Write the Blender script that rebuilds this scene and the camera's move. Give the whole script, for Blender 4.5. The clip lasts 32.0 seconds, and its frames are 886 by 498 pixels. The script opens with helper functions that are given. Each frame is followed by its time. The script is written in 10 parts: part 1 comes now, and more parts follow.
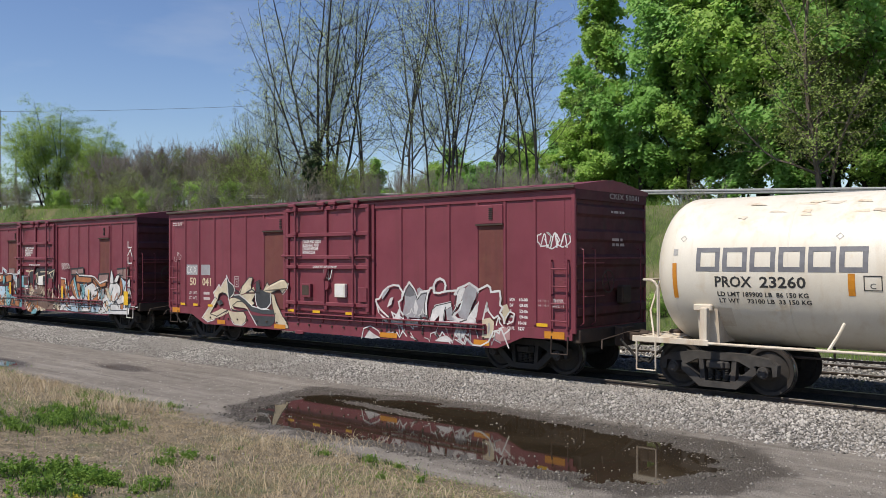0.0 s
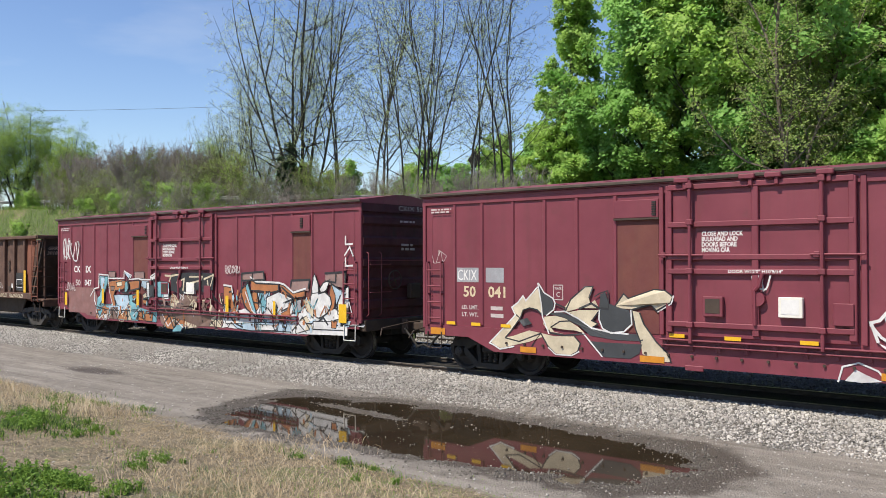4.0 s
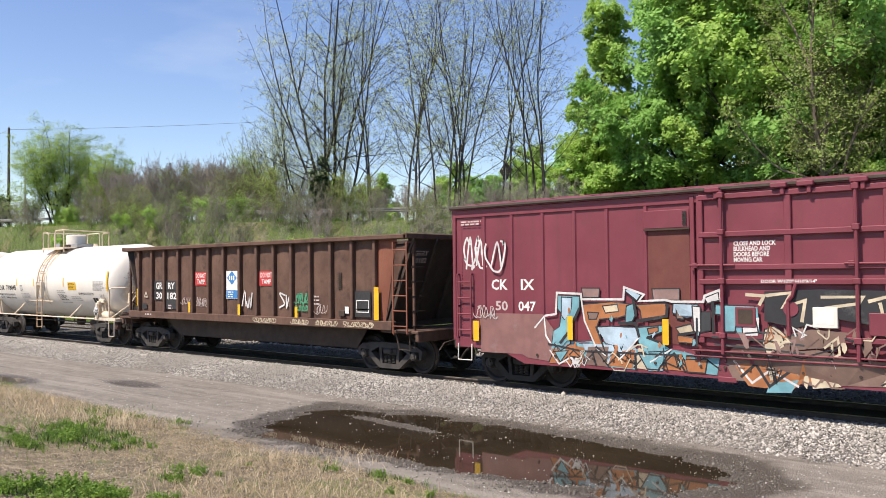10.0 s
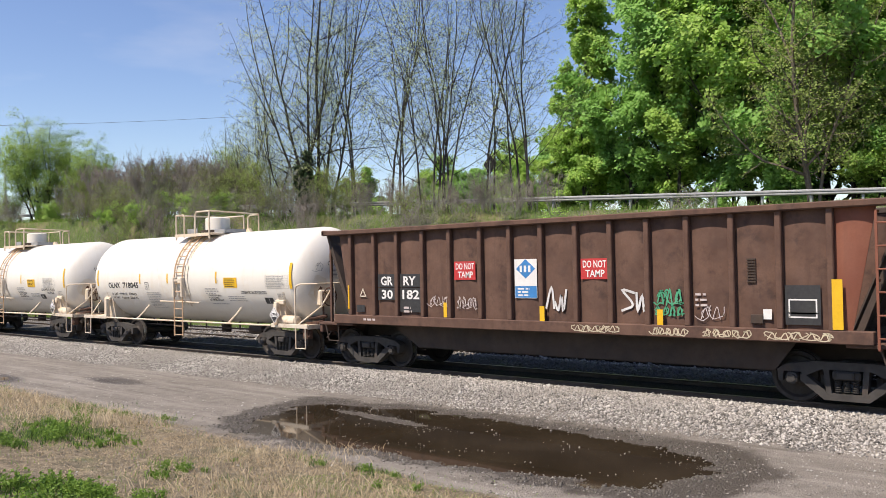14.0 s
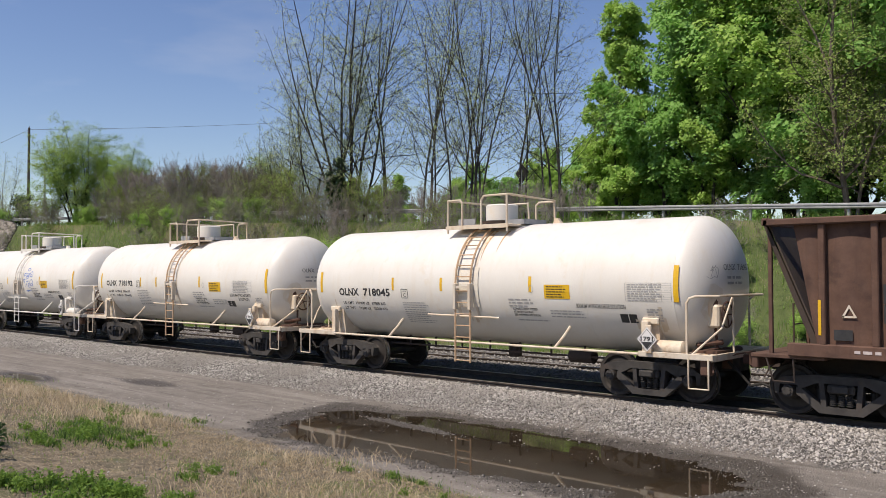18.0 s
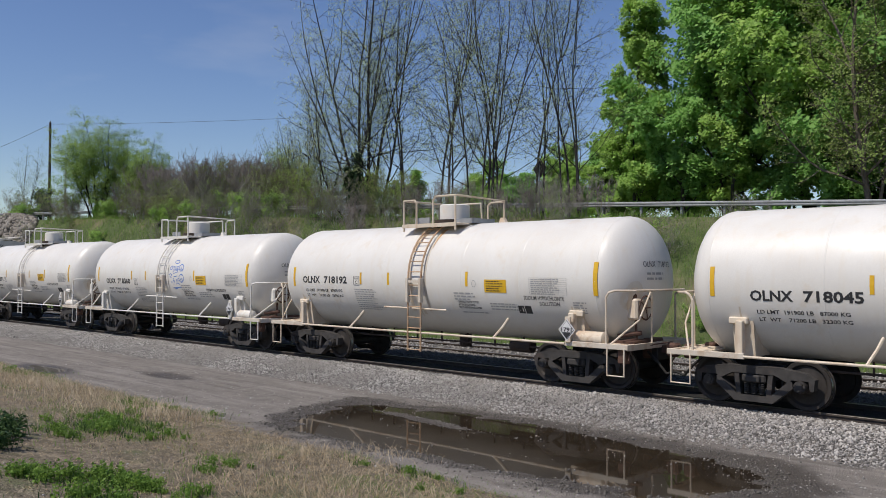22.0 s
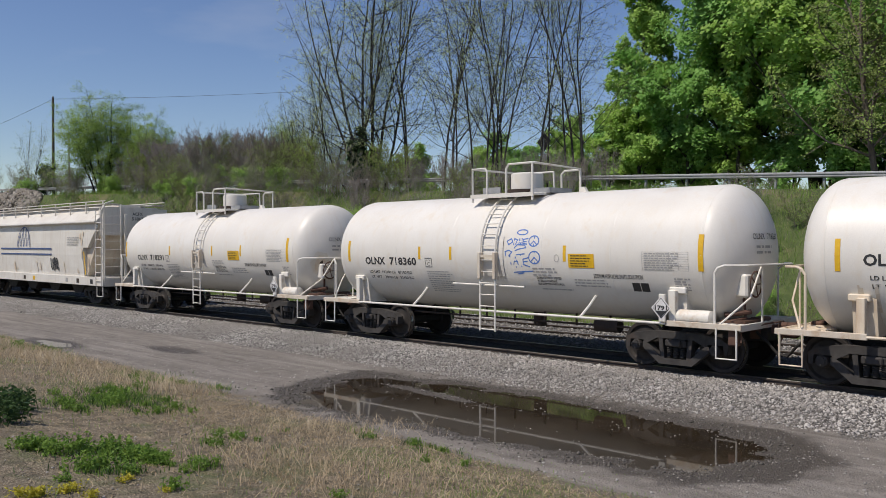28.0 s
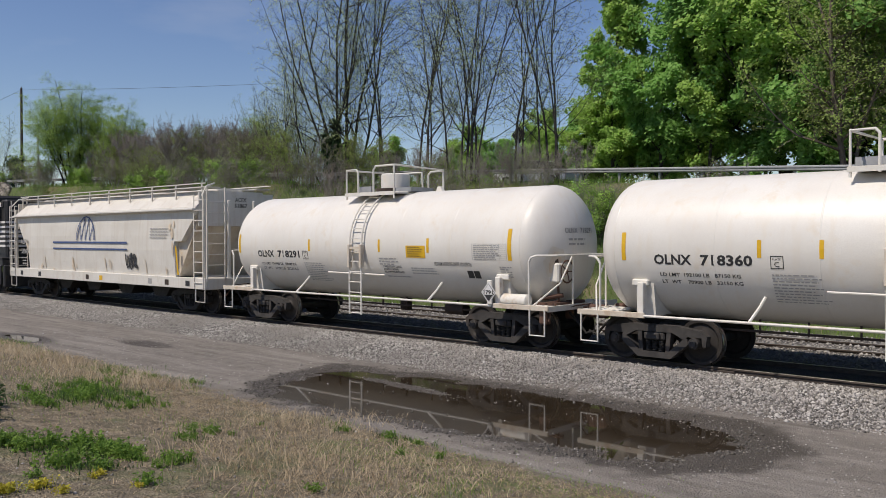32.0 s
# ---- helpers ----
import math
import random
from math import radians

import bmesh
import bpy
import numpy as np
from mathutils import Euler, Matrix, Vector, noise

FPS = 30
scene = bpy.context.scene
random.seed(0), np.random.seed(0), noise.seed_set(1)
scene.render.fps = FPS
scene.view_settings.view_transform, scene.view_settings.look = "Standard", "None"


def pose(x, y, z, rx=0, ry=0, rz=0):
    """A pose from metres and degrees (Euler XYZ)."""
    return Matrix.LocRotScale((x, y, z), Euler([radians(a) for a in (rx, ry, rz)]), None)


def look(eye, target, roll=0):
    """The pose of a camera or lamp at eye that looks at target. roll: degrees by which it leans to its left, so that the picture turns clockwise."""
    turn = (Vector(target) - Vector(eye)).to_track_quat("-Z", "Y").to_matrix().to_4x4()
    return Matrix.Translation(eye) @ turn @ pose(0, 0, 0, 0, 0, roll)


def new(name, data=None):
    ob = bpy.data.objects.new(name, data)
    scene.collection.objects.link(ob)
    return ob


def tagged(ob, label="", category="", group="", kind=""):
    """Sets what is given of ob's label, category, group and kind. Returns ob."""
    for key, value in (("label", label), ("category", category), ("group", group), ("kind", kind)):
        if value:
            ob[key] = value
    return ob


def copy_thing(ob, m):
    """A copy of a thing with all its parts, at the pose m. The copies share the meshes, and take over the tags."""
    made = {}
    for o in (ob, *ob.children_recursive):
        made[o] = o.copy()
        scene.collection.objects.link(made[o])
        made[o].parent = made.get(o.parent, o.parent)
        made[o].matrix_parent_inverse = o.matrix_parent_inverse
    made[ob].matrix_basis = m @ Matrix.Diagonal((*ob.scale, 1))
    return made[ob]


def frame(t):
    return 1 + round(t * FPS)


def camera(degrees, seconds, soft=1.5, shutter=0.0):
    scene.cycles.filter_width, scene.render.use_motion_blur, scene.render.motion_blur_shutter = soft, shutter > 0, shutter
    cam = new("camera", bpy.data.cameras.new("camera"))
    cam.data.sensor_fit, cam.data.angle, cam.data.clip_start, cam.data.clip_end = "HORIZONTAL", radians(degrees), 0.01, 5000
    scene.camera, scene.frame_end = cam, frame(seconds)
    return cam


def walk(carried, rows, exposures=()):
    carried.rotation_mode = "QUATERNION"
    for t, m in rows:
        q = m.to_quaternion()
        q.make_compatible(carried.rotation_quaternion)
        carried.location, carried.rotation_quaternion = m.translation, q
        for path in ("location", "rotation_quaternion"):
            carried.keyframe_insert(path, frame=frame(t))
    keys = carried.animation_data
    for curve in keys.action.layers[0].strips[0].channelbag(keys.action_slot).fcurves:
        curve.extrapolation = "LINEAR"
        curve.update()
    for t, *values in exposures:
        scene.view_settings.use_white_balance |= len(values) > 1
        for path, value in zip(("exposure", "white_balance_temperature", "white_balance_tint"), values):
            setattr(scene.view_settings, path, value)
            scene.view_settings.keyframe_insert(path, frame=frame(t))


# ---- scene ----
# the camera: hand-held on the bank beside the siding, turning a little
EYE = (0.0, 0.0, 2.88)
LOOKS = [
(0.0, 40.87, 0.64, -0.16), (0.5, 40.60, 0.64, -0.21), (1.0, 40.31, 0.70, -0.22), (1.5, 40.27, 0.71, -0.29),
(2.0, 39.94, 0.79, -0.29), (2.5, 39.61, 0.82, -0.20), (3.0, 39.38, 0.78, -0.13), (3.5, 39.24, 0.77, -0.12),
(4.0, 39.20, 0.75, -0.15), (4.5, 40.09, 0.76, -0.23), (6.5, 40.81, 1.32, -0.81), (7.0, 40.94, 1.50, -0.72),
(7.5, 41.11, 1.58, -0.55), (8.0, 41.39, 1.58, -0.59), (8.5, 41.37, 1.60, -0.56), (9.0, 41.44, 1.61, -0.53),
(9.5, 41.39, 1.62, -0.57), (10.0, 41.37, 1.58, -0.59), (10.5, 41.40, 1.52, -0.56), (11.0, 41.32, 1.38, -0.56),
(11.5, 40.76, 1.32, -0.59), (12.0, 40.23, 1.12, -0.70), (12.5, 39.98, 1.03, -0.75), (13.0, 40.11, 0.96, -0.89),
(13.5, 40.43, 1.00, -1.08), (14.0, 40.35, 1.13, -1.10), (14.5, 40.38, 1.31, -1.23), (16.5, 41.28, 1.83, -0.62),
(17.0, 41.51, 1.81, -0.57), (17.5, 41.88, 1.81, -0.33), (18.0, 42.41, 1.71, -0.15), (18.5, 42.53, 1.65, -0.11),
(19.0, 42.80, 1.63, -0.15), (19.5, 42.98, 1.67, -0.08), (20.0, 43.08, 1.68, -0.09), (20.5, 43.24, 1.67, -0.01),
(21.0, 43.43, 1.55, 0.13), (21.5, 43.50, 1.52, 0.10), (22.0, 43.56, 1.39, 0.12), (22.5, 43.74, 1.20, 0.10),
(23.0, 43.95, 0.96, 0.04), (23.5, 44.03, 0.88, -0.09), (24.0, 44.23, 0.64, -0.20), (24.5, 44.28, 0.47, -0.21),
(25.0, 44.22, 0.30, -0.20), (25.5, 44.24, 0.13, -0.13), (27.5, 43.93, -0.31, -0.07), (28.0, 43.85, -0.38, -0.10),
(28.5, 43.66, -0.40, -0.16), (29.0, 43.46, -0.40, -0.13), (29.5, 43.29, -0.44, -0.11), (30.0, 43.14, -0.46, -0.09),
(30.5, 42.93, -0.52, -0.04), (31.0, 42.74, -0.62, -0.06), (31.5, 42.46, -0.72, -0.10), (32.0, 42.15, -0.86, -0.13),
]


def aim(yaw, pitch, roll):
    a, b = radians(yaw), radians(pitch)
    way = Vector((-math.sin(a) * math.cos(b), math.cos(a) * math.cos(b), math.sin(b)))
    return look(EYE, Vector(EYE) + way, roll)


cam = camera(55.06, 32.0, soft=0.5)
walk(cam, [(t, aim(a, b, c)) for t, a, b, c in LOOKS],
     exposures=[(0.0, 0.06, 6940, 9), (1.0, 0.27, 6940, 9), (2.0, 0.48, 6990, 9), (4.0, 0.48, 6990, 8), (7.0, 0.60, 7140, 11), (9.0, 0.65, 7240, 12), (13.0, 0.60, 7340, 13),
                (14.4, 0.42, 7340, 13), (17.0, 0.12, 7240, 13), (18.0, 0.08, 7240, 13), (19.0, 0.0, 7040, 13), (20.0, -0.2, 6840, 12), (23.0, -0.26, 6590, 11), (26.0, -0.26, 6740, 11),
                (30.0, -0.26, 6890, 12), (32.0, -0.26, 6940, 12)])


# ---- world, sun ----
SUN_TO = Vector((-0.16, -0.52, 0.84)).normalized()
world = bpy.data.worlds.new("sky")
scene.world = world
world.use_nodes = True
wn = world.node_tree
sky = wn.nodes.new("ShaderNodeTexSky")
sky.sky_type = "NISHITA"
sky.sun_disc = False
sky.sun_elevation = math.asin(SUN_TO.z)
sky.sun_rotation = math.atan2(SUN_TO.x, SUN_TO.y)
sky.air_density = 1.0
sky.dust_density = 0.3
sky.ozone_density = 3.0
deep = wn.nodes.new("ShaderNodeHueSaturation")
deep.inputs["Saturation"].default_value = 1.13
deep.inputs["Hue"].default_value = 0.512
wn.links.new(sky.outputs[0], deep.inputs["Color"])
pale = wn.nodes.new("ShaderNodeHueSaturation")
pale.inputs["Saturation"].default_value, pale.inputs["Value"].default_value = 0.45, 1.22
wn.links.new(deep.outputs[0], pale.inputs["Color"])
where, lay, wisp = wn.nodes.new("ShaderNodeTexCoord"), wn.nodes.new("ShaderNodeMapping"), wn.nodes.new("ShaderNodeTexNoise")
lay.inputs["Scale"].default_value = (2.2, 2.2, 9.0)
wisp.inputs["Scale"].default_value, wisp.inputs["Detail"].default_value = 1.4, 7.0
wn.links.new(where.outputs["Generated"], lay.inputs[0])
wn.links.new(lay.outputs[0], wisp.inputs["Vector"])
thin, veil = wn.nodes.new("ShaderNodeMapRange"), wn.nodes.new("ShaderNodeMix")
for i, v in enumerate((0.58, 0.80, 0.0, 0.35)):
    thin.inputs[1 + i].default_value = v
veil.data_type = "RGBA"
wn.links.new(wisp.outputs[0], thin.inputs[0])
wn.links.new(thin.outputs[0], veil.inputs[0])
wn.links.new(deep.outputs[0], veil.inputs[6])
wn.links.new(pale.outputs[0], veil.inputs[7])
wn.links.new(veil.outputs[2], wn.nodes["Background"].inputs[0])
wn.nodes["Background"].inputs[1].default_value = 0.124
sun = new("sun", bpy.data.lights.new("sun", "SUN"))
sun.data.energy = 4.6
sun.data.angle = radians(0.53)
sun.data.color = (1.0, 0.955, 0.89)
sun.matrix_world = look((0, 0, 60), Vector((0, 0, 60)) - SUN_TO)

RAIL = 0.33          # top of the rails over the dirt road
TRACK = 16.55        # middle of the near track
TRACK2 = 21.0        # middle of the track behind
RUN = [(0, 0.0), (1, 3.01), (2, 5.95), (3, 8.90), (4, 11.89), (5, 14.86), (6, 17.77), (7, 20.66), (8, 23.52), (9, 26.36),
       (10, 29.18), (11, 31.97), (12, 34.79), (13, 37.65), (14, 40.42), (15, 43.26), (16, 45.93), (17, 48.50), (18, 51.07),
       (19, 53.79), (20, 56.56), (21, 59.32), (22, 62.06), (23, 64.77), (24, 67.38), (25, 69.93), (26, 72.44), (27, 74.84),
       (28, 77.27), (29, 79.67), (30, 82.02), (31, 84.32), (32, 86.60)]


# ---- materials ----
def nodes_of(m):
    m.use_nodes = True
    return m.node_tree.nodes, m.node_tree.links, m.node_tree.nodes["Principled BSDF"]


def rgb(c):
    return (*c, 1.0)


def mix_nodes(N, L, fac, a, b):
    n = N.new("ShaderNodeMix")
    n.data_type = "RGBA"
    for sock, v in ((n.inputs[0], fac), (n.inputs[6], a), (n.inputs[7], b)):
        if isinstance(v, bpy.types.NodeSocket):
            L.new(v, sock)
        else:
            sock.default_value = v
    return n.outputs[2]


def noise_node(N, L, scale, detail=6, rough=0.6, coord=None, stretch=None):
    n = N.new("ShaderNodeTexNoise")
    n.inputs["Scale"].default_value, n.inputs["Detail"].default_value, n.inputs["Roughness"].default_value = scale, detail, rough
    src = coord
    if coord is None:
        tc = N.new("ShaderNodeTexCoord")
        src = tc.outputs["Object"]
    if stretch:
        mp = N.new("ShaderNodeMapping")
        mp.inputs["Scale"].default_value = stretch
        L.new(src, mp.inputs[0])
        src = mp.outputs[0]
    L.new(src, n.inputs["Vector"])
    return n.outputs[0]


def ramp(N, L, fac, lo, hi, a=0.0, b=1.0):
    n = N.new("ShaderNodeMapRange")
    n.inputs[1].default_value, n.inputs[2].default_value = lo, hi
    n.inputs[3].default_value, n.inputs[4].default_value = a, b
    L.new(fac, n.inputs[0])
    return n.outputs[0]


def surface(name, a, b, rough=0.7, metal=0.0, scale=3.0, fine=40.0, stain=None, streak=None, bump=0.15, lo=0.35, hi=0.65,
            stain_lo=0.58, stain_hi=0.7, stain_scale=1.3, depth=0.004):
    """A worn surface: two tones at one scale, grain at a finer one, stains, and streaks that run down."""
    m = bpy.data.materials.new(name)
    N, L, P = nodes_of(m)
    col = mix_nodes(N, L, ramp(N, L, noise_node(N, L, scale), lo, hi), rgb(a), rgb(b))
    grain = noise_node(N, L, fine, 4)
    col = mix_nodes(N, L, ramp(N, L, grain, 0.3, 0.75, 0.0, 0.45), col, rgb([0.72 * (p + q) / 2 for p, q in zip(a, b)]))
    if stain:
        col = mix_nodes(N, L, ramp(N, L, noise_node(N, L, stain_scale, 8, 0.7), stain_lo, stain_hi, 0, 0.8), col, rgb(stain))
    if streak:
        f = noise_node(N, L, 1.0, 5, 0.6, stretch=(5.0, 5.0, 0.35))
        col = mix_nodes(N, L, ramp(N, L, f, 0.52, 0.74, 0, 0.6), col, rgb(streak))
    L.new(col, P.inputs["Base Color"])
    P.inputs["Roughness"].default_value, P.inputs["Metallic"].default_value = rough, metal
    r = ramp(N, L, noise_node(N, L, scale * 2.3), 0.3, 0.7, rough - 0.1, min(1.0, rough + 0.1))
    L.new(r, P.inputs["Roughness"])
    if bump:
        bn = N.new("ShaderNodeBump")
        bn.inputs["Strength"].default_value, bn.inputs["Distance"].default_value = bump, depth
        L.new(grain, bn.inputs["Height"])
        L.new(bn.outputs[0], P.inputs["Normal"])
    return m


def leaf_material(name, a, b, c, trans=0.35):
    m = bpy.data.materials.new(name)
    N, L, P = nodes_of(m)
    g = N.new("ShaderNodeNewGeometry")
    col = mix_nodes(N, L, ramp(N, L, g.outputs["Random Per Island"], 0.0, 1.0), rgb(a), rgb(b))
    col = mix_nodes(N, L, ramp(N, L, noise_node(N, L, 0.35, 3), 0.4, 0.65), col, rgb(c))
    L.new(col, P.inputs["Base Color"])
    P.inputs["Roughness"].default_value = 0.6
    P.inputs["Specular IOR Level"].default_value = 0.25
    t = N.new("ShaderNodeBsdfTranslucent")
    L.new(col, t.inputs[0])
    mx = N.new("ShaderNodeMixShader")
    mx.inputs[0].default_value = trans
    L.new(P.outputs[0], mx.inputs[1])
    L.new(t.outputs[0], mx.inputs[2])
    L.new(mx.outputs[0], N["Material Output"].inputs[0])
    return m


MAROON = surface("maroon_paint", (0.158, 0.026, 0.041), (0.202, 0.040, 0.057), 0.55, 0, 0.9, 60, stain=(0.125, 0.032, 0.036), streak=(0.120, 0.030, 0.034), bump=0.05)
# maroon for the boxcar ends, darkened for their shade and for grime
MAROON_SHADE_GRIME = surface("shaded_grimy_maroon_paint", (0.050, 0.014, 0.017), (0.095, 0.022, 0.028), 0.8, 0, 1.6, 40, stain=(0.035, 0.022, 0.018), streak=(0.040, 0.022, 0.018), bump=0.15)
RUSTPANEL = surface("rusted_maroon", (0.125, 0.030, 0.028), (0.155, 0.046, 0.034), 0.75, 0, 2.0, 50, stain=(0.15, 0.062, 0.032), streak=(0.09, 0.032, 0.024))
RUST = surface("rusty_steel", (0.080, 0.040, 0.028), (0.135, 0.072, 0.049), 0.85, 0, 1.9, 30, stain=(0.050, 0.028, 0.022), streak=(0.062, 0.031, 0.021), bump=0.3, stain_scale=2.2, stain_lo=0.52, stain_hi=0.66)
RUST_RED = surface("red_rusty_steel", (0.19, 0.060, 0.035), (0.23, 0.085, 0.05), 0.8, 0, 1.2, 30, stain=(0.10, 0.04, 0.025), streak=(0.12, 0.05, 0.03))
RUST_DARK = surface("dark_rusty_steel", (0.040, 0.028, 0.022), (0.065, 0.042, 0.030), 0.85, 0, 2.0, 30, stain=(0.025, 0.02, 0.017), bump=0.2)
TANKWHITE = surface("white_tank_paint", (0.70, 0.66, 0.595), (0.76, 0.73, 0.672), 0.42, 0, 0.7, 60, stain=(0.65, 0.565, 0.45), streak=(0.66, 0.59, 0.49), bump=0.03)
TANMETAL = surface("tan_stained_white_paint", (0.62, 0.50, 0.37), (0.72, 0.63, 0.50), 0.55, 0, 3.0, 60, stain=(0.36, 0.19, 0.09), streak=(0.45, 0.28, 0.15))
LADDERRUST = surface("rust_streaked_ladder_paint", (0.44, 0.27, 0.15), (0.58, 0.42, 0.28), 0.65, 0, 3.0, 50, stain=(0.30, 0.14, 0.06), streak=(0.36, 0.19, 0.09))
TANKDIRTY = surface("grimy_white_paint", (0.55, 0.47, 0.37), (0.66, 0.59, 0.49), 0.6, 0, 2.0, 40, stain=(0.36, 0.22, 0.12), streak=(0.42, 0.27, 0.15))
RUSTRUN = surface("pale_rust_run", (0.62, 0.47, 0.31), (0.70, 0.60, 0.46), 0.6, 0, 4, 60, stain=(0.52, 0.33, 0.17))
RUSTRUN_DARK = surface("orange_rust_run", (0.42, 0.22, 0.09), (0.56, 0.36, 0.19), 0.7, 0, 4, 60)
TANKCREAM = surface("stained_cream_tank_paint", (0.66, 0.60, 0.50), (0.74, 0.69, 0.60), 0.5, 0, 0.9, 60, stain=(0.58, 0.46, 0.31), streak=(0.56, 0.46, 0.34), bump=0.03)
SEAM = surface("weld_seam_paint", (0.60, 0.57, 0.52), (0.68, 0.65, 0.60), 0.6, 0, 4, 60)
WHITEMETAL = surface("white_railing_paint", (0.70, 0.66, 0.58), (0.76, 0.73, 0.67), 0.5, 0, 4, 60, stain=(0.50, 0.36, 0.24))
HOPPERPAINT = surface("pale_hopper_paint", (0.60, 0.565, 0.50), (0.69, 0.66, 0.60), 0.55, 0, 0.8, 50, stain=(0.48, 0.42, 0.34), streak=(0.50, 0.43, 0.35), bump=0.04)
TRUCKGREY = surface("dusty_cast_steel", (0.030, 0.027, 0.025), (0.060, 0.054, 0.049), 0.85, 0, 5, 40, stain=(0.075, 0.045, 0.030), bump=0.25)
TRUCKDARK = surface("grimy_black_steel", (0.014, 0.013, 0.012), (0.028, 0.024, 0.020), 0.8, 0, 5, 40, stain=(0.05, 0.035, 0.025), bump=0.2)
WHEEL = surface("wheel_steel", (0.028, 0.024, 0.021), (0.052, 0.043, 0.037), 0.7, 0.3, 6, 40, stain=(0.09, 0.055, 0.04), bump=0.1)
TREAD = surface("polished_tread", (0.40, 0.38, 0.36), (0.5, 0.48, 0.46), 0.3, 1.0, 8, 60, bump=0.02)
RAILSIDE = surface("dark_rusty_rail", (0.045, 0.034, 0.027), (0.085, 0.064, 0.050), 0.85, 0, 3, 40)
RAILTOP = surface("worn_rail_head", (0.33, 0.30, 0.27), (0.42, 0.39, 0.36), 0.35, 0.9, 6, 60, stain=(0.20, 0.14, 0.10), bump=0.03)
TIE = surface("old_creosoted_timber", (0.025, 0.021, 0.018), (0.060, 0.050, 0.042), 0.9, 0, 4, 60, bump=0.4)
YELLOW = surface("yellow_reflector", (0.66, 0.38, 0.012), (0.74, 0.44, 0.02), 0.45, 0, 6, 60, bump=0.02)
ORANGE = surface("orange_reflector", (0.50, 0.19, 0.015), (0.60, 0.24, 0.02), 0.5, 0, 6, 60, bump=0.02)
WHITE = surface("white_lettering", (0.66, 0.64, 0.62), (0.74, 0.72, 0.70), 0.6, 0, 9, 60, bump=0.02)
BLACK = surface("black_lettering", (0.020, 0.020, 0.022), (0.035, 0.034, 0.034), 0.6, 0, 9, 60, bump=0.02)
GREYLET = surface("faded_grey_lettering", (0.13, 0.13, 0.145), (0.18, 0.18, 0.195), 0.6, 0, 5, 60, bump=0.02)
SMALLPRINT = surface("small_print_grey", (0.30, 0.29, 0.28), (0.40, 0.39, 0.37), 0.6, 0, 30, 90, bump=0.0)
FADEDWHITE = surface("faded_white_lettering", (0.42, 0.34, 0.33), (0.55, 0.48, 0.46), 0.6, 0, 12, 60, bump=0.02)
STENCIL = surface("old_yellow_stencil_paint", (0.52, 0.40, 0.24), (0.66, 0.56, 0.40), 0.6, 0, 12, 60, bump=0.02)
GALV = surface("galvanised_steel", (0.27, 0.275, 0.28), (0.36, 0.365, 0.365), 0.6, 0.2, 5, 40, bump=0.05)
POLEWOOD = surface("weathered_pole_wood", (0.055, 0.045, 0.038), (0.085, 0.070, 0.058), 0.9, 0, 3, 40, bump=0.3)
BARK = surface("grey_bark", (0.020, 0.018, 0.016), (0.042, 0.037, 0.032), 0.9, 0, 4, 30, stain=(0.03, 0.026, 0.022), bump=0.4)
BARK_GREY = surface("grey_twig_bark", (0.22, 0.195, 0.175), (0.32, 0.29, 0.26), 0.9, 0, 4, 30, bump=0.3)
BARK_PALE = surface("pale_twig_bark", (0.13, 0.105, 0.085), (0.19, 0.155, 0.125), 0.9, 0, 4, 30, bump=0.3)
LEAF_LIGHT = leaf_material("young_yellow_green_leaf", (0.42, 0.53, 0.20), (0.60, 0.69, 0.32), (0.50, 0.61, 0.29), 0.6)
LEAF_SPRING = leaf_material("fresh_green_leaf", (0.20, 0.37, 0.075), (0.36, 0.55, 0.13), (0.40, 0.57, 0.14), 0.45)
LEAF_SHRUB = leaf_material("shrub_leaf", (0.13, 0.20, 0.045), (0.25, 0.34, 0.085), (0.30, 0.38, 0.09), 0.4)
LEAF_YOUNG = leaf_material("light_green_leaf", (0.17, 0.30, 0.06), (0.30, 0.44, 0.10), (0.34, 0.46, 0.11), 0.45)
LEAF_DEEP = leaf_material("deep_green_leaf", (0.16, 0.34, 0.085), (0.30, 0.52, 0.14), (0.26, 0.47, 0.12), 0.45)
LEAF_OLIVE = leaf_material("olive_leaf", (0.24, 0.33, 0.09), (0.38, 0.46, 0.15), (0.30, 0.42, 0.11), 0.5)
BROWN_HEAD = leaf_material("dry_brown_seed_head", (0.11, 0.08, 0.06), (0.20, 0.16, 0.13), (0.15, 0.12, 0.09), 0.2)
LEAF_DARK = leaf_material("dark_evergreen_leaf", (0.018, 0.045, 0.018), (0.035, 0.07, 0.026), (0.025, 0.055, 0.02), 0.15)
STRAW = leaf_material("dry_straw", (0.48, 0.38, 0.24), (0.70, 0.59, 0.42), (0.46, 0.36, 0.24), 0.3)
MULCH = leaf_material("brown_dead_grass", (0.27, 0.195, 0.10), (0.60, 0.48, 0.31), (0.40, 0.30, 0.17), 0.2)
ROTTED = leaf_material("rotted_stalk", (0.05, 0.038, 0.026), (0.13, 0.10, 0.07), (0.09, 0.068, 0.046), 0.1)
CLOD = leaf_material("dry_soil_crumbs", (0.075, 0.06, 0.04), (0.38, 0.315, 0.225), (0.20, 0.165, 0.11), 0.0)
WEEDGREEN = leaf_material("weed_green", (0.10, 0.20, 0.035), (0.24, 0.37, 0.07), (0.19, 0.31, 0.055), 0.4)
# dark green of some grass tufts, and of the weeds coloured as shaded
WEEDDARK = leaf_material("dark_weed_green", (0.035, 0.075, 0.025), (0.075, 0.13, 0.04), (0.05, 0.10, 0.03), 0.3)
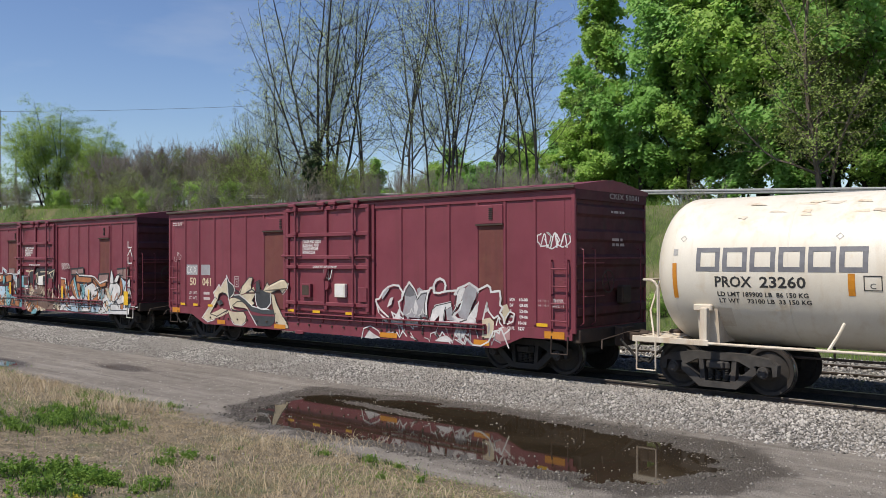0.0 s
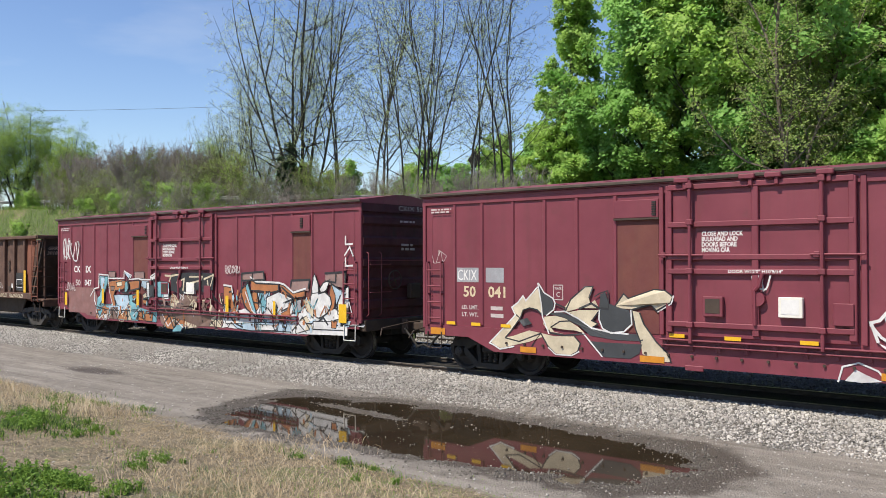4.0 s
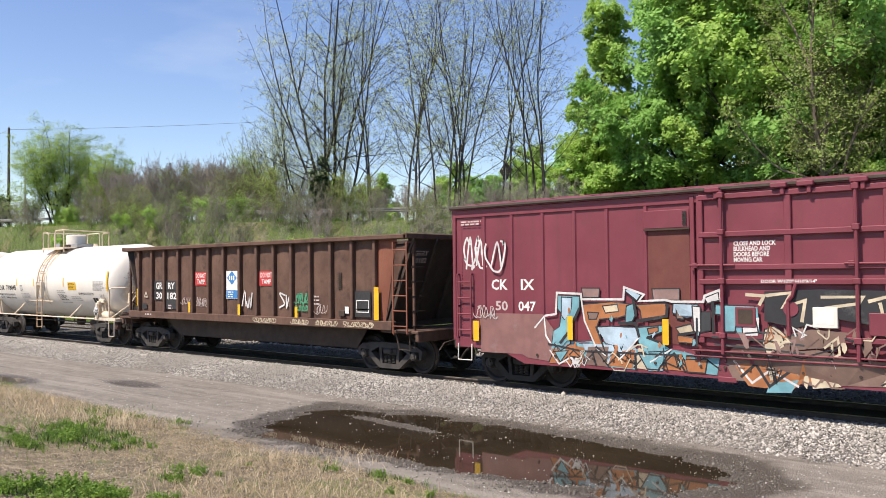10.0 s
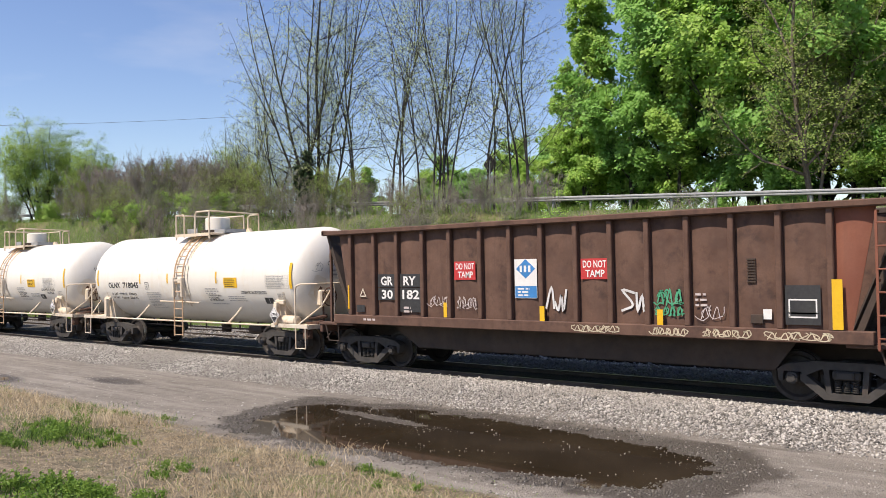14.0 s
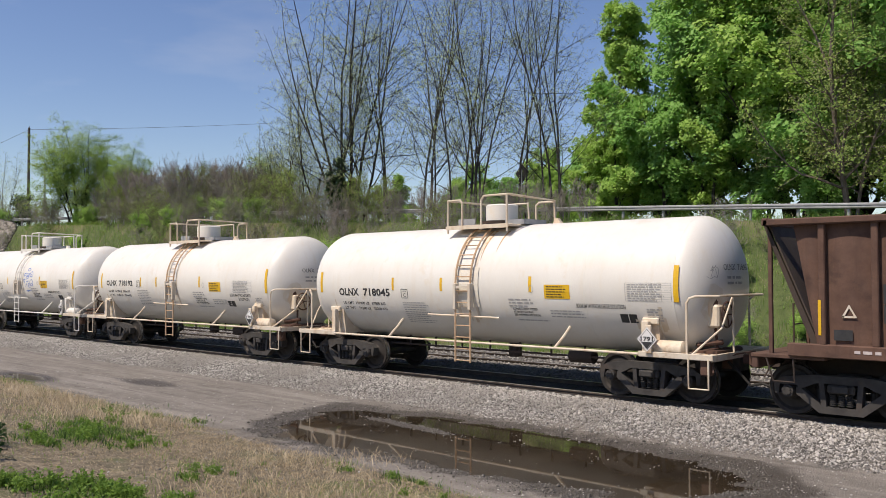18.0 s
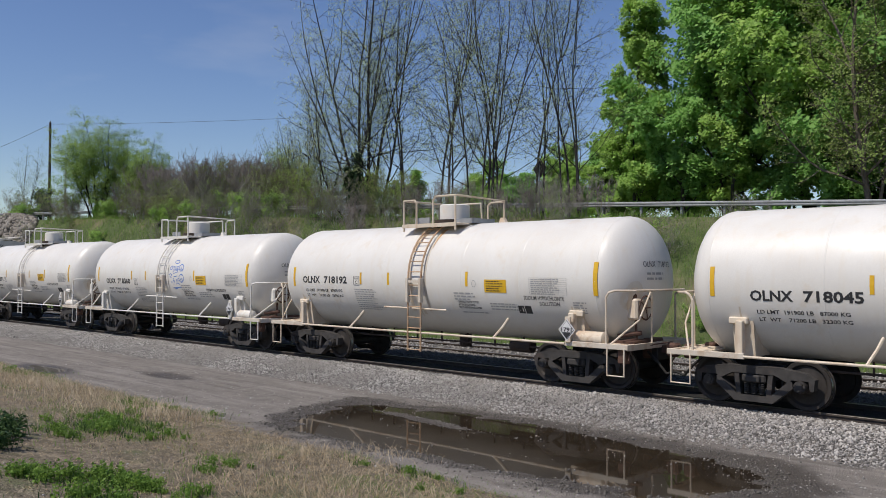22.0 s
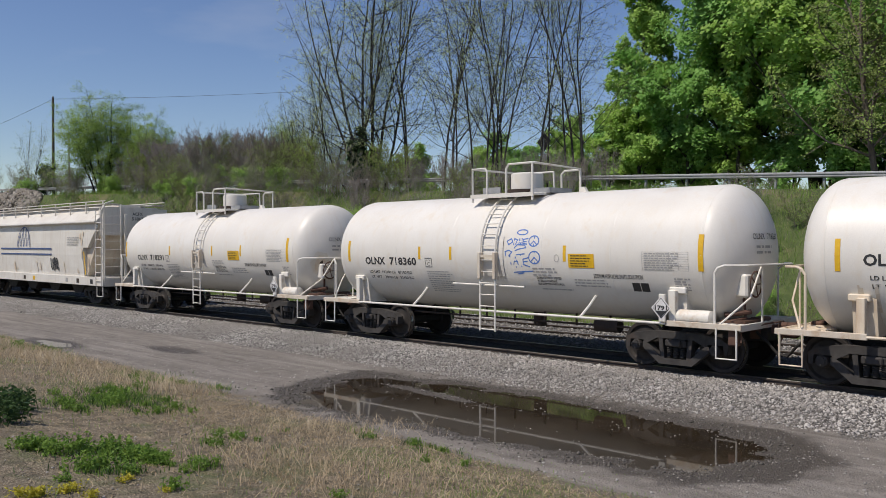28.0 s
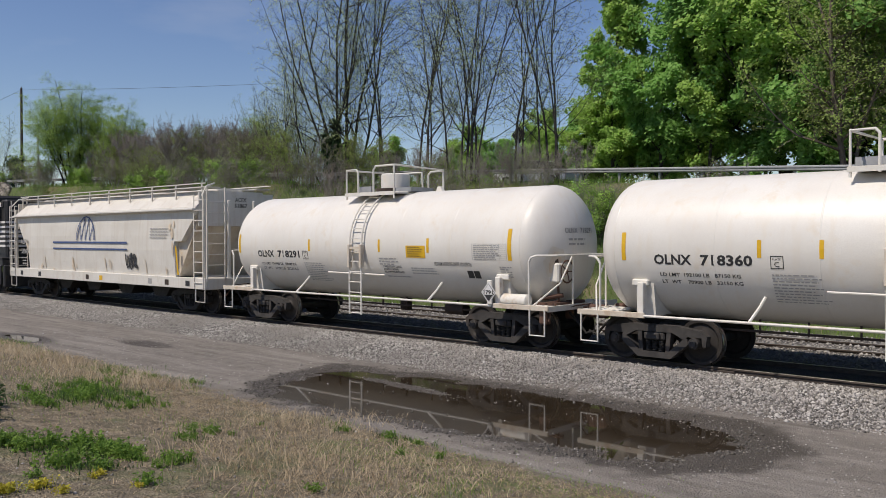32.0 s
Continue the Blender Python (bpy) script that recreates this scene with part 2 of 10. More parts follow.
WEEDYELLOW = leaf_material("yellow_blossom", (0.50, 0.42, 0.03), (0.6, 0.5, 0.06), (0.3, 0.34, 0.05), 0.2)
# wet stone at the puddle; also stone darkened for the train's shade
STONE_WET_SHADE = leaf_material("wet_and_shaded_stone", (0.06, 0.052, 0.044), (0.22, 0.20, 0.175), (0.11, 0.10, 0.085), 0.0)
STONE = leaf_material("pale_crushed_stone", (0.07, 0.064, 0.058), (0.56, 0.525, 0.48), (0.25, 0.23, 0.205), 0.0)
RUBBLE = leaf_material("pale_rubble", (0.14, 0.125, 0.105), (0.32, 0.29, 0.25), (0.2, 0.175, 0.145), 0.0)


def ground_material():
    m = bpy.data.materials.new("dirt_gravel_and_grass")
    N, L, P = nodes_of(m)

    def mask(name):
        a = N.new("ShaderNodeAttribute")
        a.attribute_name = name
        return a.outputs["Fac"]
    big, mid, fine = noise_node(N, L, 0.35, 6), noise_node(N, L, 3.0, 8, 0.7), noise_node(N, L, 38.0, 5, 0.7)
    v = N.new("ShaderNodeTexVoronoi")
    v.inputs["Scale"].default_value = 34.0
    tc = N.new("ShaderNodeTexCoord")
    L.new(tc.outputs["Object"], v.inputs["Vector"])
    dirt = mix_nodes(N, L, ramp(N, L, mid, 0.3, 0.7), rgb((0.158, 0.138, 0.116)), rgb((0.260, 0.230, 0.197)))
    dirt = mix_nodes(N, L, ramp(N, L, noise_node(N, L, 0.9, 6, 0.6, stretch=(0.22, 2.4, 1)), 0.48, 0.62, 0, 0.7), dirt, rgb((0.312, 0.280, 0.242)))
    dirt = mix_nodes(N, L, ramp(N, L, noise_node(N, L, 1.6, 6, 0.65, stretch=(0.18, 2.6, 1)), 0.44, 0.32, 0, 0.7), dirt, rgb((0.105, 0.090, 0.074)))
    dirt = mix_nodes(N, L, ramp(N, L, fine, 0.55, 0.75, 0, 0.7), dirt, rgb((0.30, 0.28, 0.26)))
    dirt = mix_nodes(N, L, ramp(N, L, fine, 0.45, 0.28, 0, 0.7), dirt, rgb((0.06, 0.053, 0.047)))
    soil = mix_nodes(N, L, ramp(N, L, mid, 0.32, 0.68), rgb((0.12, 0.094, 0.058)), rgb((0.30, 0.243, 0.160)))
    soil = mix_nodes(N, L, ramp(N, L, noise_node(N, L, 60, 4), 0.5, 0.65, 0, 0.85), soil, rgb((0.48, 0.40, 0.285)))
    soil = mix_nodes(N, L, ramp(N, L, noise_node(N, L, 24, 5, 0.7), 0.50, 0.36, 0, 0.85), soil, rgb((0.075, 0.060, 0.040)))
    soil = mix_nodes(N, L, ramp(N, L, noise_node(N, L, 4.5, 7, 0.7), 0.54, 0.40, 0, 0.8), soil, rgb((0.10, 0.080, 0.050)))
    soil = mix_nodes(N, L, ramp(N, L, noise_node(N, L, 1.1, 7, 0.65), 0.50, 0.66, 0, 0.7), soil, rgb((0.12, 0.145, 0.05)))
    stone = mix_nodes(N, L, ramp(N, L, v.outputs["Color"], 0.15, 0.85), rgb((0.09, 0.08, 0.07)), rgb((0.36, 0.335, 0.30)))
    stone = mix_nodes(N, L, ramp(N, L, v.outputs["Distance"], 0.35, 0.62), stone, rgb((0.055, 0.05, 0.045)))
    bank = mix_nodes(N, L, ramp(N, L, mid, 0.35, 0.65), rgb((0.055, 0.085, 0.022)), rgb((0.11, 0.14, 0.042)))
    bank = mix_nodes(N, L, ramp(N, L, big, 0.52, 0.66, 0, 0.8), bank, rgb((0.22, 0.18, 0.105)))
    col = mix_nodes(N, L, mask("grass"), dirt, soil)
    col = mix_nodes(N, L, mask("ballast"), col, stone)
    col = mix_nodes(N, L, mask("bank"), col, bank)
    # near-black tone: oily stone, deepened to paint in the train's shade
    oil_shade = mix_nodes(N, L, ramp(N, L, mid, 0.3, 0.7), rgb((0.008, 0.007, 0.006)), rgb((0.024, 0.021, 0.018)))
    col = mix_nodes(N, L, mask("oil_shade"), col, oil_shade)
    mud = mix_nodes(N, L, ramp(N, L, fine, 0.5, 0.72), rgb((0.062, 0.050, 0.038)), rgb((0.17, 0.15, 0.125)))
    col = mix_nodes(N, L, mask("wet"), col, mud)
    asphalt = mix_nodes(N, L, ramp(N, L, fine, 0.3, 0.7), rgb((0.05, 0.05, 0.05)), rgb((0.09, 0.088, 0.085)))
    col = mix_nodes(N, L, mask("asphalt"), col, asphalt)
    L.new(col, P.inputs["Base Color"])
    L.new(ramp(N, L, mask("wet"), 0, 1, 0.92, 0.5), P.inputs["Roughness"])
    b1 = N.new("ShaderNodeBump")
    b1.inputs["Strength"].default_value, b1.inputs["Distance"].default_value = 0.9, 0.03
    hgt = N.new("ShaderNodeMath")
    hgt.operation = "ADD"
    L.new(fine, hgt.inputs[0])
    L.new(v.outputs["Distance"], hgt.inputs[1])
    L.new(hgt.outputs[0], b1.inputs["Height"])
    L.new(b1.outputs[0], P.inputs["Normal"])
    return m


def water_material():
    m = bpy.data.materials.new("muddy_puddle_water")
    N, L, P = nodes_of(m)
    col = mix_nodes(N, L, ramp(N, L, noise_node(N, L, 0.8, 5), 0.35, 0.65), rgb((0.022, 0.016, 0.010)), rgb((0.038, 0.028, 0.018)))
    L.new(col, P.inputs["Base Color"])
    P.inputs["Roughness"].default_value = 0.035
    P.inputs["IOR"].default_value = 1.33
    bn = N.new("ShaderNodeBump")
    bn.inputs["Strength"].default_value, bn.inputs["Distance"].default_value = 0.05, 0.002
    L.new(noise_node(N, L, 3.0, 2), bn.inputs["Height"])
    L.new(bn.outputs[0], P.inputs["Normal"])
    return m


GROUND, WATER = ground_material(), water_material()


# ---- mesh building ----
class Build:
    """Collects plain solids as one mesh."""

    def __init__(self):
        self.v, self.f, self.m = [], [], []

    def add(self, verts, faces, m=0):
        o = len(self.v)
        self.v += [tuple(p) for p in verts]
        self.f += [tuple(o + i for i in q) for q in faces]
        self.m += [m] * len(faces)
        return self

    def box(self, x0, x1, y0, y1, z0, z1, m=0, c=0.0):
        lo, hi = (x0, y0, z0), (x1, y1, z1)
        if not c:
            vs = [(x, y, z) for x in (x0, x1) for y in (y0, y1) for z in (z0, z1)]
            return self.add(vs, [(0, 1, 3, 2), (4, 6, 7, 5), (0, 4, 5, 1), (2, 3, 7, 6), (0, 2, 6, 4), (1, 5, 7, 3)], m)
        c = min([c] + [0.45 * (h - l) for l, h in zip(lo, hi)])
        idx, vs = {}, []
        for s in [(a, b, d) for a in (0, 1) for b in (0, 1) for d in (0, 1)]:
            for ax in range(3):
                p = [(hi if s[i] else lo)[i] + (0 if i == ax else (-c if s[i] else c)) for i in range(3)]
                idx[s, ax] = len(vs)
                vs.append(p)
        mid = Vector([(l + h) / 2 for l, h in zip(lo, hi)])
        fs = []
        for ax in range(3):
            a, b = [i for i in range(3) if i != ax]
            for s in (0, 1):
                def key(u, w):
                    k = [0, 0, 0]
                    k[ax], k[a], k[b] = s, u, w
                    return idx[tuple(k), ax]
                fs.append([key(0, 0), key(1, 0), key(1, 1), key(0, 1)])
            for u in (0, 1):
                for w in (0, 1):
                    def kk(e, which):
                        k = [0, 0, 0]
                        k[ax], k[a], k[b] = e, u, w
                        return idx[tuple(k), which]
                    fs.append([kk(0, a), kk(1, a), kk(1, b), kk(0, b)])
        for s in [(a, b, d) for a in (0, 1) for b in (0, 1) for d in (0, 1)]:
            fs.append([idx[s, 0], idx[s, 1], idx[s, 2]])
        out = []
        for q in fs:
            p = [Vector(vs[i]) for i in q]
            n = (p[1] - p[0]).cross(p[2] - p[0])
            out.append(q if n.dot(sum(p, Vector()) / len(p) - mid) > 0 else q[::-1])
        return self.add(vs, out, m)

    def cyl(self, p, q, r, n=10, m=0, r2=None, caps=True):
        p, q = Vector(p), Vector(q)
        r2 = r if r2 is None else r2
        d = (q - p).normalized()
        a = d.orthogonal().normalized()
        b = d.cross(a)
        ring = [(math.cos(2 * math.pi * i / n), math.sin(2 * math.pi * i / n)) for i in range(n)]
        vs = [p + (a * c + b * s) * r for c, s in ring] + [q + (a * c + b * s) * r2 for c, s in ring]
        fs = [(i, (i + 1) % n, n + (i + 1) % n, n + i) for i in range(n)]
        if caps:
            fs += [tuple(range(n))[::-1], tuple(range(n, 2 * n))]
        return self.add(vs, fs, m)

    def tube(self, pts, r, n=6, m=0):
        """A bent pipe through the points, with mitred joints."""
        pts = [Vector(p) for p in pts]
        rings = []
        a = None
        for i, p in enumerate(pts):
            d = ((pts[i] - pts[i - 1]).normalized() if i else Vector()) + ((pts[i + 1] - pts[i]).normalized() if i < len(pts) - 1 else Vector())
            d.normalize()
            a = d.orthogonal().normalized() if a is None else (a - d * a.dot(d)).normalized()
            b = d.cross(a)
            rr = r[i] if isinstance(r, (list, tuple)) else r
            rings.append([p + (a * math.cos(2 * math.pi * k / n) + b * math.sin(2 * math.pi * k / n)) * rr for k in range(n)])
        vs = [p for g in rings for p in g]
        fs = [(j * n + k, j * n + (k + 1) % n, (j + 1) * n + (k + 1) % n, (j + 1) * n + k) for j in range(len(pts) - 1) for k in range(n)]
        fs += [tuple(range(n))[::-1], tuple(range((len(pts) - 1) * n, len(pts) * n))]
        return self.add(vs, fs, m)

    def prism(self, poly, plane, lo, hi, m=0):
        """A flat outline (counter-clockwise) in 'xz', 'yz' or 'xy', from lo to hi on the third axis."""
        put = {"xz": lambda a, b, t: (a, t, b), "yz": lambda a, b, t: (t, a, b), "xy": lambda a, b, t: (a, b, t)}[plane]
        n = len(poly)
        vs = [put(a, b, lo) for a, b in poly] + [put(a, b, hi) for a, b in poly]
        side = [(i, (i + 1) % n, n + (i + 1) % n, n + i) for i in range(n)]
        caps = [tuple(range(n))[::-1], tuple(range(n, 2 * n))]
        if plane == "xz":
            side, caps = [q[::-1] for q in side], [q[::-1] for q in caps]
        return self.add(vs, side + caps, m)

    def lathe(self, prof, base, axis, n=24, m=0, mats=None):
        """Turns (distance along, radius) pairs about an axis through base."""
        axis, base = Vector(axis).normalized(), Vector(base)
        a = axis.orthogonal().normalized()
        b = axis.cross(a)
        o = len(self.v)
        for d, r in prof:
            for k in range(n):
                w = 2 * math.pi * k / n
                self.v.append(tuple(base + axis * d + (a * math.cos(w) + b * math.sin(w)) * r))
        for j in range(len(prof) - 1):
            for k in range(n):
                self.f.append((o + j * n + k, o + j * n + (k + 1) % n, o + (j + 1) * n + (k + 1) % n, o + (j + 1) * n + k))
                self.m.append(mats[j] if mats else m)
        return self

    def mesh(self, name, mats, smooth=False):
        me = bpy.data.meshes.new(name)
        me.from_pydata(self.v, [], self.f)
        for mt in (mats if isinstance(mats, (list, tuple)) else [mats]):
            me.materials.append(mt)
        me.polygons.foreach_set("material_index", self.m)
        if smooth:
            me.shade_smooth()
            me.set_sharp_from_angle(angle=radians(38))
        me.update()
        return me


def part(name, b, mats, parent=None, label="", smooth=False, at=None):
    ob = new(name, b if isinstance(b, bpy.types.Mesh) else b.mesh(name, mats, smooth))
    if parent is not None:
        ob.parent = parent
    if at is not None:
        ob.matrix_basis = at
    return tagged(ob, label)


def thing(name, label, category, m=None, group="", kind=""):
    ob = tagged(new(name), label, category, group, kind)
    if m is not None:
        ob.matrix_basis = m
    return ob


def fast_mesh(name, verts, faces, mats):
    """A mesh of equal faces (triangles or quads) from arrays."""
    me = bpy.data.meshes.new(name)
    k, n = faces.shape[1], len(faces)
    me.vertices.add(len(verts))
    me.vertices.foreach_set("co", np.asarray(verts, np.float32).ravel())
    me.loops.add(n * k)
    me.loops.foreach_set("vertex_index", np.asarray(faces, np.int32).ravel())
    me.polygons.add(n)
    me.polygons.foreach_set("loop_start", np.arange(0, n * k, k, dtype=np.int32))
    me.polygons.foreach_set("loop_total", np.full(n, k, np.int32))
    me.update(calc_edges=True)
    for mt in (mats if isinstance(mats, (list, tuple)) else [mats]):
        me.materials.append(mt)
    return me


# ---- ground ----
def smooth01(t):
    t = np.clip(t, 0, 1)
    return t * t * (3 - 2 * t)


def waves(x, y, seed, size):
    """Soft uneven relief, about -1 to 1."""
    rs = np.random.RandomState(seed)
    out = 0
    for k in range(9):
        a, w, p = rs.uniform(0, 2 * np.pi), 2 * np.pi / size * rs.uniform(0.5, 2.2), rs.uniform(0, 6.28)
        out = out + np.sin((x * np.cos(a) + y * np.sin(a)) * w + p) / 4.0
    return out


PUDDLE = [(-13.4, 9.75), (-14.0, 11.0), (-14.3, 12.2), (-12.6, 12.75), (-10.0, 12.95), (-8.3, 12.9), (-6.6, 12.6), (-5.4, 12.2), (-4.8, 11.4),
          (-4.9, 10.4), (-5.7, 9.7), (-7.3, 9.55), (-9.2, 9.5), (-10.7, 9.35), (-12.2, 9.3)]


def pool(x, y):
    """How far inside the puddle's rim a place lies (negative outside), metres."""
    x, y = np.asarray(x, float), np.asarray(y, float)
    inside, best = np.zeros(x.shape, bool), np.full(x.shape, 1e9)
    n = len(PUDDLE)
    for i in range(n):
        (ax, ay), (bx, by) = PUDDLE[i], PUDDLE[(i + 1) % n]
        t = np.clip(((x - ax) * (bx - ax) + (y - ay) * (by - ay)) / ((bx - ax) ** 2 + (by - ay) ** 2), 0, 1)
        best = np.minimum(best, np.hypot(x - ax - t * (bx - ax), y - ay - t * (by - ay)))
        with np.errstate(divide="ignore", invalid="ignore"):
            cross = ((ay > y) != (by > y)) & (x < (bx - ax) * (y - ay) / (by - ay + 1e-12) + ax)
        inside ^= cross
    return np.where(inside, best, -best)


def grass_edge(x):
    return 8.35 + 0.055 * np.clip(-7 - x, -3, 22)


def rail_road(x):
    """Height of the road behind the tracks, and where its guard rail stands."""
    x = np.clip(x, -120, 30)
    return 5.0 + (-11.2 - x) * 0.0335, 38 + 0.15 * np.maximum(x, -48)


def height(x, y):
    x, y = np.asarray(x, float), np.asarray(y, float)
    e = grass_edge(x)
    z = 0.115 * np.clip(e + 0.3 - y, 0, 14) + 0.02 * waves(x, y, 3, 2.5) * np.clip(e - y, 0, 1)
    z = z + 0.225 * smooth01((y - 13.1) / 2.0) - 0.24 * smooth01((y - 23.2) / 2.0)
    z = z + 0.012 * waves(x, y, 5, 1.1) * smooth01((y - 6) / 2) * smooth01((13.6 - y) / 1.5)
    hr, yr = rail_road(x)
    z = z + (hr + 0.0) * smooth01((y - 25.8) / (yr - 1.2 - 25.8)) + 0.10 * waves(x, y, 8, 4.0) * smooth01((y - 26) / 2) * smooth01((yr - 1.5 - y) / 1.5)
    rim = pool(x, y) + 0.16 * waves(x, y, 11, 1.0) + 0.06 * waves(x, y, 12, 0.3)
    island = np.exp(-((x + 11.4 + 0.2 * (y - 11.6)) / 1.5) ** 2 - ((y - 11.75 + 0.09 * (x + 11.4)) / 0.22) ** 2)
    z = z - 0.075 * smooth01((rim + 0.55) / 1.1) + 0.055 * island
    for cx, cy, rx, ry in ((-21.3, 11.6, 1.0, 0.28), (-25.4, 9.98, 1.4, 0.40)):
        z = z - 0.055 * np.exp(-((x - cx) / rx) ** 2 - ((y - cy) / ry) ** 2)
    return z


def axis_steps(spans):
    out = []
    for a, b, s in spans:
        out += list(np.arange(a, b, s))
    return np.array(out + [spans[-1][1]])


gx = axis_steps([(-1600, -200, 140), (-200, -60, 4), (-60, -16, 0.5), (-16, -3, 0.07), (-3, 6, 0.3), (6, 40, 2), (40, 1600, 120)])
gy = axis_steps([(-400, -20, 40), (-20, 3, 1.2), (3, 8.5, 0.16), (8.5, 13.6, 0.06), (13.6, 26, 0.35), (26, 52, 0.7), (52, 120, 6), (120, 1800, 120)])
GX, GY = np.meshgrid(gx, gy)
GZ = height(GX, GY)
nx, ny = len(gx), len(gy)
fi = (np.arange(ny - 1)[:, None] * nx + np.arange(nx - 1)[None, :]).ravel()
ground = new("ground", fast_mesh("ground", np.stack([GX, GY, GZ], -1).reshape(-1, 3), np.stack([fi, fi + 1, fi + nx + 1, fi + nx], 1), GROUND))
ground.data.shade_smooth()
tagged(ground, "dirt road, crushed stone, dry grass and green bank", "ground", kind="structure")
hr_, yr_ = rail_road(GX)
edge_wob = 0.35 * waves(GX, GY, 21, 1.6)
masks = {
    "grass": smooth01((grass_edge(GX) + edge_wob - GY) / 0.5 + 0.5),
    "ballast": smooth01((GY - 13.35 - 0.8 * edge_wob) / 0.5) * smooth01((25.0 - GY) / 1.0),
    "bank": smooth01((GY - 25.0 + edge_wob) / 1.0),
    "wet": smooth01((pool(GX, GY) + 0.16 * waves(GX, GY, 11, 1.0) + 0.10 * waves(GX, GY, 12, 0.3) + 0.50 + 0.55 * smooth01((GX + 7) / 2.5) + 0.15 * smooth01((-12.5 - GX) / 1.5)) / 0.35),
    "asphalt": smooth01((GY - yr_ - 0.8) / 0.3) * smooth01((yr_ + 8.5 - GY) / 0.3),
    # between the rails, and painted shadow of the train behind the near track
    "oil_shade": 0.96 * np.exp(-((GY - TRACK - 0.35) / 1.35) ** 8) + 0.6 * smooth01((GY - TRACK - 1.5) / 0.4) * smooth01((20.0 - GY) / 0.8),
}
for cx, cy, rx, ry in ((-21.3, 11.6, 1.2, 0.4), (-25.4, 9.98, 1.7, 0.55)):
    masks["wet"] = np.maximum(masks["wet"], smooth01(1.6 - ((GX - cx) / rx) ** 2 - ((GY - cy) / ry) ** 2))
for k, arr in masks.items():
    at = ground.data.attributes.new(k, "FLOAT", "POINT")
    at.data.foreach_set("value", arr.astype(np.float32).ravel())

w = Build()
w.box(-15.2, -3.8, 8.9, 13.5, -0.3, -0.045)
tagged(part("water", w, WATER), "brown muddy puddle water mirroring the train", "puddle", kind="structure")
w = Build()
w.box(-27.4, -23.4, 9.3, 10.7, -0.3, -0.030)
tagged(part("water", w, WATER), "small shallow puddle in a dirt road rut", "puddle", kind="structure")


# ---- tracks ----
def make_track(y, label, x0, x1, top):
    tr = thing("railway_track", label, "railway track", pose(0, y, 0), kind="structure")
    tie = Build().box(-0.115, 0.115, -1.3, 1.3, top - 0.37, top - 0.165, c=0.012).mesh("tie", TIE)
    prof = [(-0.075, 0), (0.075, 0), (0.07, 0.016), (0.012, 0.035), (0.012, 0.115), (0.036, 0.125), (0.036, 0.153), (0.028, 0.16), (-0.028, 0.16),
            (-0.036, 0.153), (-0.036, 0.125), (-0.012, 0.115), (-0.012, 0.035), (-0.07, 0.016)]
    for s in (-1, 1):
        b = Build()
        b.prism([(p + s * 0.7535, q + top - 0.16) for p, q in prof], "yz", x0, x1)
        for i in range(12):
            if prof[i % len(prof)][1] > 0.15 and prof[(i + 1) % len(prof)][1] > 0.15:
                b.m[i] = 1
        part("rail", b, [RAILSIDE, RAILTOP], tr)
    rnd = random.Random(int(y))
    x = max(x0, -62)
    while x < min(x1, 14):
        part("tie", tie, None, tr, at=pose(x, rnd.uniform(-0.04, 0.04), rnd.uniform(-0.01, 0.012), 0, 0, rnd.uniform(-1, 1)))
        x += 0.55
    plate = Build().box(-0.09, 0.09, -0.17, 0.17, top - 0.168, top - 0.150, c=0.004)
    bar = Build().box(-0.45, 0.45, -0.05, -0.012, top - 0.135, top - 0.05, c=0.008)
    for k in range(5):
        bar.cyl((-0.36 + 0.18 * k, -0.085, top - 0.09), (-0.36 + 0.18 * k, -0.05, top - 0.09), 0.018, 6)
    bm_ = bar.mesh("joint_bar", RAILSIDE)
    for x in (-31.0, -19.1, -7.2, 4.7):
        part("joint_bar", bm_, None, tr, "bolted rail joint bar", at=pose(x, -0.7535, 0))
    return tr


make_track(TRACK, "railway track of rusty rails on timber ties in crushed stone", -260, 160, RAIL)
make_track(TRACK2, "second, little-used railway track behind the train", -260, 160, RAIL - 0.02)


# ---- lettering ----
TEXTS = {}


def glyphs(s, bold=0.0):
    """Outline of a line of text in the built-in font as (points, faces), with its width, for a cap height of 1; bold thickens the strokes."""
    key = (s, round(bold, 3))
    if key not in TEXTS:
        cu = bpy.data.curves.new("writing", "FONT")
        cu.body, cu.size, cu.resolution_u, cu.fill_mode, cu.offset = s, 1.0, 2, "FRONT", bold * 0.70
        ob = bpy.data.objects.new("writing", cu)
        scene.collection.objects.link(ob)
        bpy.context.view_layer.update()
        me = bpy.data.meshes.new_from_object(ob.evaluated_get(bpy.context.evaluated_depsgraph_get()))
        vs = np.array([v.co[:2] for v in me.vertices]) / 0.70
        TEXTS[key] = (vs, [tuple(p.vertices) for p in me.polygons])
        bpy.data.objects.remove(ob)
        bpy.data.meshes.remove(me)
        bpy.data.curves.remove(cu)
    return TEXTS[key]


def letters_of(vs, fs):
    """The faces of a line of text, letter by letter."""
    root = list(range(len(vs)))

    def find(i):
        while root[i] != i:
            root[i] = root[root[i]]
            i = root[i]
        return i
    for f in fs:
        for i in f[1:]:
            root[find(i)] = find(f[0])
    piles = {}
    for f in fs:
        piles.setdefault(find(f[0]), []).append(f)
    return sorted(piles.values(), key=lambda q: min(vs[i][0] for f in q for i in f))


class Flat:
    """An upright side of a car at y."""

    def __init__(self, y):
        self.y = y

    def put(self, x, z, off):
        return (x, self.y - off, z)


class Sprayed:
    """The near side of a boxcar as spray paint finds it: over the posts, the door and the sill."""

    def __init__(self, y):
        self.y = y

    def put(self, x, z, off):
        out = 0.124 if -1.78 < x < 1.80 and z > 1.0 else 0.036 if z > 1.08 else 0.046
        return (x, self.y - out - off, z)


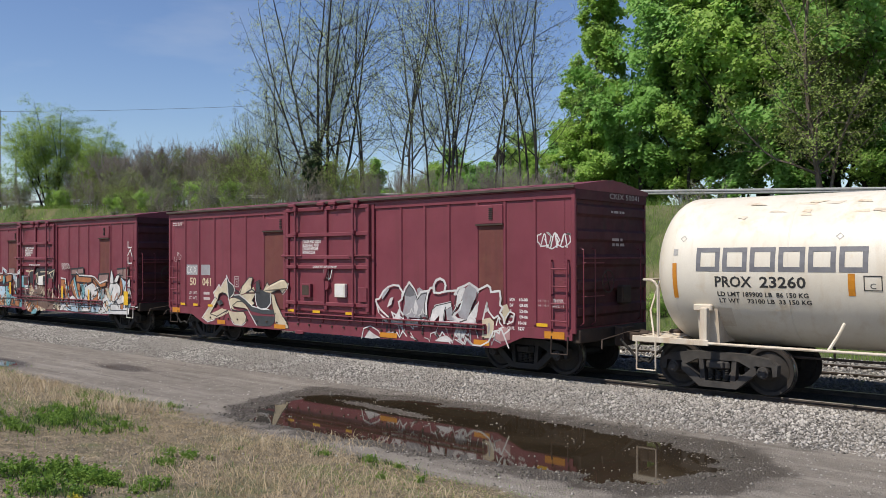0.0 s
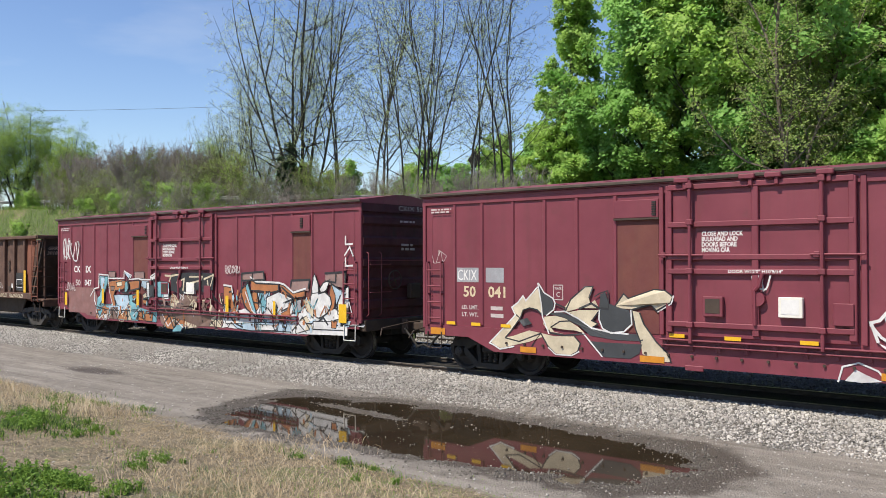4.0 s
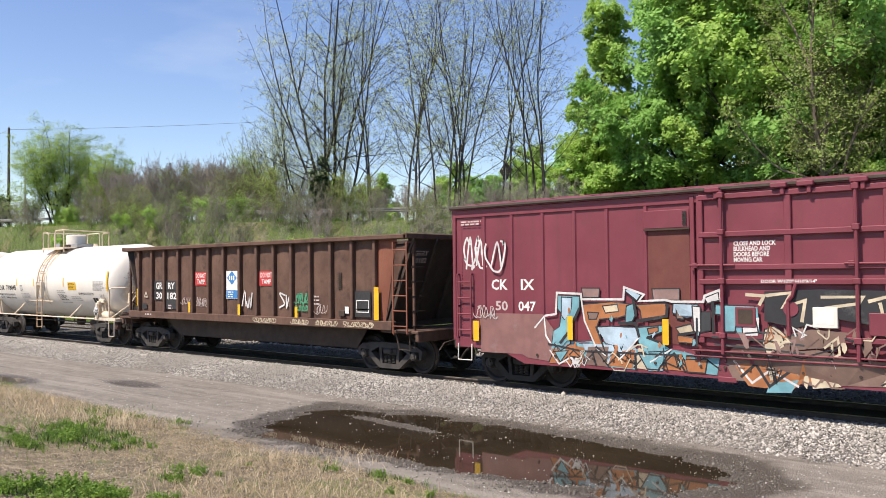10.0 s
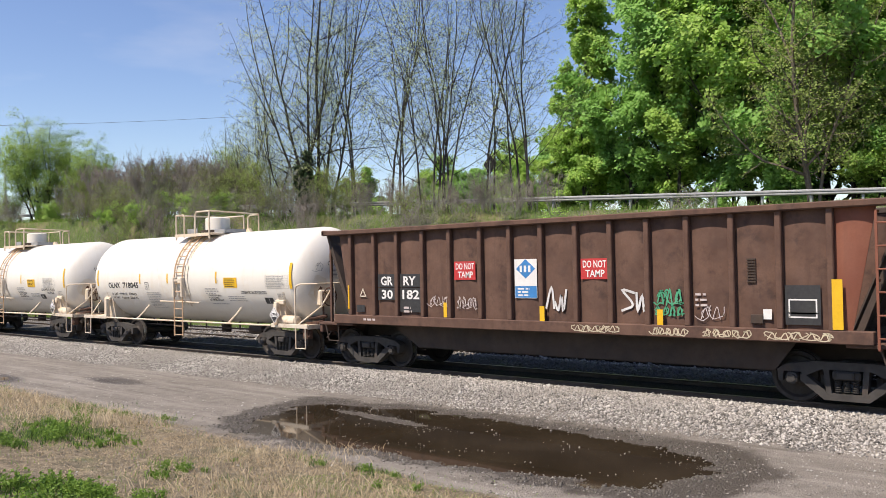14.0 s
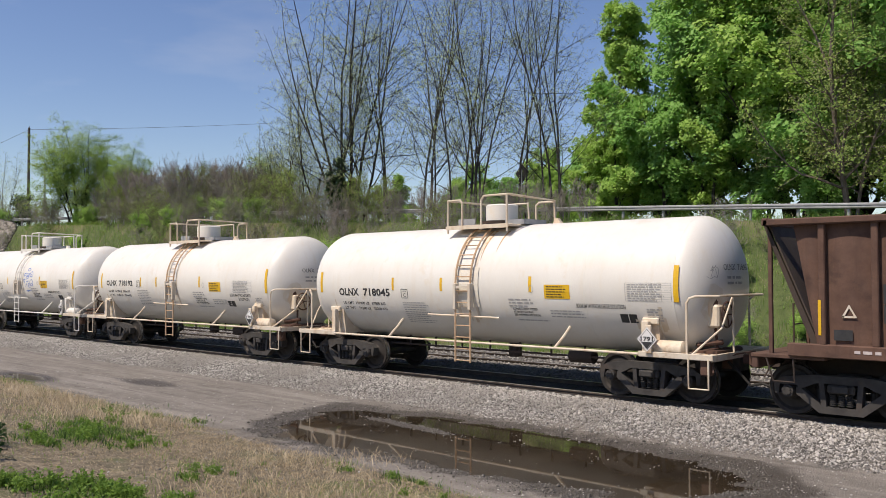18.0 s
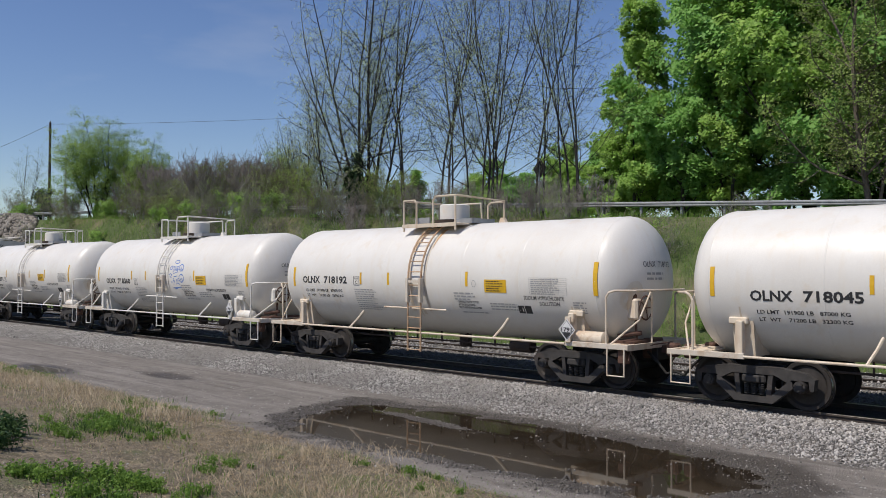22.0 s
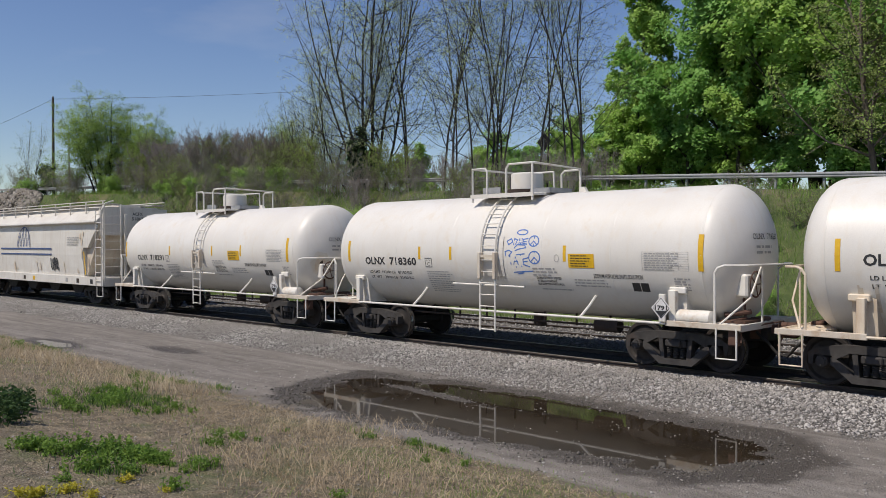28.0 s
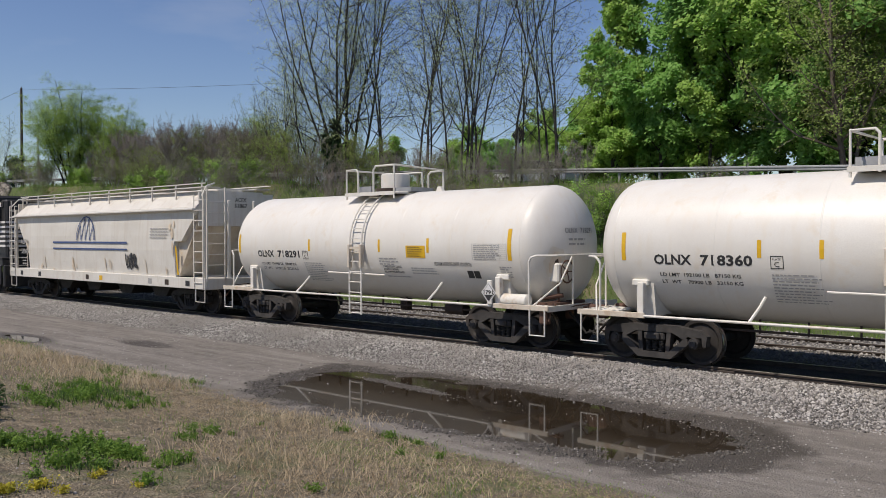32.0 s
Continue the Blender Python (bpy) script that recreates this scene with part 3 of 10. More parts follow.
class Round:
    """The near side of a lying tank: heights are laid off along its curve from the middle."""

    def __init__(self, r, zc):
        self.r, self.zc = r, zc

    def put(self, x, z, off):
        h = max(-1.5, min(1.5, (z - self.zc) / self.r))
        return (x, -(self.r + off) * math.cos(h), self.zc + (self.r + off) * math.sin(h))


class EndFace:
    """The end of a car that faces +x; text runs along y."""

    def __init__(self, x):
        self.x = x

    def put(self, x, z, off):
        return (self.x + off, x, z)


def write_on(parent, surf, s, x, z, h, mat, width=None, bold=0.0, off=0.004, name="lettering"):
    """A line of writing; letters large enough to tell apart are pieces of their own."""
    vs, fs = glyphs(s, min(0.05, bold / h))
    lo, hi = vs[:, 0].min(), vs[:, 0].max()
    k = (width / (hi - lo)) if width else h
    at = [surf.put(x + (p[0] - lo) * k, z + p[1] * h, off) for p in vs]
    if h < 0.10:
        return tagged(part(name, Build().add(at, fs), mat, parent), kind="stuff")
    for pile in letters_of(vs, fs):
        used = sorted({i for f in pile for i in f})
        where = {i: n for n, i in enumerate(used)}
        part("letter", Build().add([at[i] for i in used], [tuple(where[i] for i in f) for f in pile]), mat, parent)


def patch_on(b, surf, x0, x1, z0, z1, off=0.005, m=0, n=None):
    """A painted rectangle that follows the surface."""
    n = n or max(1, int((z1 - z0) / 0.12))
    rows = [z0 + (z1 - z0) * i / n for i in range(n + 1)]
    b.add([surf.put(x, z, off) for z in rows for x in (x0, x1)], [(2 * i, 2 * i + 1, 2 * i + 3, 2 * i + 2) for i in range(n)], m)
    return b


def small_print(parent, surf, x, z, rows, h, gap, width, mat, seed, name="small_print", fill=0.9):
    """Lines of writing too small to read, as bars broken into words."""
    rnd = random.Random(seed)
    b = Build()
    for r in range(rows):
        u, end = x, x + width * rnd.uniform(0.7, 1.0)
        while u < end:
            w = min(rnd.uniform(1.6, 5.5) * h, end - u)
            patch_on(b, surf, u, u + w * fill, z - r * gap - h, z - r * gap, 0.005, n=1)
            u += w + 0.6 * h
    return tagged(part(name, b, mat, parent), kind="stuff")


def stroke(b, surf, pts, width, off, m=0):
    """A painted brush line: one strip with mitred bends."""
    path = []
    for p in pts:
        p = Vector(p)
        if not path or (p - path[-1]).length > 1e-5:
            path.append(p)
    if len(path) < 2:
        return
    ds = [(path[i + 1] - path[i]).normalized() for i in range(len(path) - 1)]
    path[0] = path[0] - ds[0] * width * 0.35
    path[-1] = path[-1] + ds[-1] * width * 0.35
    ns = [Vector((-d.y, d.x)) for d in ds]
    vs = []
    for i, p in enumerate(path):
        a, c = ns[max(0, i - 1)], ns[min(len(ns) - 1, i)]
        k = a + c
        k = k.normalized() if k.length > 0.6 else a
        k = k * (width / 2 * min(1.7, 1 / max(0.4, k.dot(a))))
        vs += [surf.put(p.x - k.x, p.y - k.y, off), surf.put(p.x + k.x, p.y + k.y, off)]
    b.add(vs, [(2 * i, 2 * i + 2, 2 * i + 3, 2 * i + 1) for i in range(len(path) - 1)], m)


def shape(b, surf, pts, off, m=0):
    b.add([surf.put(x, z, off) for x, z in pts], [tuple(range(len(pts)))], m)


def rounded(pts, k=4):
    """The same line with its corners rounded off."""
    P = [Vector(p) for p in pts]
    P = [2 * P[0] - P[1]] + P + [2 * P[-1] - P[-2]]
    out = []
    for i in range(1, len(P) - 2):
        for j in range(k):
            u = j / k
            out.append(0.5 * (2 * P[i] + u * (P[i + 1] - P[i - 1] + u * (2 * P[i - 1] - 5 * P[i] + 4 * P[i + 1] - P[i + 2] + u * (3 * (P[i] - P[i + 1]) + P[i + 2] - P[i - 1])))))
    return [(p.x, p.y) for p in out + [P[-2]]]


def tag_scrawl(parent, surf, x, z, w, h, seed, mat, label, n=3, width=0.03, name="graffiti_tag"):
    """A quick spray-can tag: looping thin lines."""
    rnd = random.Random(seed)
    b = Build()
    for k in range(n):
        cx, cz = x + w * (k + 0.5) / n, z + h / 2
        a0 = rnd.uniform(0, 6.28)
        pts = []
        for j in range(13):
            a = a0 + j * rnd.uniform(0.42, 0.62)
            rr = rnd.uniform(0.75, 1.05)
            pts.append((cx + math.cos(a) * w / n * 0.55 * rr + 0.06 * j * w / n - 0.3 * w / n, cz + math.sin(a) * h * 0.5 * rr))
        stroke(b, surf, rounded(pts), width, 0.003 + 0.0002 * k)
        stroke(b, surf, rounded([(cx - 0.3 * w / n, z + h * rnd.uniform(0, .2)), (cx + 0.1 * w / n, z + h * rnd.uniform(.8, 1.0)), (cx + 0.35 * w / n, z + h * rnd.uniform(0, .3))], 5), width, 0.0031 + 0.0002 * k)
    return part(name, b, mat, parent, label)


def paint(name, c, rough=0.6, under=None):
    """Sprayed paint, dusty and streaked; under: what shows where it is thin."""
    if under:
        return surface(name, [0.70 * q for q in c], [1.04 * q for q in c], rough, 0, 3.5, 45, stain=[0.5 * q + 0.5 * u for q, u in zip(c, under)], streak=[0.72 * q + 0.1 * u for q, u in zip(c, under)],
                       bump=0.02, stain_scale=2.6, stain_lo=0.53, stain_hi=0.72)
    return surface(name, [0.78 * q for q in c], [1.06 * q for q in c], rough, 0, 2.5, 50, stain=[0.55 * q + 0.12 for q in c], streak=[0.7 * q for q in c], bump=0.02)


P_CREAM, P_SILVER, P_TEAL = paint("cream_spray", (0.62, 0.53, 0.38), under=(0.16, 0.035, 0.045)), paint("silver_spray", (0.36, 0.36, 0.38), under=(0.16, 0.035, 0.045)), paint("teal_spray", (0.17, 0.40, 0.46), under=(0.16, 0.035, 0.045))
P_ORANGE, P_WHITE, P_BLACK = paint("orange_spray", (0.42, 0.16, 0.06), under=(0.16, 0.035, 0.045)), paint("white_spray", (0.68, 0.67, 0.66), under=(0.16, 0.035, 0.045)), paint("black_spray", (0.025, 0.025, 0.028))
P_LBLUE, P_GREEN, P_BLUE = paint("pale_blue_spray", (0.42, 0.55, 0.65), under=(0.16, 0.035, 0.045)), paint("green_spray", (0.05, 0.30, 0.16)), paint("blue_spray", (0.08, 0.20, 0.55))
P_RED, P_SIGNBLUE = paint("sign_red", (0.52, 0.035, 0.035)), paint("sign_blue", (0.03, 0.20, 0.48))
P_BROWNGREY, P_PINK = paint("dull_brown_spray", (0.22, 0.14, 0.11), under=(0.16, 0.035, 0.045)), paint("dull_pink_spray", (0.45, 0.25, 0.25), under=(0.16, 0.035, 0.045))
P_DARKGREY = paint("dark_grey_spray", (0.15, 0.15, 0.165), under=(0.16, 0.035, 0.045))
P_DUSK = paint("dull_mauve_spray", (0.30, 0.19, 0.17), under=(0.16, 0.035, 0.045))
P_NAVY = paint("navy_stripe", (0.055, 0.09, 0.22))

P_DARK, P_BRICK = paint("charcoal_spray", (0.045, 0.048, 0.052)), paint("pinkish_brown_spray", (0.24, 0.115, 0.105))


class Art:
    """A piece of graffiti: painted shapes and lines laid over one another, in the car's x and z."""

    def __init__(self, car, surf, label):
        self.car, self.surf, self.label, self.first, self.off = car, surf, label, None, 0.001
        self.edge = None

    def put(self, b, mat):
        self.off += 0.00012
        if self.first is None:
            self.first = part("graffiti", b, mat, self.car, self.label)
        else:
            part("paint_shape", b, mat, self.first)

    def fill(self, mat, c):
        b = Build()
        pts = [(c[i], c[i + 1]) for i in range(0, len(c), 2)]
        area = sum(p[0] * q[1] - q[0] * p[1] for p, q in zip(pts, pts[1:] + pts[:1]))
        shape(b, self.surf, pts if area > 0 else pts[::-1], self.off)
        self.put(b, mat)
        if self.edge:
            b = Build()
            stroke(b, self.surf, pts + pts[:1], 0.024, self.off)
            self.put(b, self.edge)

    def scribbles(self, seed, n, x0, x1, z0, z1, mats, width=0.02):
        """Quick thin spray lines, letters half painted over."""
        rnd = random.Random(seed)
        for k in range(n):
            x, z = rnd.uniform(x0, x1), rnd.uniform(z0, z1)
            pts = [(x, z)]
            for j in range(rnd.randint(3, 6)):
                pts.append((pts[-1][0] + rnd.uniform(-0.12, 0.26), max(z0 - 0.05, min(z1 + 0.1, z + rnd.uniform(-0.28, 0.28)))))
            b = Build()
            stroke(b, self.surf, pts, width * rnd.uniform(0.7, 1.6), self.off)
            self.put(b, rnd.choice(mats))

    def dabs(self, seed, n, x0, x1, z0, z1, mats, size):
        """Small blots of other colours within the letters."""
        rnd = random.Random(seed)
        for k in range(n):
            x, z, r = rnd.uniform(x0, x1), rnd.uniform(z0, z1), size * rnd.uniform(0.5, 1.4)
            lean = rnd.uniform(-0.6, 0.6)
            b = Build()
            shape(b, self.surf, [(x + 0.7 * r * rnd.uniform(0.5, 1.2) * (math.cos(q * 0.785) + 2 * lean * math.sin(q * 0.785)), z + 1.6 * r * rnd.uniform(0.5, 1.2) * math.sin(q * 0.785)) for q in range(8)], self.off)
            self.put(b, rnd.choice(mats))

    def line(self, mat, width, c):
        b = Build()
        stroke(b, self.surf, [(c[i], c[i + 1]) for i in range(0, len(c), 2)], width, self.off)
        self.put(b, mat)


def boxcar_art_first(car, Y):
    g = Art(car, Sprayed(Y), "cream, black and white spray-painted graffiti")
    g.fill(P_CREAM, (-5.73, 0.78, -5.27, 1.19, -5.07, 1.39, -5.15, 1.54, -5.01, 1.63, -4.88, 1.77, -4.82, 1.68, -4.51, 1.95, -4.44, 1.65, -4.41, 1.41, -4.53, 1.51, -4.72, 1.54, -4.88, 1.49, -4.96, 1.32, -5.17, 1.05, -5.33, 0.89, -5.14, 0.93, -4.72, 1.07, -4.44, 1.03, -4.29, 0.99, -4.72, 0.83, -5.10, 0.74, -5.46, 0.65, -5.63, 0.72))
    g.fill(P_CREAM, (-4.35, 1.37, -4.10, 1.40, -3.86, 1.36, -3.54, 1.19, -3.40, 1.08, -3.63, 1.12, -3.92, 1.13, -4.20, 1.16, -4.11, 1.07, -3.87, 1.04, -4.26, 1.07, -4.38, 1.22))
    g.fill(P_CREAM, (-4.44, 1.03, -4.11, 0.98, -3.63, 1.00, -3.51, 0.89, -3.57, 0.71, -3.72, 0.62, -4.08, 0.63, -4.26, 0.76))
    g.fill(P_CREAM, (-3.86, 1.59, -3.72, 1.76, -3.39, 2.02, -3.22, 2.02, -3.31, 1.82, -3.28, 1.68, -3.17, 1.75, -3.08, 1.59, -3.51, 1.58, -3.86, 1.48))
    g.fill(P_CREAM, (-3.80, 1.48, -3.51, 1.54, -3.08, 1.55, -3.25, 1.34, -3.11, 1.28, -3.28, 1.18, -3.40, 1.29, -3.63, 1.39))
    g.fill(P_CREAM, (-2.72, 1.65, -2.54, 1.88, -2.44, 1.79, -1.91, 1.97, -1.65, 1.96, -1.50, 1.86, -1.55, 1.75, -1.86, 1.59, -1.97, 1.69, -2.39, 1.59, -2.66, 1.61))
    g.fill(P_CREAM, (-2.36, 1.57, -2.20, 1.53, -2.13, 1.32, -1.87, 0.98, -1.63, 0.78, -1.58, 0.63, -1.92, 0.63, -2.15, 0.75, -2.18, 0.97, -2.29, 1.22))
    g.fill(P_DARK, (-4.48, 2.05, -4.40, 1.88, -4.19, 1.77, -4.13, 1.66, -4.16, 1.51, -4.29, 1.42, -4.38, 1.39, -4.41, 1.65, -4.47, 1.86))
    g.fill(P_DARK, (-4.99, 1.27, -4.78, 1.33, -4.66, 1.21, -4.88, 1.15))
    g.fill(P_DARK, (-3.08, 1.55, -3.05, 1.87, -2.94, 1.91, -2.86, 1.69, -2.61, 1.61, -2.42, 1.57, -2.39, 1.31, -2.56, 1.17, -2.83, 1.13, -3.00, 1.21, -3.07, 1.37))
    g.fill(P_DARK, (-4.32, 1.44, -3.92, 1.48, -3.57, 1.35, -3.28, 1.18, -2.83, 1.11, -2.15, 1.12, -2.14, 0.99, -2.72, 0.98, -3.28, 1.04, -3.51, 1.21, -3.92, 1.38))
    g.fill(P_DARK, (-3.34, 0.93, -2.94, 0.92, -2.15, 0.93, -2.21, 0.75, -2.40, 0.64, -2.94, 0.63, -3.08, 0.69))
    g.line(P_BLACK, 0.028, (-5.33, 0.89, -5.17, 1.05, -4.96, 1.32, -4.88, 1.49, -4.72, 1.54, -4.53, 1.51, -4.41, 1.41))
    g.line(P_BLACK, 0.028, (-5.33, 0.88, -4.98, 0.82, -4.44, 1.02, -4.66, 0.74))
    g.line(P_BLACK, 0.03, (-4.35, 1.23, -4.20, 1.04, -3.87, 1.01, -3.40, 1.07))
    g.line(P_BLACK, 0.03, (-4.44, 1.03, -4.26, 0.76, -4.08, 0.62))
    g.line(P_BLACK, 0.03, (-3.63, 1.00, -3.50, 0.87, -3.56, 0.70, -3.72, 0.61))
    g.line(P_BLACK, 0.03, (-3.86, 1.48, -3.72, 1.75, -3.39, 2.01, -3.21, 2.02, -3.30, 1.79))
    g.line(P_BLACK, 0.03, (-3.78, 1.47, -3.62, 1.39, -3.40, 1.28, -3.28, 1.17, -3.10, 1.28, -3.24, 1.34, -3.07, 1.54))
    g.line(P_BLACK, 0.03, (-2.73, 1.64, -2.54, 1.89, -2.44, 1.80, -1.91, 1.98, -1.64, 1.97, -1.49, 1.86, -1.54, 1.74, -1.86, 1.58))
    g.line(P_BLACK, 0.03, (-2.39, 1.58, -1.97, 1.69, -1.86, 1.58))
    g.line(P_BLACK, 0.03, (-2.20, 1.52, -2.12, 1.32, -1.85, 0.98, -1.62, 0.78, -1.57, 0.63))
    g.line(P_BLACK, 0.03, (-2.37, 1.57, -2.29, 1.21, -2.18, 0.96))
    g.line(P_BLACK, 0.045, (-3.51, 1.57, -3.25, 1.68, -3.08, 1.59, -2.88, 1.58))
    g.line(P_BLACK, 0.025, (-3.17, 1.82, -3.05, 1.89, -2.88, 1.94, -2.87, 1.60))
    g.line(P_BLACK, 0.035, (-4.10, 1.66, -3.86, 1.57, -3.86, 1.48))
    g.line(P_BLACK, 0.03, (-5.07, 1.39, -4.96, 1.32))
    g.line(P_BLACK, 0.025, (-4.20, 1.16, -3.98, 1.29, -3.75, 1.31))
    g.line(P_WHITE, 0.03, (-5.74, 0.76, -5.28, 1.19, -5.08, 1.38, -5.17, 1.54, -5.02, 1.64, -4.88, 1.79, -4.81, 1.69, -4.52, 1.98))
    g.line(P_WHITE, 0.028, (-4.51, 2.06, -4.43, 1.65, -4.40, 1.37, -4.24, 1.03))
    g.line(P_WHITE, 0.028, (-4.49, 2.06, -4.36, 1.87, -4.15, 1.76, -4.09, 1.66, -4.13, 1.52, -4.30, 1.40))
    g.line(P_WHITE, 0.03, (-4.10, 1.48, -3.86, 1.50, -3.54, 1.36, -3.25, 1.19, -2.82, 1.12, -2.45, 1.11))
    g.line(P_WHITE, 0.03, (-3.07, 1.55, -3.08, 1.37, -3.00, 1.19, -2.82, 1.11, -2.54, 1.15, -2.37, 1.30, -2.39, 1.57))
    g.line(P_WHITE, 0.03, (-3.48, 1.12, -3.25, 0.89, -3.01, 0.64))
    g.line(P_WHITE, 0.03, (-5.76, 0.75, -5.64, 0.71, -5.47, 0.63, -5.11, 0.71))
    g.line(P_WHITE, 0.028, (-4.25, 0.74, -4.08, 0.61, -3.70, 0.61, -3.53, 0.70))
    g.line(P_WHITE, 0.025, (-1.94, 1.93, -1.48, 1.87, -1.52, 1.73, -1.83, 1.56))
    g = Art(car, Sprayed(Y), "silver and white spray-painted graffiti")
    g.fill(MAROON, (5.10, 1.75, 5.39, 1.90, 5.49, 1.77, 5.71, 1.80, 5.75, 1.52, 5.78, 1.34, 5.57, 1.25, 5.48, 1.17, 5.04, 1.15))
    g.fill(P_SILVER, (2.05, 1.59, 2.10, 1.77, 2.24, 1.84, 2.33, 1.80, 2.19, 1.65, 2.07, 1.53))
    g.fill(P_SILVER, (3.25, 1.82, 3.33, 1.86, 3.44, 1.80, 3.39, 1.68, 3.29, 1.62))
    g.fill(P_SILVER, (4.47, 1.73, 4.59, 1.89, 4.73, 1.94, 4.72, 1.82, 4.57, 1.66))
    g.fill(P_WHITE, (1.95, 1.20, 2.24, 1.07, 2.64, 1.03, 3.31, 1.11, 4.00, 1.07, 4.67, 1.15, 5.06, 1.19, 5.04, 1.02, 4.41, 1.01, 3.70, 0.99, 2.69, 0.90, 2.18, 1.00))
    g.fill(P_SILVER, (2.84, 1.73, 2.99, 1.96, 3.14, 1.82, 3.27, 1.62, 3.37, 1.73, 3.60, 1.77, 3.53, 1.48, 3.54, 1.18, 3.37, 1.13, 2.91, 1.13, 2.77, 1.22, 2.85, 1.46))
    g.fill(P_DARKGREY, (2.82, 1.70, 2.98, 1.94, 3.14, 1.80, 3.18, 1.67, 3.03, 1.63, 2.88, 1.64))
    g.fill(P_WHITE, (3.14, 1.38, 3.20, 1.57, 3.29, 1.39, 3.24, 1.25, 3.18, 1.22))
    g.fill(P_WHITE, (3.72, 1.31, 3.82, 1.46, 4.32, 1.56, 4.33, 1.44, 4.14, 1.35, 4.10, 1.03, 3.94, 1.00, 3.96, 1.22, 3.76, 1.03, 3.62, 1.04))
    g.fill(P_SILVER, (4.16, 1.35, 4.35, 1.44, 4.37, 1.28, 4.47, 1.13, 4.20, 1.12))
    g.fill(P_WHITE, (4.51, 1.72, 4.60, 1.86, 4.75, 1.88, 4.68, 1.67, 4.53, 1.45, 4.41, 1.27, 4.52, 1.18, 4.69, 1.17, 4.77, 1.09, 4.54, 1.06, 4.33, 1.22, 4.47, 1.46))
    g.fill(P_SILVER, (4.66, 1.67, 4.75, 1.86, 4.87, 1.96, 5.09, 1.85, 5.06, 1.68, 4.95, 1.49, 4.86, 1.29, 4.79, 1.15, 4.58, 1.20, 4.51, 1.33, 4.64, 1.47))
    g.fill(P_WHITE, (5.01, 1.45, 5.15, 1.59, 5.10, 1.34, 4.99, 1.05, 4.71, 0.99, 4.82, 1.21))
    g.fill(MAROON, (4.93, 1.35, 5.10, 1.38, 5.06, 1.22, 4.90, 1.20))
    g.fill(P_CREAM, (5.24, 1.18, 5.45, 1.23, 5.57, 1.14, 5.55, 0.79, 5.23, 0.75))
    g.fill(P_CREAM, (5.80, 1.50, 5.93, 1.55, 6.00, 1.39, 5.86, 1.12, 5.81, 1.23))
    g.fill(P_WHITE, (5.28, 1.31, 5.38, 1.56, 5.42, 1.38))
    g.fill(P_WHITE, (2.24, 1.34, 2.35, 1.58, 2.46, 1.60, 2.39, 1.42))
    g.fill(P_WHITE, (2.48, 1.08, 2.59, 1.23, 2.70, 1.20, 2.68, 1.05))
    g.fill(P_WHITE, (3.82, 0.61, 4.00, 0.72, 4.21, 0.76, 4.40, 0.64, 4.19, 0.61))
    g.fill(P_WHITE, (1.45, 0.55, 1.62, 0.75, 1.78, 0.67, 2.02, 0.58, 1.71, 0.54))
    g.fill(P_SILVER, (2.07, 0.63, 2.32, 0.77, 2.59, 0.67, 2.41, 0.58))
    g.fill(P_SILVER, (4.41, 0.80, 4.52, 1.02, 4.71, 0.82, 4.63, 0.66))
    g.fill(P_PINK, (5.57, 0.79, 5.67, 0.96, 5.83, 1.07, 6.01, 0.99, 6.02, 0.77, 5.74, 0.71))
    g.line(P_WHITE, 0.05, (1.95, 1.22, 1.85, 1.52, 1.98, 1.56, 2.12, 1.74, 2.28, 1.85, 2.46, 1.90, 2.64, 1.89, 2.77, 1.74, 2.75, 1.56, 2.64, 1.49, 2.70, 1.28, 2.79, 1.18))
    g.line(P_WHITE, 0.045, (1.85, 1.48, 2.00, 1.29, 2.19, 1.17, 2.52, 0.96))
    g.line(P_WHITE, 0.05, (2.52, 1.02, 2.41, 1.23, 2.59, 1.15, 2.68, 1.34, 2.70, 1.09))
    g.line(P_WHITE, 0.05, (2.78, 1.64, 2.85, 1.81, 3.00, 1.98, 3.16, 1.82, 3.28, 1.62, 3.37, 1.75, 3.62, 1.79, 3.54, 1.48, 3.56, 1.16))
    g.line(P_BLACK, 0.02, (2.84, 1.68, 3.00, 1.92, 3.14, 1.80, 3.27, 1.57, 3.39, 1.70, 3.56, 1.73, 3.50, 1.48, 3.50, 1.18))
    g.line(P_WHITE, 0.05, (3.54, 1.48, 3.60, 1.73, 3.68, 1.85, 3.77, 1.87, 3.79, 1.75, 3.96, 1.74))
    g.line(P_WHITE, 0.06, (3.81, 1.79, 3.79, 1.93, 3.87, 2.04, 3.99, 2.08, 4.11, 2.03, 4.16, 1.92, 4.12, 1.78))
    g.line(P_WHITE, 0.05, (3.96, 1.74, 4.12, 1.78, 4.45, 1.81, 4.49, 1.70))
    g.line(P_BLACK, 0.02, (3.64, 1.02, 3.74, 1.35, 3.86, 1.44, 4.34, 1.54))
    g.line(P_BLACK, 0.02, (4.08, 1.05, 4.12, 1.33, 4.16, 1.42))
    g.line(P_WHITE, 0.05, (4.43, 1.72, 4.55, 1.87, 4.72, 1.92, 4.87, 1.99, 5.10, 1.87, 5.12, 1.78))
    g.line(P_WHITE, 0.05, (4.45, 1.46, 4.66, 1.57, 4.58, 1.37, 4.39, 1.23, 4.56, 1.06))
    g.line(P_BLACK, 0.025, (4.49, 1.70, 4.43, 1.52, 4.49, 1.41, 4.35, 1.24, 4.54, 1.08, 4.79, 1.15))
    g.line(P_BLACK, 0.02, (5.12, 1.79, 5.08, 1.60, 4.97, 1.39, 4.84, 1.16))
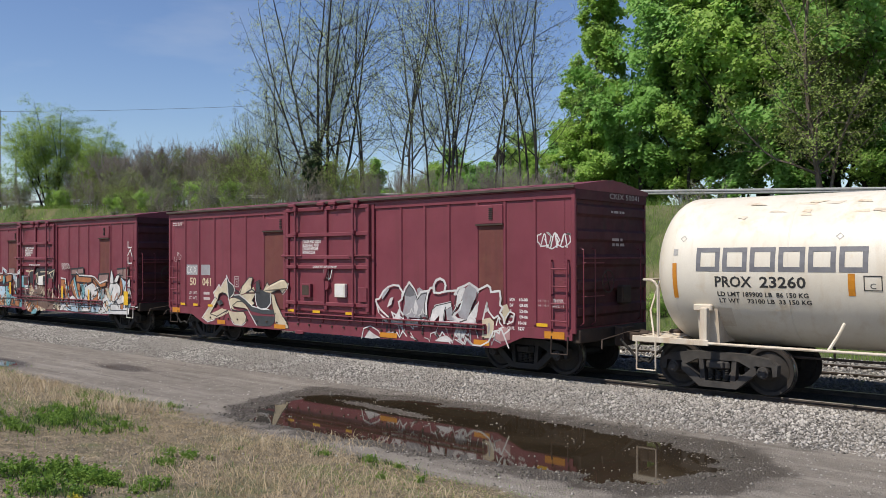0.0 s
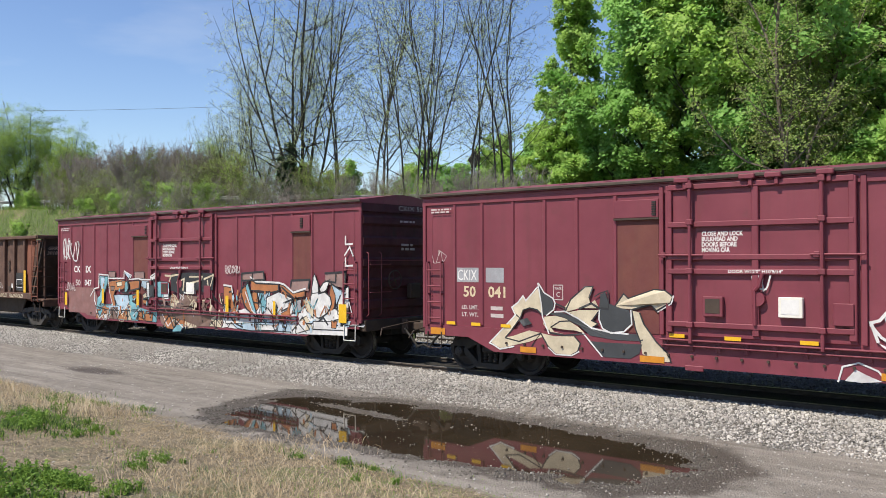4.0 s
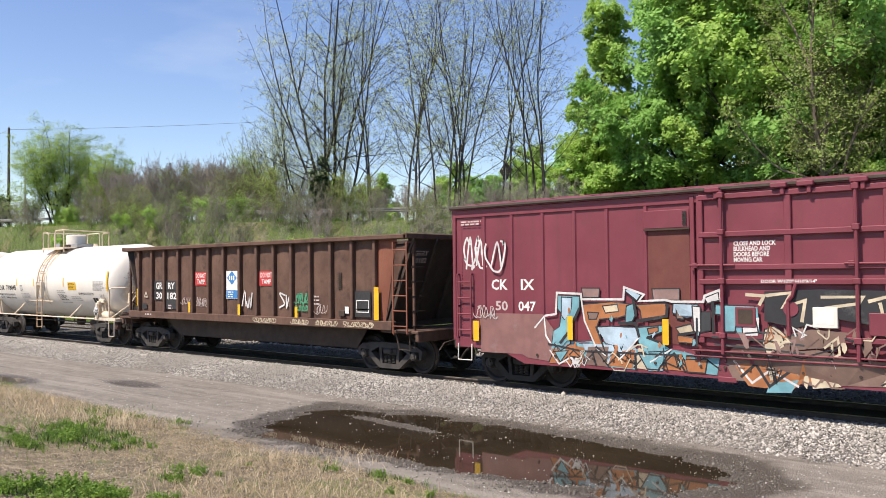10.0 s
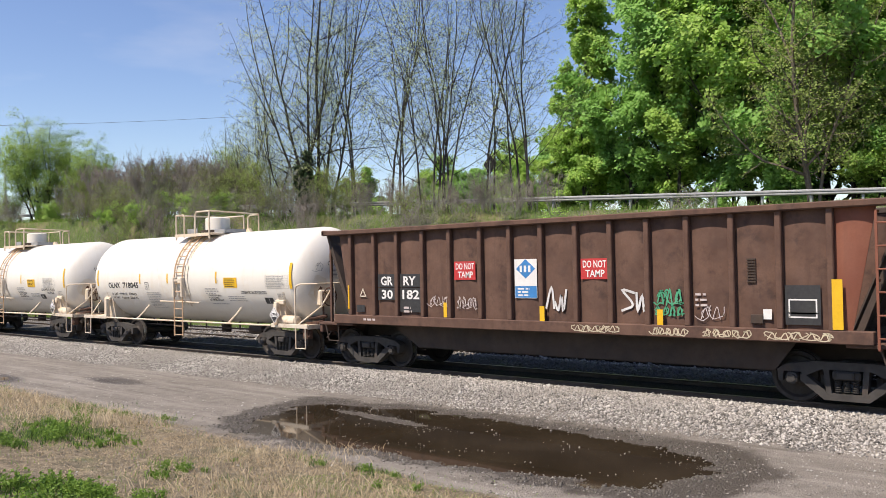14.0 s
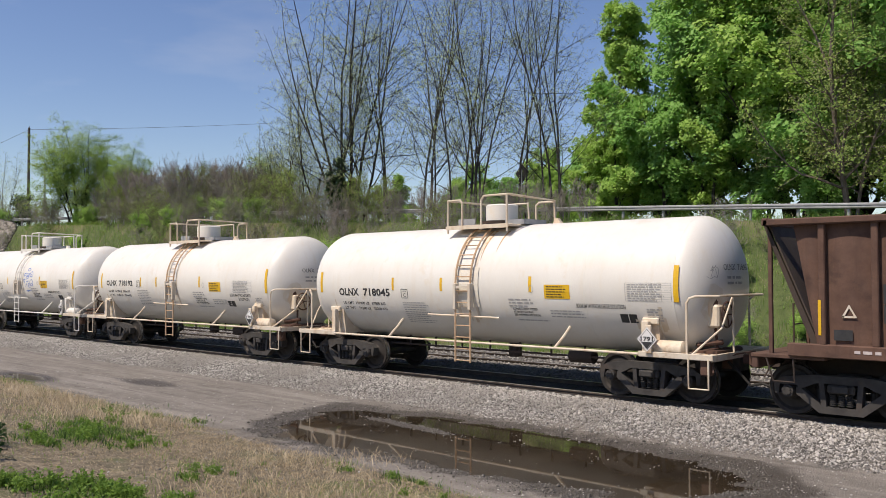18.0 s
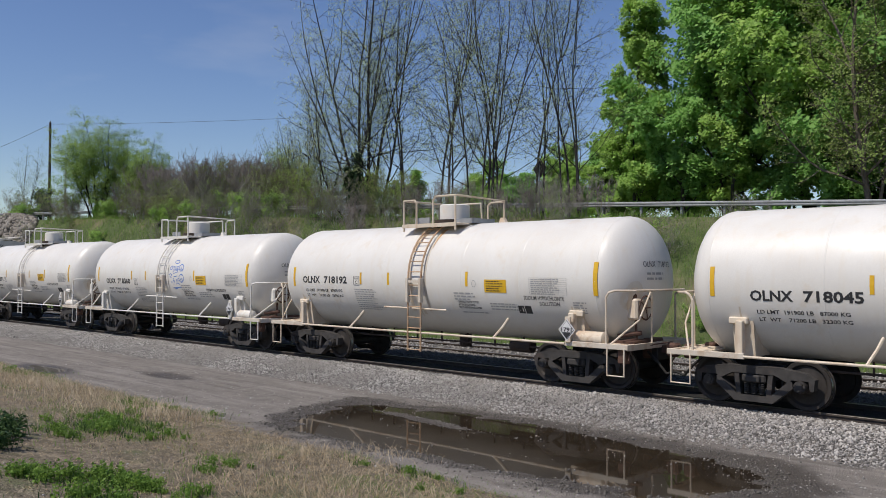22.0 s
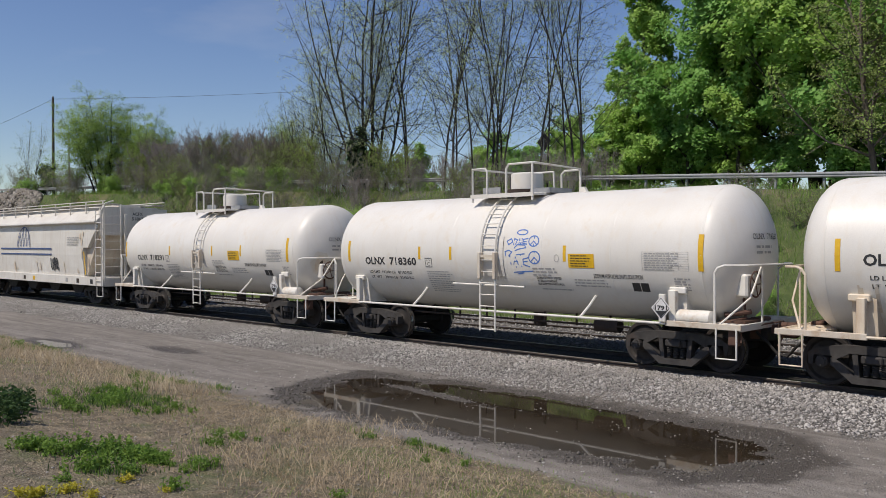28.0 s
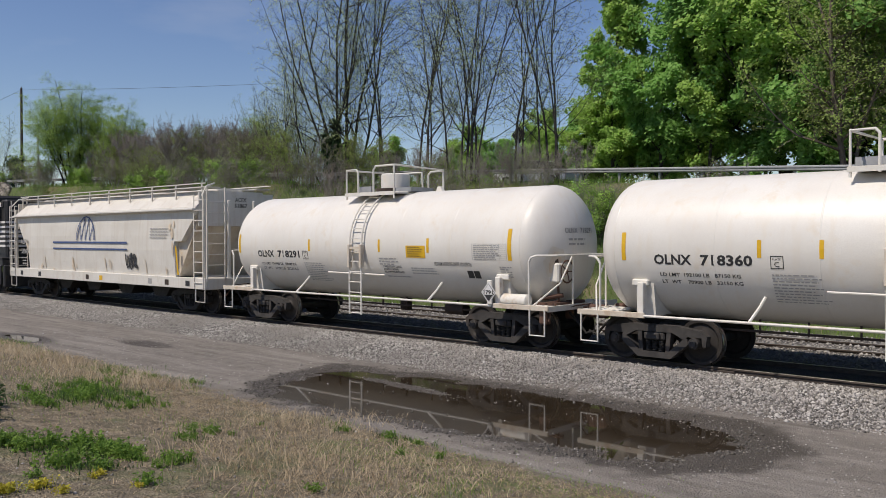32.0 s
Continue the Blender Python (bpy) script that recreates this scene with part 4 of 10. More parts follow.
    g.line(P_WHITE, 0.05, (5.10, 1.83, 5.25, 1.89, 5.39, 1.95, 5.47, 1.90, 5.49, 1.80, 5.73, 1.83, 5.76, 1.67, 5.74, 1.52, 5.81, 1.47, 5.74, 1.35, 5.83, 1.25, 5.86, 1.12))
    g.line(P_WHITE, 0.04, (5.26, 1.18, 5.31, 1.35, 5.38, 1.58, 5.43, 1.36, 5.57, 1.22, 5.68, 1.28, 5.74, 1.21))
    g.line(P_WHITE, 0.03, (4.93, 1.35, 5.10, 1.38, 5.06, 1.22, 4.90, 1.20, 4.93, 1.35))
    g.line(P_WHITE, 0.03, (5.64, 1.07, 5.69, 1.24, 5.74, 1.12, 5.84, 1.03, 5.72, 1.00))
    g.line(P_WHITE, 0.035, (5.57, 0.81, 5.62, 0.94, 5.72, 0.89, 5.77, 1.01, 5.84, 0.87, 6.01, 0.99))
    g.line(P_WHITE, 0.035, (5.90, 1.25, 6.01, 1.39, 6.13, 1.34, 6.09, 1.17, 5.94, 1.11))
    g.line(P_WHITE, 0.03, (2.32, 0.65, 2.50, 0.77, 2.41, 0.59, 2.59, 0.75, 2.68, 0.63, 2.79, 0.79, 2.92, 0.67))
    g.line(P_WHITE, 0.03, (1.35, 0.53, 1.42, 0.78, 1.67, 0.86, 1.95, 0.75, 2.07, 0.61))
    g.line(P_WHITE, 0.025, (4.48, 0.75, 4.62, 0.93, 4.69, 0.74, 4.80, 0.90))
    g.line(P_WHITE, 0.025, (2.92, 1.19, 3.03, 1.24, 3.07, 1.34, 3.14, 1.24, 3.24, 1.23, 3.16, 1.16))
    g.line(P_WHITE, 0.025, (3.31, 1.19, 3.39, 1.23, 3.43, 1.34, 3.49, 1.24))
    g.scribbles(72, 26, 1.8, 5.6, 0.64, 1.1, (P_WHITE, P_SILVER, P_BLACK, P_WHITE), 0.022)


def boxcar_art_second(car, Y):
    g = Art(car, Sprayed(Y), "teal and orange spray-painted graffiti")
    g.fill(P_BRICK, (-6.89, 1.63, -5.15, 1.64, -4.86, 1.29, -4.95, 0.65, -5.55, 0.69, -5.71, 0.76, -6.85, 0.75))
    g.fill(P_TEAL, (-4.92, 1.06, -4.95, 0.88, -4.73, 0.63, -4.48, 0.77, -4.20, 0.91, -4.03, 0.64, -2.98, 0.61, -2.90, 0.82, -2.69, 0.60, -2.40, 0.62, -2.12, 0.97, -1.94, 0.68, -1.52, 0.64, -1.47, 0.93, -2.14, 1.04, -2.97, 1.09, -3.99, 1.12))
    g.fill(P_LBLUE, (-4.17, 1.06, -2.97, 1.08, -2.94, 0.81, -3.24, 0.64, -3.85, 0.67, -4.06, 0.79))
    g.edge = P_BLACK
    g.fill(P_DUSK, (-4.19, 2.20, -3.76, 2.20, -3.78, 2.01, -4.15, 2.01))
    g.fill(P_DUSK, (-2.60, 2.19, -2.03, 2.20, -2.03, 1.98, -2.57, 1.97))
    g.fill(P_TEAL, (-4.77, 2.05, -4.23, 2.03, -4.25, 1.78, -4.41, 1.53, -4.52, 1.30, -4.71, 1.07, -4.93, 1.03, -4.89, 1.29, -4.74, 1.38, -4.69, 1.66, -4.78, 1.77))
    g.fill(P_LBLUE, (-4.68, 2.01, -4.42, 2.00, -4.45, 1.69, -4.59, 1.51, -4.69, 1.63))
    g.fill(P_LBLUE, (-5.31, 1.36, -5.14, 1.55, -5.08, 1.21))
    g.fill(P_TEAL, (-4.86, 1.03, -4.55, 1.30, -4.46, 1.05, -4.71, 0.89))
    g.fill(P_ORANGE, (-4.21, 1.86, -3.49, 1.93, -3.02, 1.88, -3.03, 1.70, -3.36, 1.61, -3.77, 1.57, -3.84, 1.41, -3.64, 0.90, -3.85, 1.00, -3.99, 1.21, -4.12, 1.53))
    g.fill(P_BROWNGREY, (-4.05, 1.71, -3.79, 1.70, -3.84, 1.57, -4.02, 1.56))
    g.fill(P_LBLUE, (-3.86, 1.41, -3.50, 1.44, -2.97, 1.43, -2.89, 1.25, -3.24, 0.89, -3.34, 0.83, -3.44, 1.07, -3.64, 1.09, -3.71, 1.22))
    g.fill(P_TEAL, (-3.47, 1.29, -3.09, 1.30, -3.28, 0.99))
    g.fill(P_CREAM, (-3.70, 1.84, -3.36, 1.88, -3.33, 1.74, -3.63, 1.70))
    g.fill(P_ORANGE, (-2.96, 1.88, -2.32, 1.92, -2.29, 1.69, -2.83, 1.60, -2.86, 1.78))
    g.fill(P_TEAL, (-3.16, 1.85, -3.01, 1.90, -2.93, 1.75, -3.03, 1.55, -3.19, 1.52))
    g.fill(P_TEAL, (-2.90, 1.44, -2.58, 1.47, -2.39, 1.50, -2.39, 1.37, -2.71, 1.26, -2.39, 1.14, -2.24, 1.05, -2.65, 0.80, -2.81, 0.99, -2.90, 1.15))
    g.fill(P_ORANGE, (-2.71, 1.42, -2.48, 1.46, -2.48, 1.37, -2.68, 1.31))
    g.fill(P_LBLUE, (-3.19, 2.15, -3.12, 2.20, -2.83, 2.07, -2.93, 1.96))
    g.fill(P_LBLUE, (-2.16, 1.92, -1.62, 1.91, -1.65, 1.70, -1.89, 1.65, -2.04, 1.69, -2.18, 1.74))
    g.fill(P_BROWNGREY, (-2.10, 1.85, -1.95, 1.82, -1.96, 1.62, -2.10, 1.64))
    g.fill(P_CREAM, (-2.11, 1.46, -1.77, 1.55, -1.71, 1.40, -2.02, 1.34))
    g.fill(P_ORANGE, (-2.08, 1.32, -1.72, 1.30, -1.74, 1.18, -2.06, 1.19))
    g.fill(P_WHITE, (-1.74, 1.88, -1.58, 1.87, -1.58, 1.40, -1.71, 1.40))
    g.fill(P_DARK, (-1.56, 1.78, -1.38, 1.78, -1.39, 1.44, -1.57, 1.40))
    g.fill(P_TEAL, (-1.29, 1.91, -0.56, 1.90, -0.65, 1.73, -0.90, 1.62, -0.93, 1.43, -1.13, 1.42, -1.15, 1.72, -1.30, 1.74))
    g.fill(P_WHITE, (-1.50, 2.03, -1.23, 2.14, -1.21, 1.99, -1.44, 1.93))
    g.fill(P_WHITE, (-0.81, 1.65, -0.56, 1.68, -0.51, 1.44, -0.79, 1.41))
    g.fill(P_TEAL, (-4.86, 0.86, -4.52, 0.90, -4.72, 0.65))
    g.fill(P_WHITE, (-4.47, 0.79, -4.25, 0.77, -4.27, 0.62, -4.42, 0.61))
    g.fill(P_CREAM, (-2.11, 0.91, -1.96, 0.92, -2.04, 0.67))
    g.fill(P_ORANGE, (-1.95, 0.87, -1.49, 0.90, -1.54, 0.64, -1.89, 0.64))
    g.fill(P_TEAL, (-2.91, 0.95, -2.23, 1.01, -2.49, 0.64, -2.72, 0.64))
    g.edge = None
    g.line(P_WHITE, 0.045, (-5.09, 1.61, -4.82, 1.65, -4.79, 2.10, -4.20, 2.08, -4.19, 1.97, -3.22, 1.98, -3.20, 2.22, -2.77, 2.08, -2.88, 1.95, -2.32, 1.98, -2.18, 1.95, -1.52, 1.96, -1.49, 2.07, -1.20, 2.18, -1.18, 1.98))
    g.line(P_WHITE, 0.04, (-5.36, 1.35, -5.12, 1.59, -5.08, 1.19, -4.95, 1.02))
    g.line(P_WHITE, 0.035, (-4.19, 1.96, -4.12, 1.53, -3.85, 1.00, -3.64, 0.85))
    g.line(P_WHITE, 0.03, (-2.89, 1.24, -3.27, 0.84, -3.34, 0.78))
    g.line(P_WHITE, 0.035, (-4.97, 0.88, -4.75, 0.61, -4.47, 0.76, -4.25, 0.60))
    g.line(P_WHITE, 0.03, (-2.21, 1.04, -2.65, 0.78))
    g.line(P_BLACK, 0.06, (-3.00, 1.96, -2.95, 1.67))
    g.line(P_BLACK, 0.06, (-3.33, 1.51, -2.95, 1.51, -2.89, 1.26))
    g.line(P_BLACK, 0.06, (-4.25, 1.77, -4.50, 1.30, -4.71, 1.06))
    g.line(P_BLACK, 0.05, (-3.84, 1.40, -3.63, 0.88, -3.85, 1.01))
    g.line(P_BLACK, 0.06, (-2.92, 1.56, -2.30, 1.67, -2.28, 1.89))
    g.line(P_BLACK, 0.05, (-2.71, 1.25, -2.38, 1.14))
    g.line(P_BLACK, 0.05, (-3.44, 1.06, -3.32, 0.85))
    g.line(P_BLACK, 0.05, (-2.05, 1.33, -1.71, 1.39))
    g.line(P_BLACK, 0.05, (-2.97, 0.89, -2.96, 0.62))
    g.line(P_BLACK, 0.04, (-3.95, 0.93, -3.86, 0.65))
    g.line(P_BLACK, 0.04, (-2.10, 0.93, -1.94, 0.65))
    g.line(P_BLACK, 0.05, (-1.34, 1.96, -1.33, 1.41))
    g.line(P_BLACK, 0.04, (-1.65, 1.65, -1.65, 1.15))
    g.line(P_BLACK, 0.035, (-5.01, 1.02, -4.20, 0.91, -2.71, 0.93, -1.48, 0.95))
    g.dabs(65, 26, -4.8, -1.4, 0.75, 1.75, (P_TEAL, P_ORANGE, P_LBLUE, P_TEAL), 0.045)
    g.scribbles(61, 10, -4.8, -1.3, 0.62, 1.0, (P_BLACK, P_WHITE, P_CREAM), 0.018)
    g = Art(car, Sprayed(Y - 0.002), "black and cream spray-painted graffiti")
    g.fill(P_BROWNGREY, (-1.20, 0.95, -0.9, 1.22, -0.2, 1.10, 0.5, 1.18, 1.2, 1.02, 2.1, 1.08, 2.2, 0.66, 0.9, 0.60, -1.0, 0.55))
    g.fill(P_BLACK, (-0.39, 2.16, 0.52, 2.20, 1.79, 2.18, 1.73, 1.70, 1.30, 1.63, 0.74, 1.72, 0.15, 1.54, -0.40, 1.64))
    g.line(P_CREAM, 0.06, (-0.71, 2.10, -0.40, 2.08, -0.48, 1.93))
    g.line(P_CREAM, 0.06, (-0.35, 2.09, 0.07, 2.14, -0.08, 1.89, 0.30, 2.01, 0.24, 1.66))
    g.line(P_CREAM, 0.05, (0.57, 2.07, 1.22, 2.08, 1.15, 1.97, 0.63, 1.89))
    g.line(P_CREAM, 0.06, (1.31, 2.01, 1.76, 2.14, 1.54, 1.64, 1.47, 1.97))
    g.fill(P_BROWNGREY, (-0.34, 1.33, 0.39, 1.52, 0.96, 1.49, 0.90, 1.27, -0.10, 1.12))
    g.fill(P_TEAL, (-0.95, 1.82, -0.52, 1.88, -0.49, 1.43, -0.90, 1.42))
    g.fill(P_WHITE, (-0.78, 1.65, -0.49, 1.70, -0.52, 1.38, -0.75, 1.37))
    g.fill(P_ORANGE, (-0.99, 0.85, -0.22, 0.91, 0.26, 0.65, 0.01, 0.44, -0.74, 0.47))
    g.fill(P_TEAL, (-0.36, 0.55, 0.14, 0.64, 0.01, 0.41, -0.42, 0.38))
    g.fill(P_CREAM, (0.32, 0.81, 0.61, 0.81, 0.83, 0.58, 0.37, 0.51))
    g.line(P_WHITE, 0.04, (-0.99, 0.90, -0.67, 0.53, -0.35, 0.77, 0.13, 0.53))
    g.line(P_BLACK, 0.05, (-0.86, 0.63, -0.60, 0.87, -0.36, 0.49, 0.02, 0.80))
    g.edge = P_BLACK
    g.fill(P_CREAM, (-0.40, 1.49, -0.24, 1.56, -0.10, 1.46, -0.06, 1.22, -0.17, 1.00, -0.36, 1.02, -0.44, 1.25))
    g.edge = None
    g.line(P_DARK, 0.035, (-1.36, 1.32, -0.52, 1.30, -0.04, 1.27, 0.26, 1.24))
    g.line(P_DARK, 0.035, (-1.31, 1.19, -0.46, 1.15, 0.26, 1.10))
    g.line(P_DARK, 0.035, (-1.13, 1.06, -0.41, 1.00, 0.26, 0.96))
    g.line(P_DARK, 0.035, (-0.51, 1.44, 0.27, 1.41))
    g.scribbles(64, 8, -0.9, 2.1, 1.1, 1.5, (P_BROWNGREY, P_CREAM, P_DUSK), 0.03)
    g.dabs(66, 20, -0.9, 2.1, 0.58, 1.5, (P_BROWNGREY, P_DUSK, P_DUSK, P_CREAM), 0.08)
    g.scribbles(62, 20, -0.9, 1.7, 0.6, 1.5, (P_BLACK, P_CREAM, P_BROWNGREY, P_WHITE, P_ORANGE))
    g = Art(car, Sprayed(Y), "orange, pale blue and white spray-painted graffiti")
    g.fill(P_DUSK, (2.97, 1.95, 2.99, 2.20, 3.92, 2.25, 3.96, 2.00))
    g.fill(P_DUSK, (5.05, 1.75, 5.08, 2.02, 5.81, 2.05, 5.75, 1.75))
    g.fill(P_DUSK, (6.39, 1.95, 6.39, 2.22, 7.15, 2.26, 7.12, 1.85))
    g.fill(P_WHITE, (2.10, 1.22, 2.9, 1.15, 3.6, 1.35, 4.6, 1.45, 5.9, 1.25, 7.2, 1.35, 7.2, 0.66, 5.0, 0.60, 2.6, 0.62, 2.2, 0.72))
    g.edge = P_BLACK
    g.fill(P_ORANGE, (2.14, 1.81, 2.49, 1.78, 2.52, 1.54, 2.63, 1.21, 2.75, 1.04, 2.57, 1.03, 2.45, 1.20, 2.26, 1.31, 2.13, 1.28))
    g.fill(P_LBLUE, (2.13, 1.28, 2.32, 1.24, 2.51, 1.05, 2.19, 1.06))
    g.fill(P_ORANGE, (2.91, 1.71, 3.13, 1.83, 3.30, 1.45, 3.52, 1.08, 3.29, 1.11, 3.06, 1.34))
    g.fill(P_TEAL, (3.13, 1.83, 3.23, 1.92, 3.42, 1.51, 3.66, 1.03, 3.52, 1.08, 3.30, 1.45))
    g.fill(P_ORANGE, (3.37, 2.01, 3.60, 1.94, 4.53, 1.91, 4.54, 1.74, 4.26, 1.69, 3.71, 1.72, 3.37, 1.72))
    g.fill(P_LBLUE, (3.65, 1.68, 4.21, 1.69, 4.15, 1.38, 3.99, 1.25, 3.76, 1.40))
    g.fill(P_TEAL, (3.74, 1.63, 3.88, 1.69, 4.05, 1.27, 3.86, 1.09))
    g.fill(P_WHITE, (4.04, 1.53, 4.58, 1.70, 4.68, 1.30, 4.41, 1.03, 4.14, 1.22))
    g.fill(P_ORANGE, (3.43, 1.67, 3.63, 1.68, 3.72, 1.26, 3.58, 1.12, 3.43, 1.46))
    g.fill(P_ORANGE, (4.59, 1.91, 4.79, 1.86, 5.15, 1.67, 5.61, 1.75, 5.61, 1.60, 5.19, 1.55, 4.89, 1.64, 4.69, 1.71))
    g.fill(P_WHITE, (4.58, 1.70, 4.89, 1.61, 5.15, 1.52, 4.99, 1.29, 4.68, 1.19, 4.55, 1.29))
    g.fill(P_ORANGE, (4.55, 1.07, 4.99, 1.25, 5.16, 1.21, 4.88, 0.90, 4.60, 0.91))
    g.fill(P_SILVER, (5.19, 1.47, 5.47, 1.53, 5.46, 1.18, 5.21, 1.13))
    g.fill(P_CREAM, (5.54, 1.53, 5.97, 1.55, 5.94, 1.05, 5.68, 1.23))
    g.fill(P_ORANGE, (6.61, 1.94, 6.78, 1.67, 6.73, 1.37, 6.59, 1.18, 6.49, 1.47))
    g.fill(P_LBLUE, (6.61, 1.96, 7.01, 1.77, 6.87, 1.49, 6.81, 1.28, 6.76, 1.67))
    g.fill(P_WHITE, (7.01, 1.77, 7.25, 1.91, 7.25, 1.03, 6.85, 1.19, 6.86, 1.49))
    g.fill(P_SILVER, (7.07, 1.68, 7.22, 1.73, 7.22, 1.32, 7.07, 1.30))
    g.fill(P_LBLUE, (2.50, 0.78, 5.28, 0.92, 5.23, 0.65, 3.34, 0.60, 2.75, 0.64))
    g.fill(P_WHITE, (2.19, 0.91, 3.58, 0.95, 3.58, 0.83, 2.25, 0.74))
    g.fill(P_WHITE, (3.63, 0.78, 4.51, 0.80, 4.46, 0.65, 3.57, 0.63))
    g.fill(P_CREAM, (5.23, 0.88, 5.67, 1.10, 5.95, 0.78, 5.27, 0.61))
    g.fill(P_WHITE, (5.95, 0.97, 7.10, 1.00, 7.10, 0.79, 5.95, 0.76))
    g.fill(P_ORANGE, (6.63, 1.01, 6.85, 1.01, 6.80, 0.82, 6.63, 0.83))
    g.fill(P_WHITE, (5.93, 2.12, 6.00, 2.20, 6.12, 1.94, 6.14, 1.69, 5.92, 1.62, 5.88, 1.83))
    g.fill(P_WHITE, (6.16, 1.82, 6.34, 1.99, 6.57, 2.06, 6.44, 1.80, 6.26, 1.69))
    g.fill(P_WHITE, (5.86, 1.68, 6.15, 1.72, 6.38, 1.75, 6.57, 1.63, 6.63, 1.46, 6.54, 1.27, 6.32, 1.11, 6.14, 1.06, 5.91, 1.14, 5.81, 1.40))
    g.line(P_BLACK, 0.04, (2.92, 1.73, 3.23, 1.95, 3.36, 1.67, 3.66, 1.02))
    g.line(P_BLACK, 0.04, (3.37, 2.06, 3.60, 1.92, 4.54, 1.91, 4.58, 1.74, 4.31, 1.67))
    g.line(P_BLACK, 0.04, (3.59, 1.68, 4.04, 1.66, 4.18, 1.71, 4.04, 1.51))
    g.line(P_BLACK, 0.04, (2.90, 1.71, 3.12, 1.23, 3.61, 0.98))
    g.line(P_BLACK, 0.05, (4.69, 1.83, 5.17, 1.55, 4.99, 1.29, 4.68, 1.19, 4.78, 1.41, 5.14, 1.52))
    g.line(P_BLACK, 0.04, (6.14, 1.69, 6.38, 1.74, 6.59, 1.61, 6.63, 1.44, 6.47, 1.19, 6.19, 1.06, 5.94, 1.14))
    g.line(P_BLACK, 0.03, (5.87, 1.64, 5.89, 1.85, 5.99, 2.20, 6.13, 1.94, 6.15, 1.69))
    g.line(P_BLACK, 0.03, (6.16, 1.78, 6.32, 1.97, 6.57, 2.06, 6.43, 1.77))
    g.line(P_BLACK, 0.04, (6.61, 1.96, 7.01, 1.77, 6.77, 1.33, 7.00, 1.20))
    g.line(P_BLACK, 0.05, (2.39, 1.65, 2.53, 1.69, 2.61, 1.32, 2.84, 1.09))
    g.line(P_BLACK, 0.05, (2.48, 0.93, 2.69, 0.77, 3.01, 0.68))
    g.line(P_BLACK, 0.04, (4.05, 1.25, 3.83, 0.99))
    g.line(P_BLACK, 0.04, (4.09, 1.27, 4.41, 1.00, 4.52, 1.29))
    g.line(P_BLACK, 0.04, (5.07, 0.62, 5.53, 1.06, 5.85, 0.72))
    g.line(P_BLACK, 0.05, (6.18, 0.99, 6.32, 1.09, 6.50, 0.91))
    g.line(P_BLACK, 0.04, (4.88, 0.96, 5.09, 1.14, 5.29, 1.18))
    g.line(P_WHITE, 0.05, (2.14, 1.85, 2.50, 1.82, 2.54, 1.65))
    g.line(P_WHITE, 0.05, (3.35, 2.09, 3.60, 1.97, 4.57, 1.95, 4.79, 1.91, 5.16, 1.70, 5.64, 1.81))
    g.line(P_WHITE, 0.04, (3.13, 1.67, 3.41, 1.18, 3.62, 1.04))
    g.line(P_BLACK, 0.05, (2.96, 1.66, 2.97, 2.19, 3.92, 2.25, 3.96, 2.02, 3.01, 1.99))
    g.line(P_BLACK, 0.04, (3.44, 2.19, 3.44, 2.00))
    g.line(P_BLACK, 0.05, (5.05, 1.84, 5.08, 2.02, 5.81, 2.05, 5.75, 1.83))
    g.line(P_BLACK, 0.05, (6.39, 2.22, 7.15, 2.26, 7.12, 1.82))
    g.line(P_BLACK, 0.04, (6.79, 2.23, 6.78, 1.99, 6.39, 2.02))
    g.edge = None
    g.dabs(67, 40, 2.2, 7.1, 0.66, 1.75, (P_ORANGE, P_LBLUE, P_WHITE, P_TEAL, P_ORANGE), 0.06)
    g.scribbles(63, 26, 2.2, 7.0, 0.66, 1.5, (P_BLACK, P_BLACK, P_WHITE, P_TEAL, P_ORANGE))


# ---- trucks, wheels, couplers ----
def wheelset_mesh():
    half = [(-1.13, 0.001), (-1.13, 0.10), (-1.06, 0.125), (-0.93, 0.125), (-0.92, 0.078), (-0.835, 0.078), (-0.83, 0.16), (-0.80, 0.175), (-0.775, 0.21),
            (-0.77, 0.345), (-0.815, 0.385), (-0.82, 0.447), (-0.80, 0.457), (-0.715, 0.460), (-0.705, 0.482), (-0.687, 0.482), (-0.685, 0.39), (-0.735, 0.35), (-0.735, 0.15), (-0.69, 0.095)]
    prof = half + [(-d, r) for d, r in half[::-1]]
    mats = [0] * (len(prof) - 1)
    for j in range(len(prof) - 1):
        if prof[j][1] > 0.43 and prof[j + 1][1] > 0.43 and min(abs(prof[j][0]), abs(prof[j + 1][0])) > 0.71 and max(abs(prof[j][0]), abs(prof[j + 1][0])) < 0.805:
            mats[j] = 1
    b = Build()
    b.lathe(prof, (0, 0, 0), (0, 1, 0), 28, mats=mats)
    for s in (-1, 1):
        for k in range(3):
            a = 2 * math.pi * k / 3
            b.cyl((0.075 * math.cos(a), s * 1.12, 0.075 * math.sin(a)), (0.075 * math.cos(a), s * 1.16, 0.075 * math.sin(a)), 0.026, 6)
    return b.mesh("wheelset", [WHEEL, TREAD], True)


WHEELSET = wheelset_mesh()
WHEELS = []


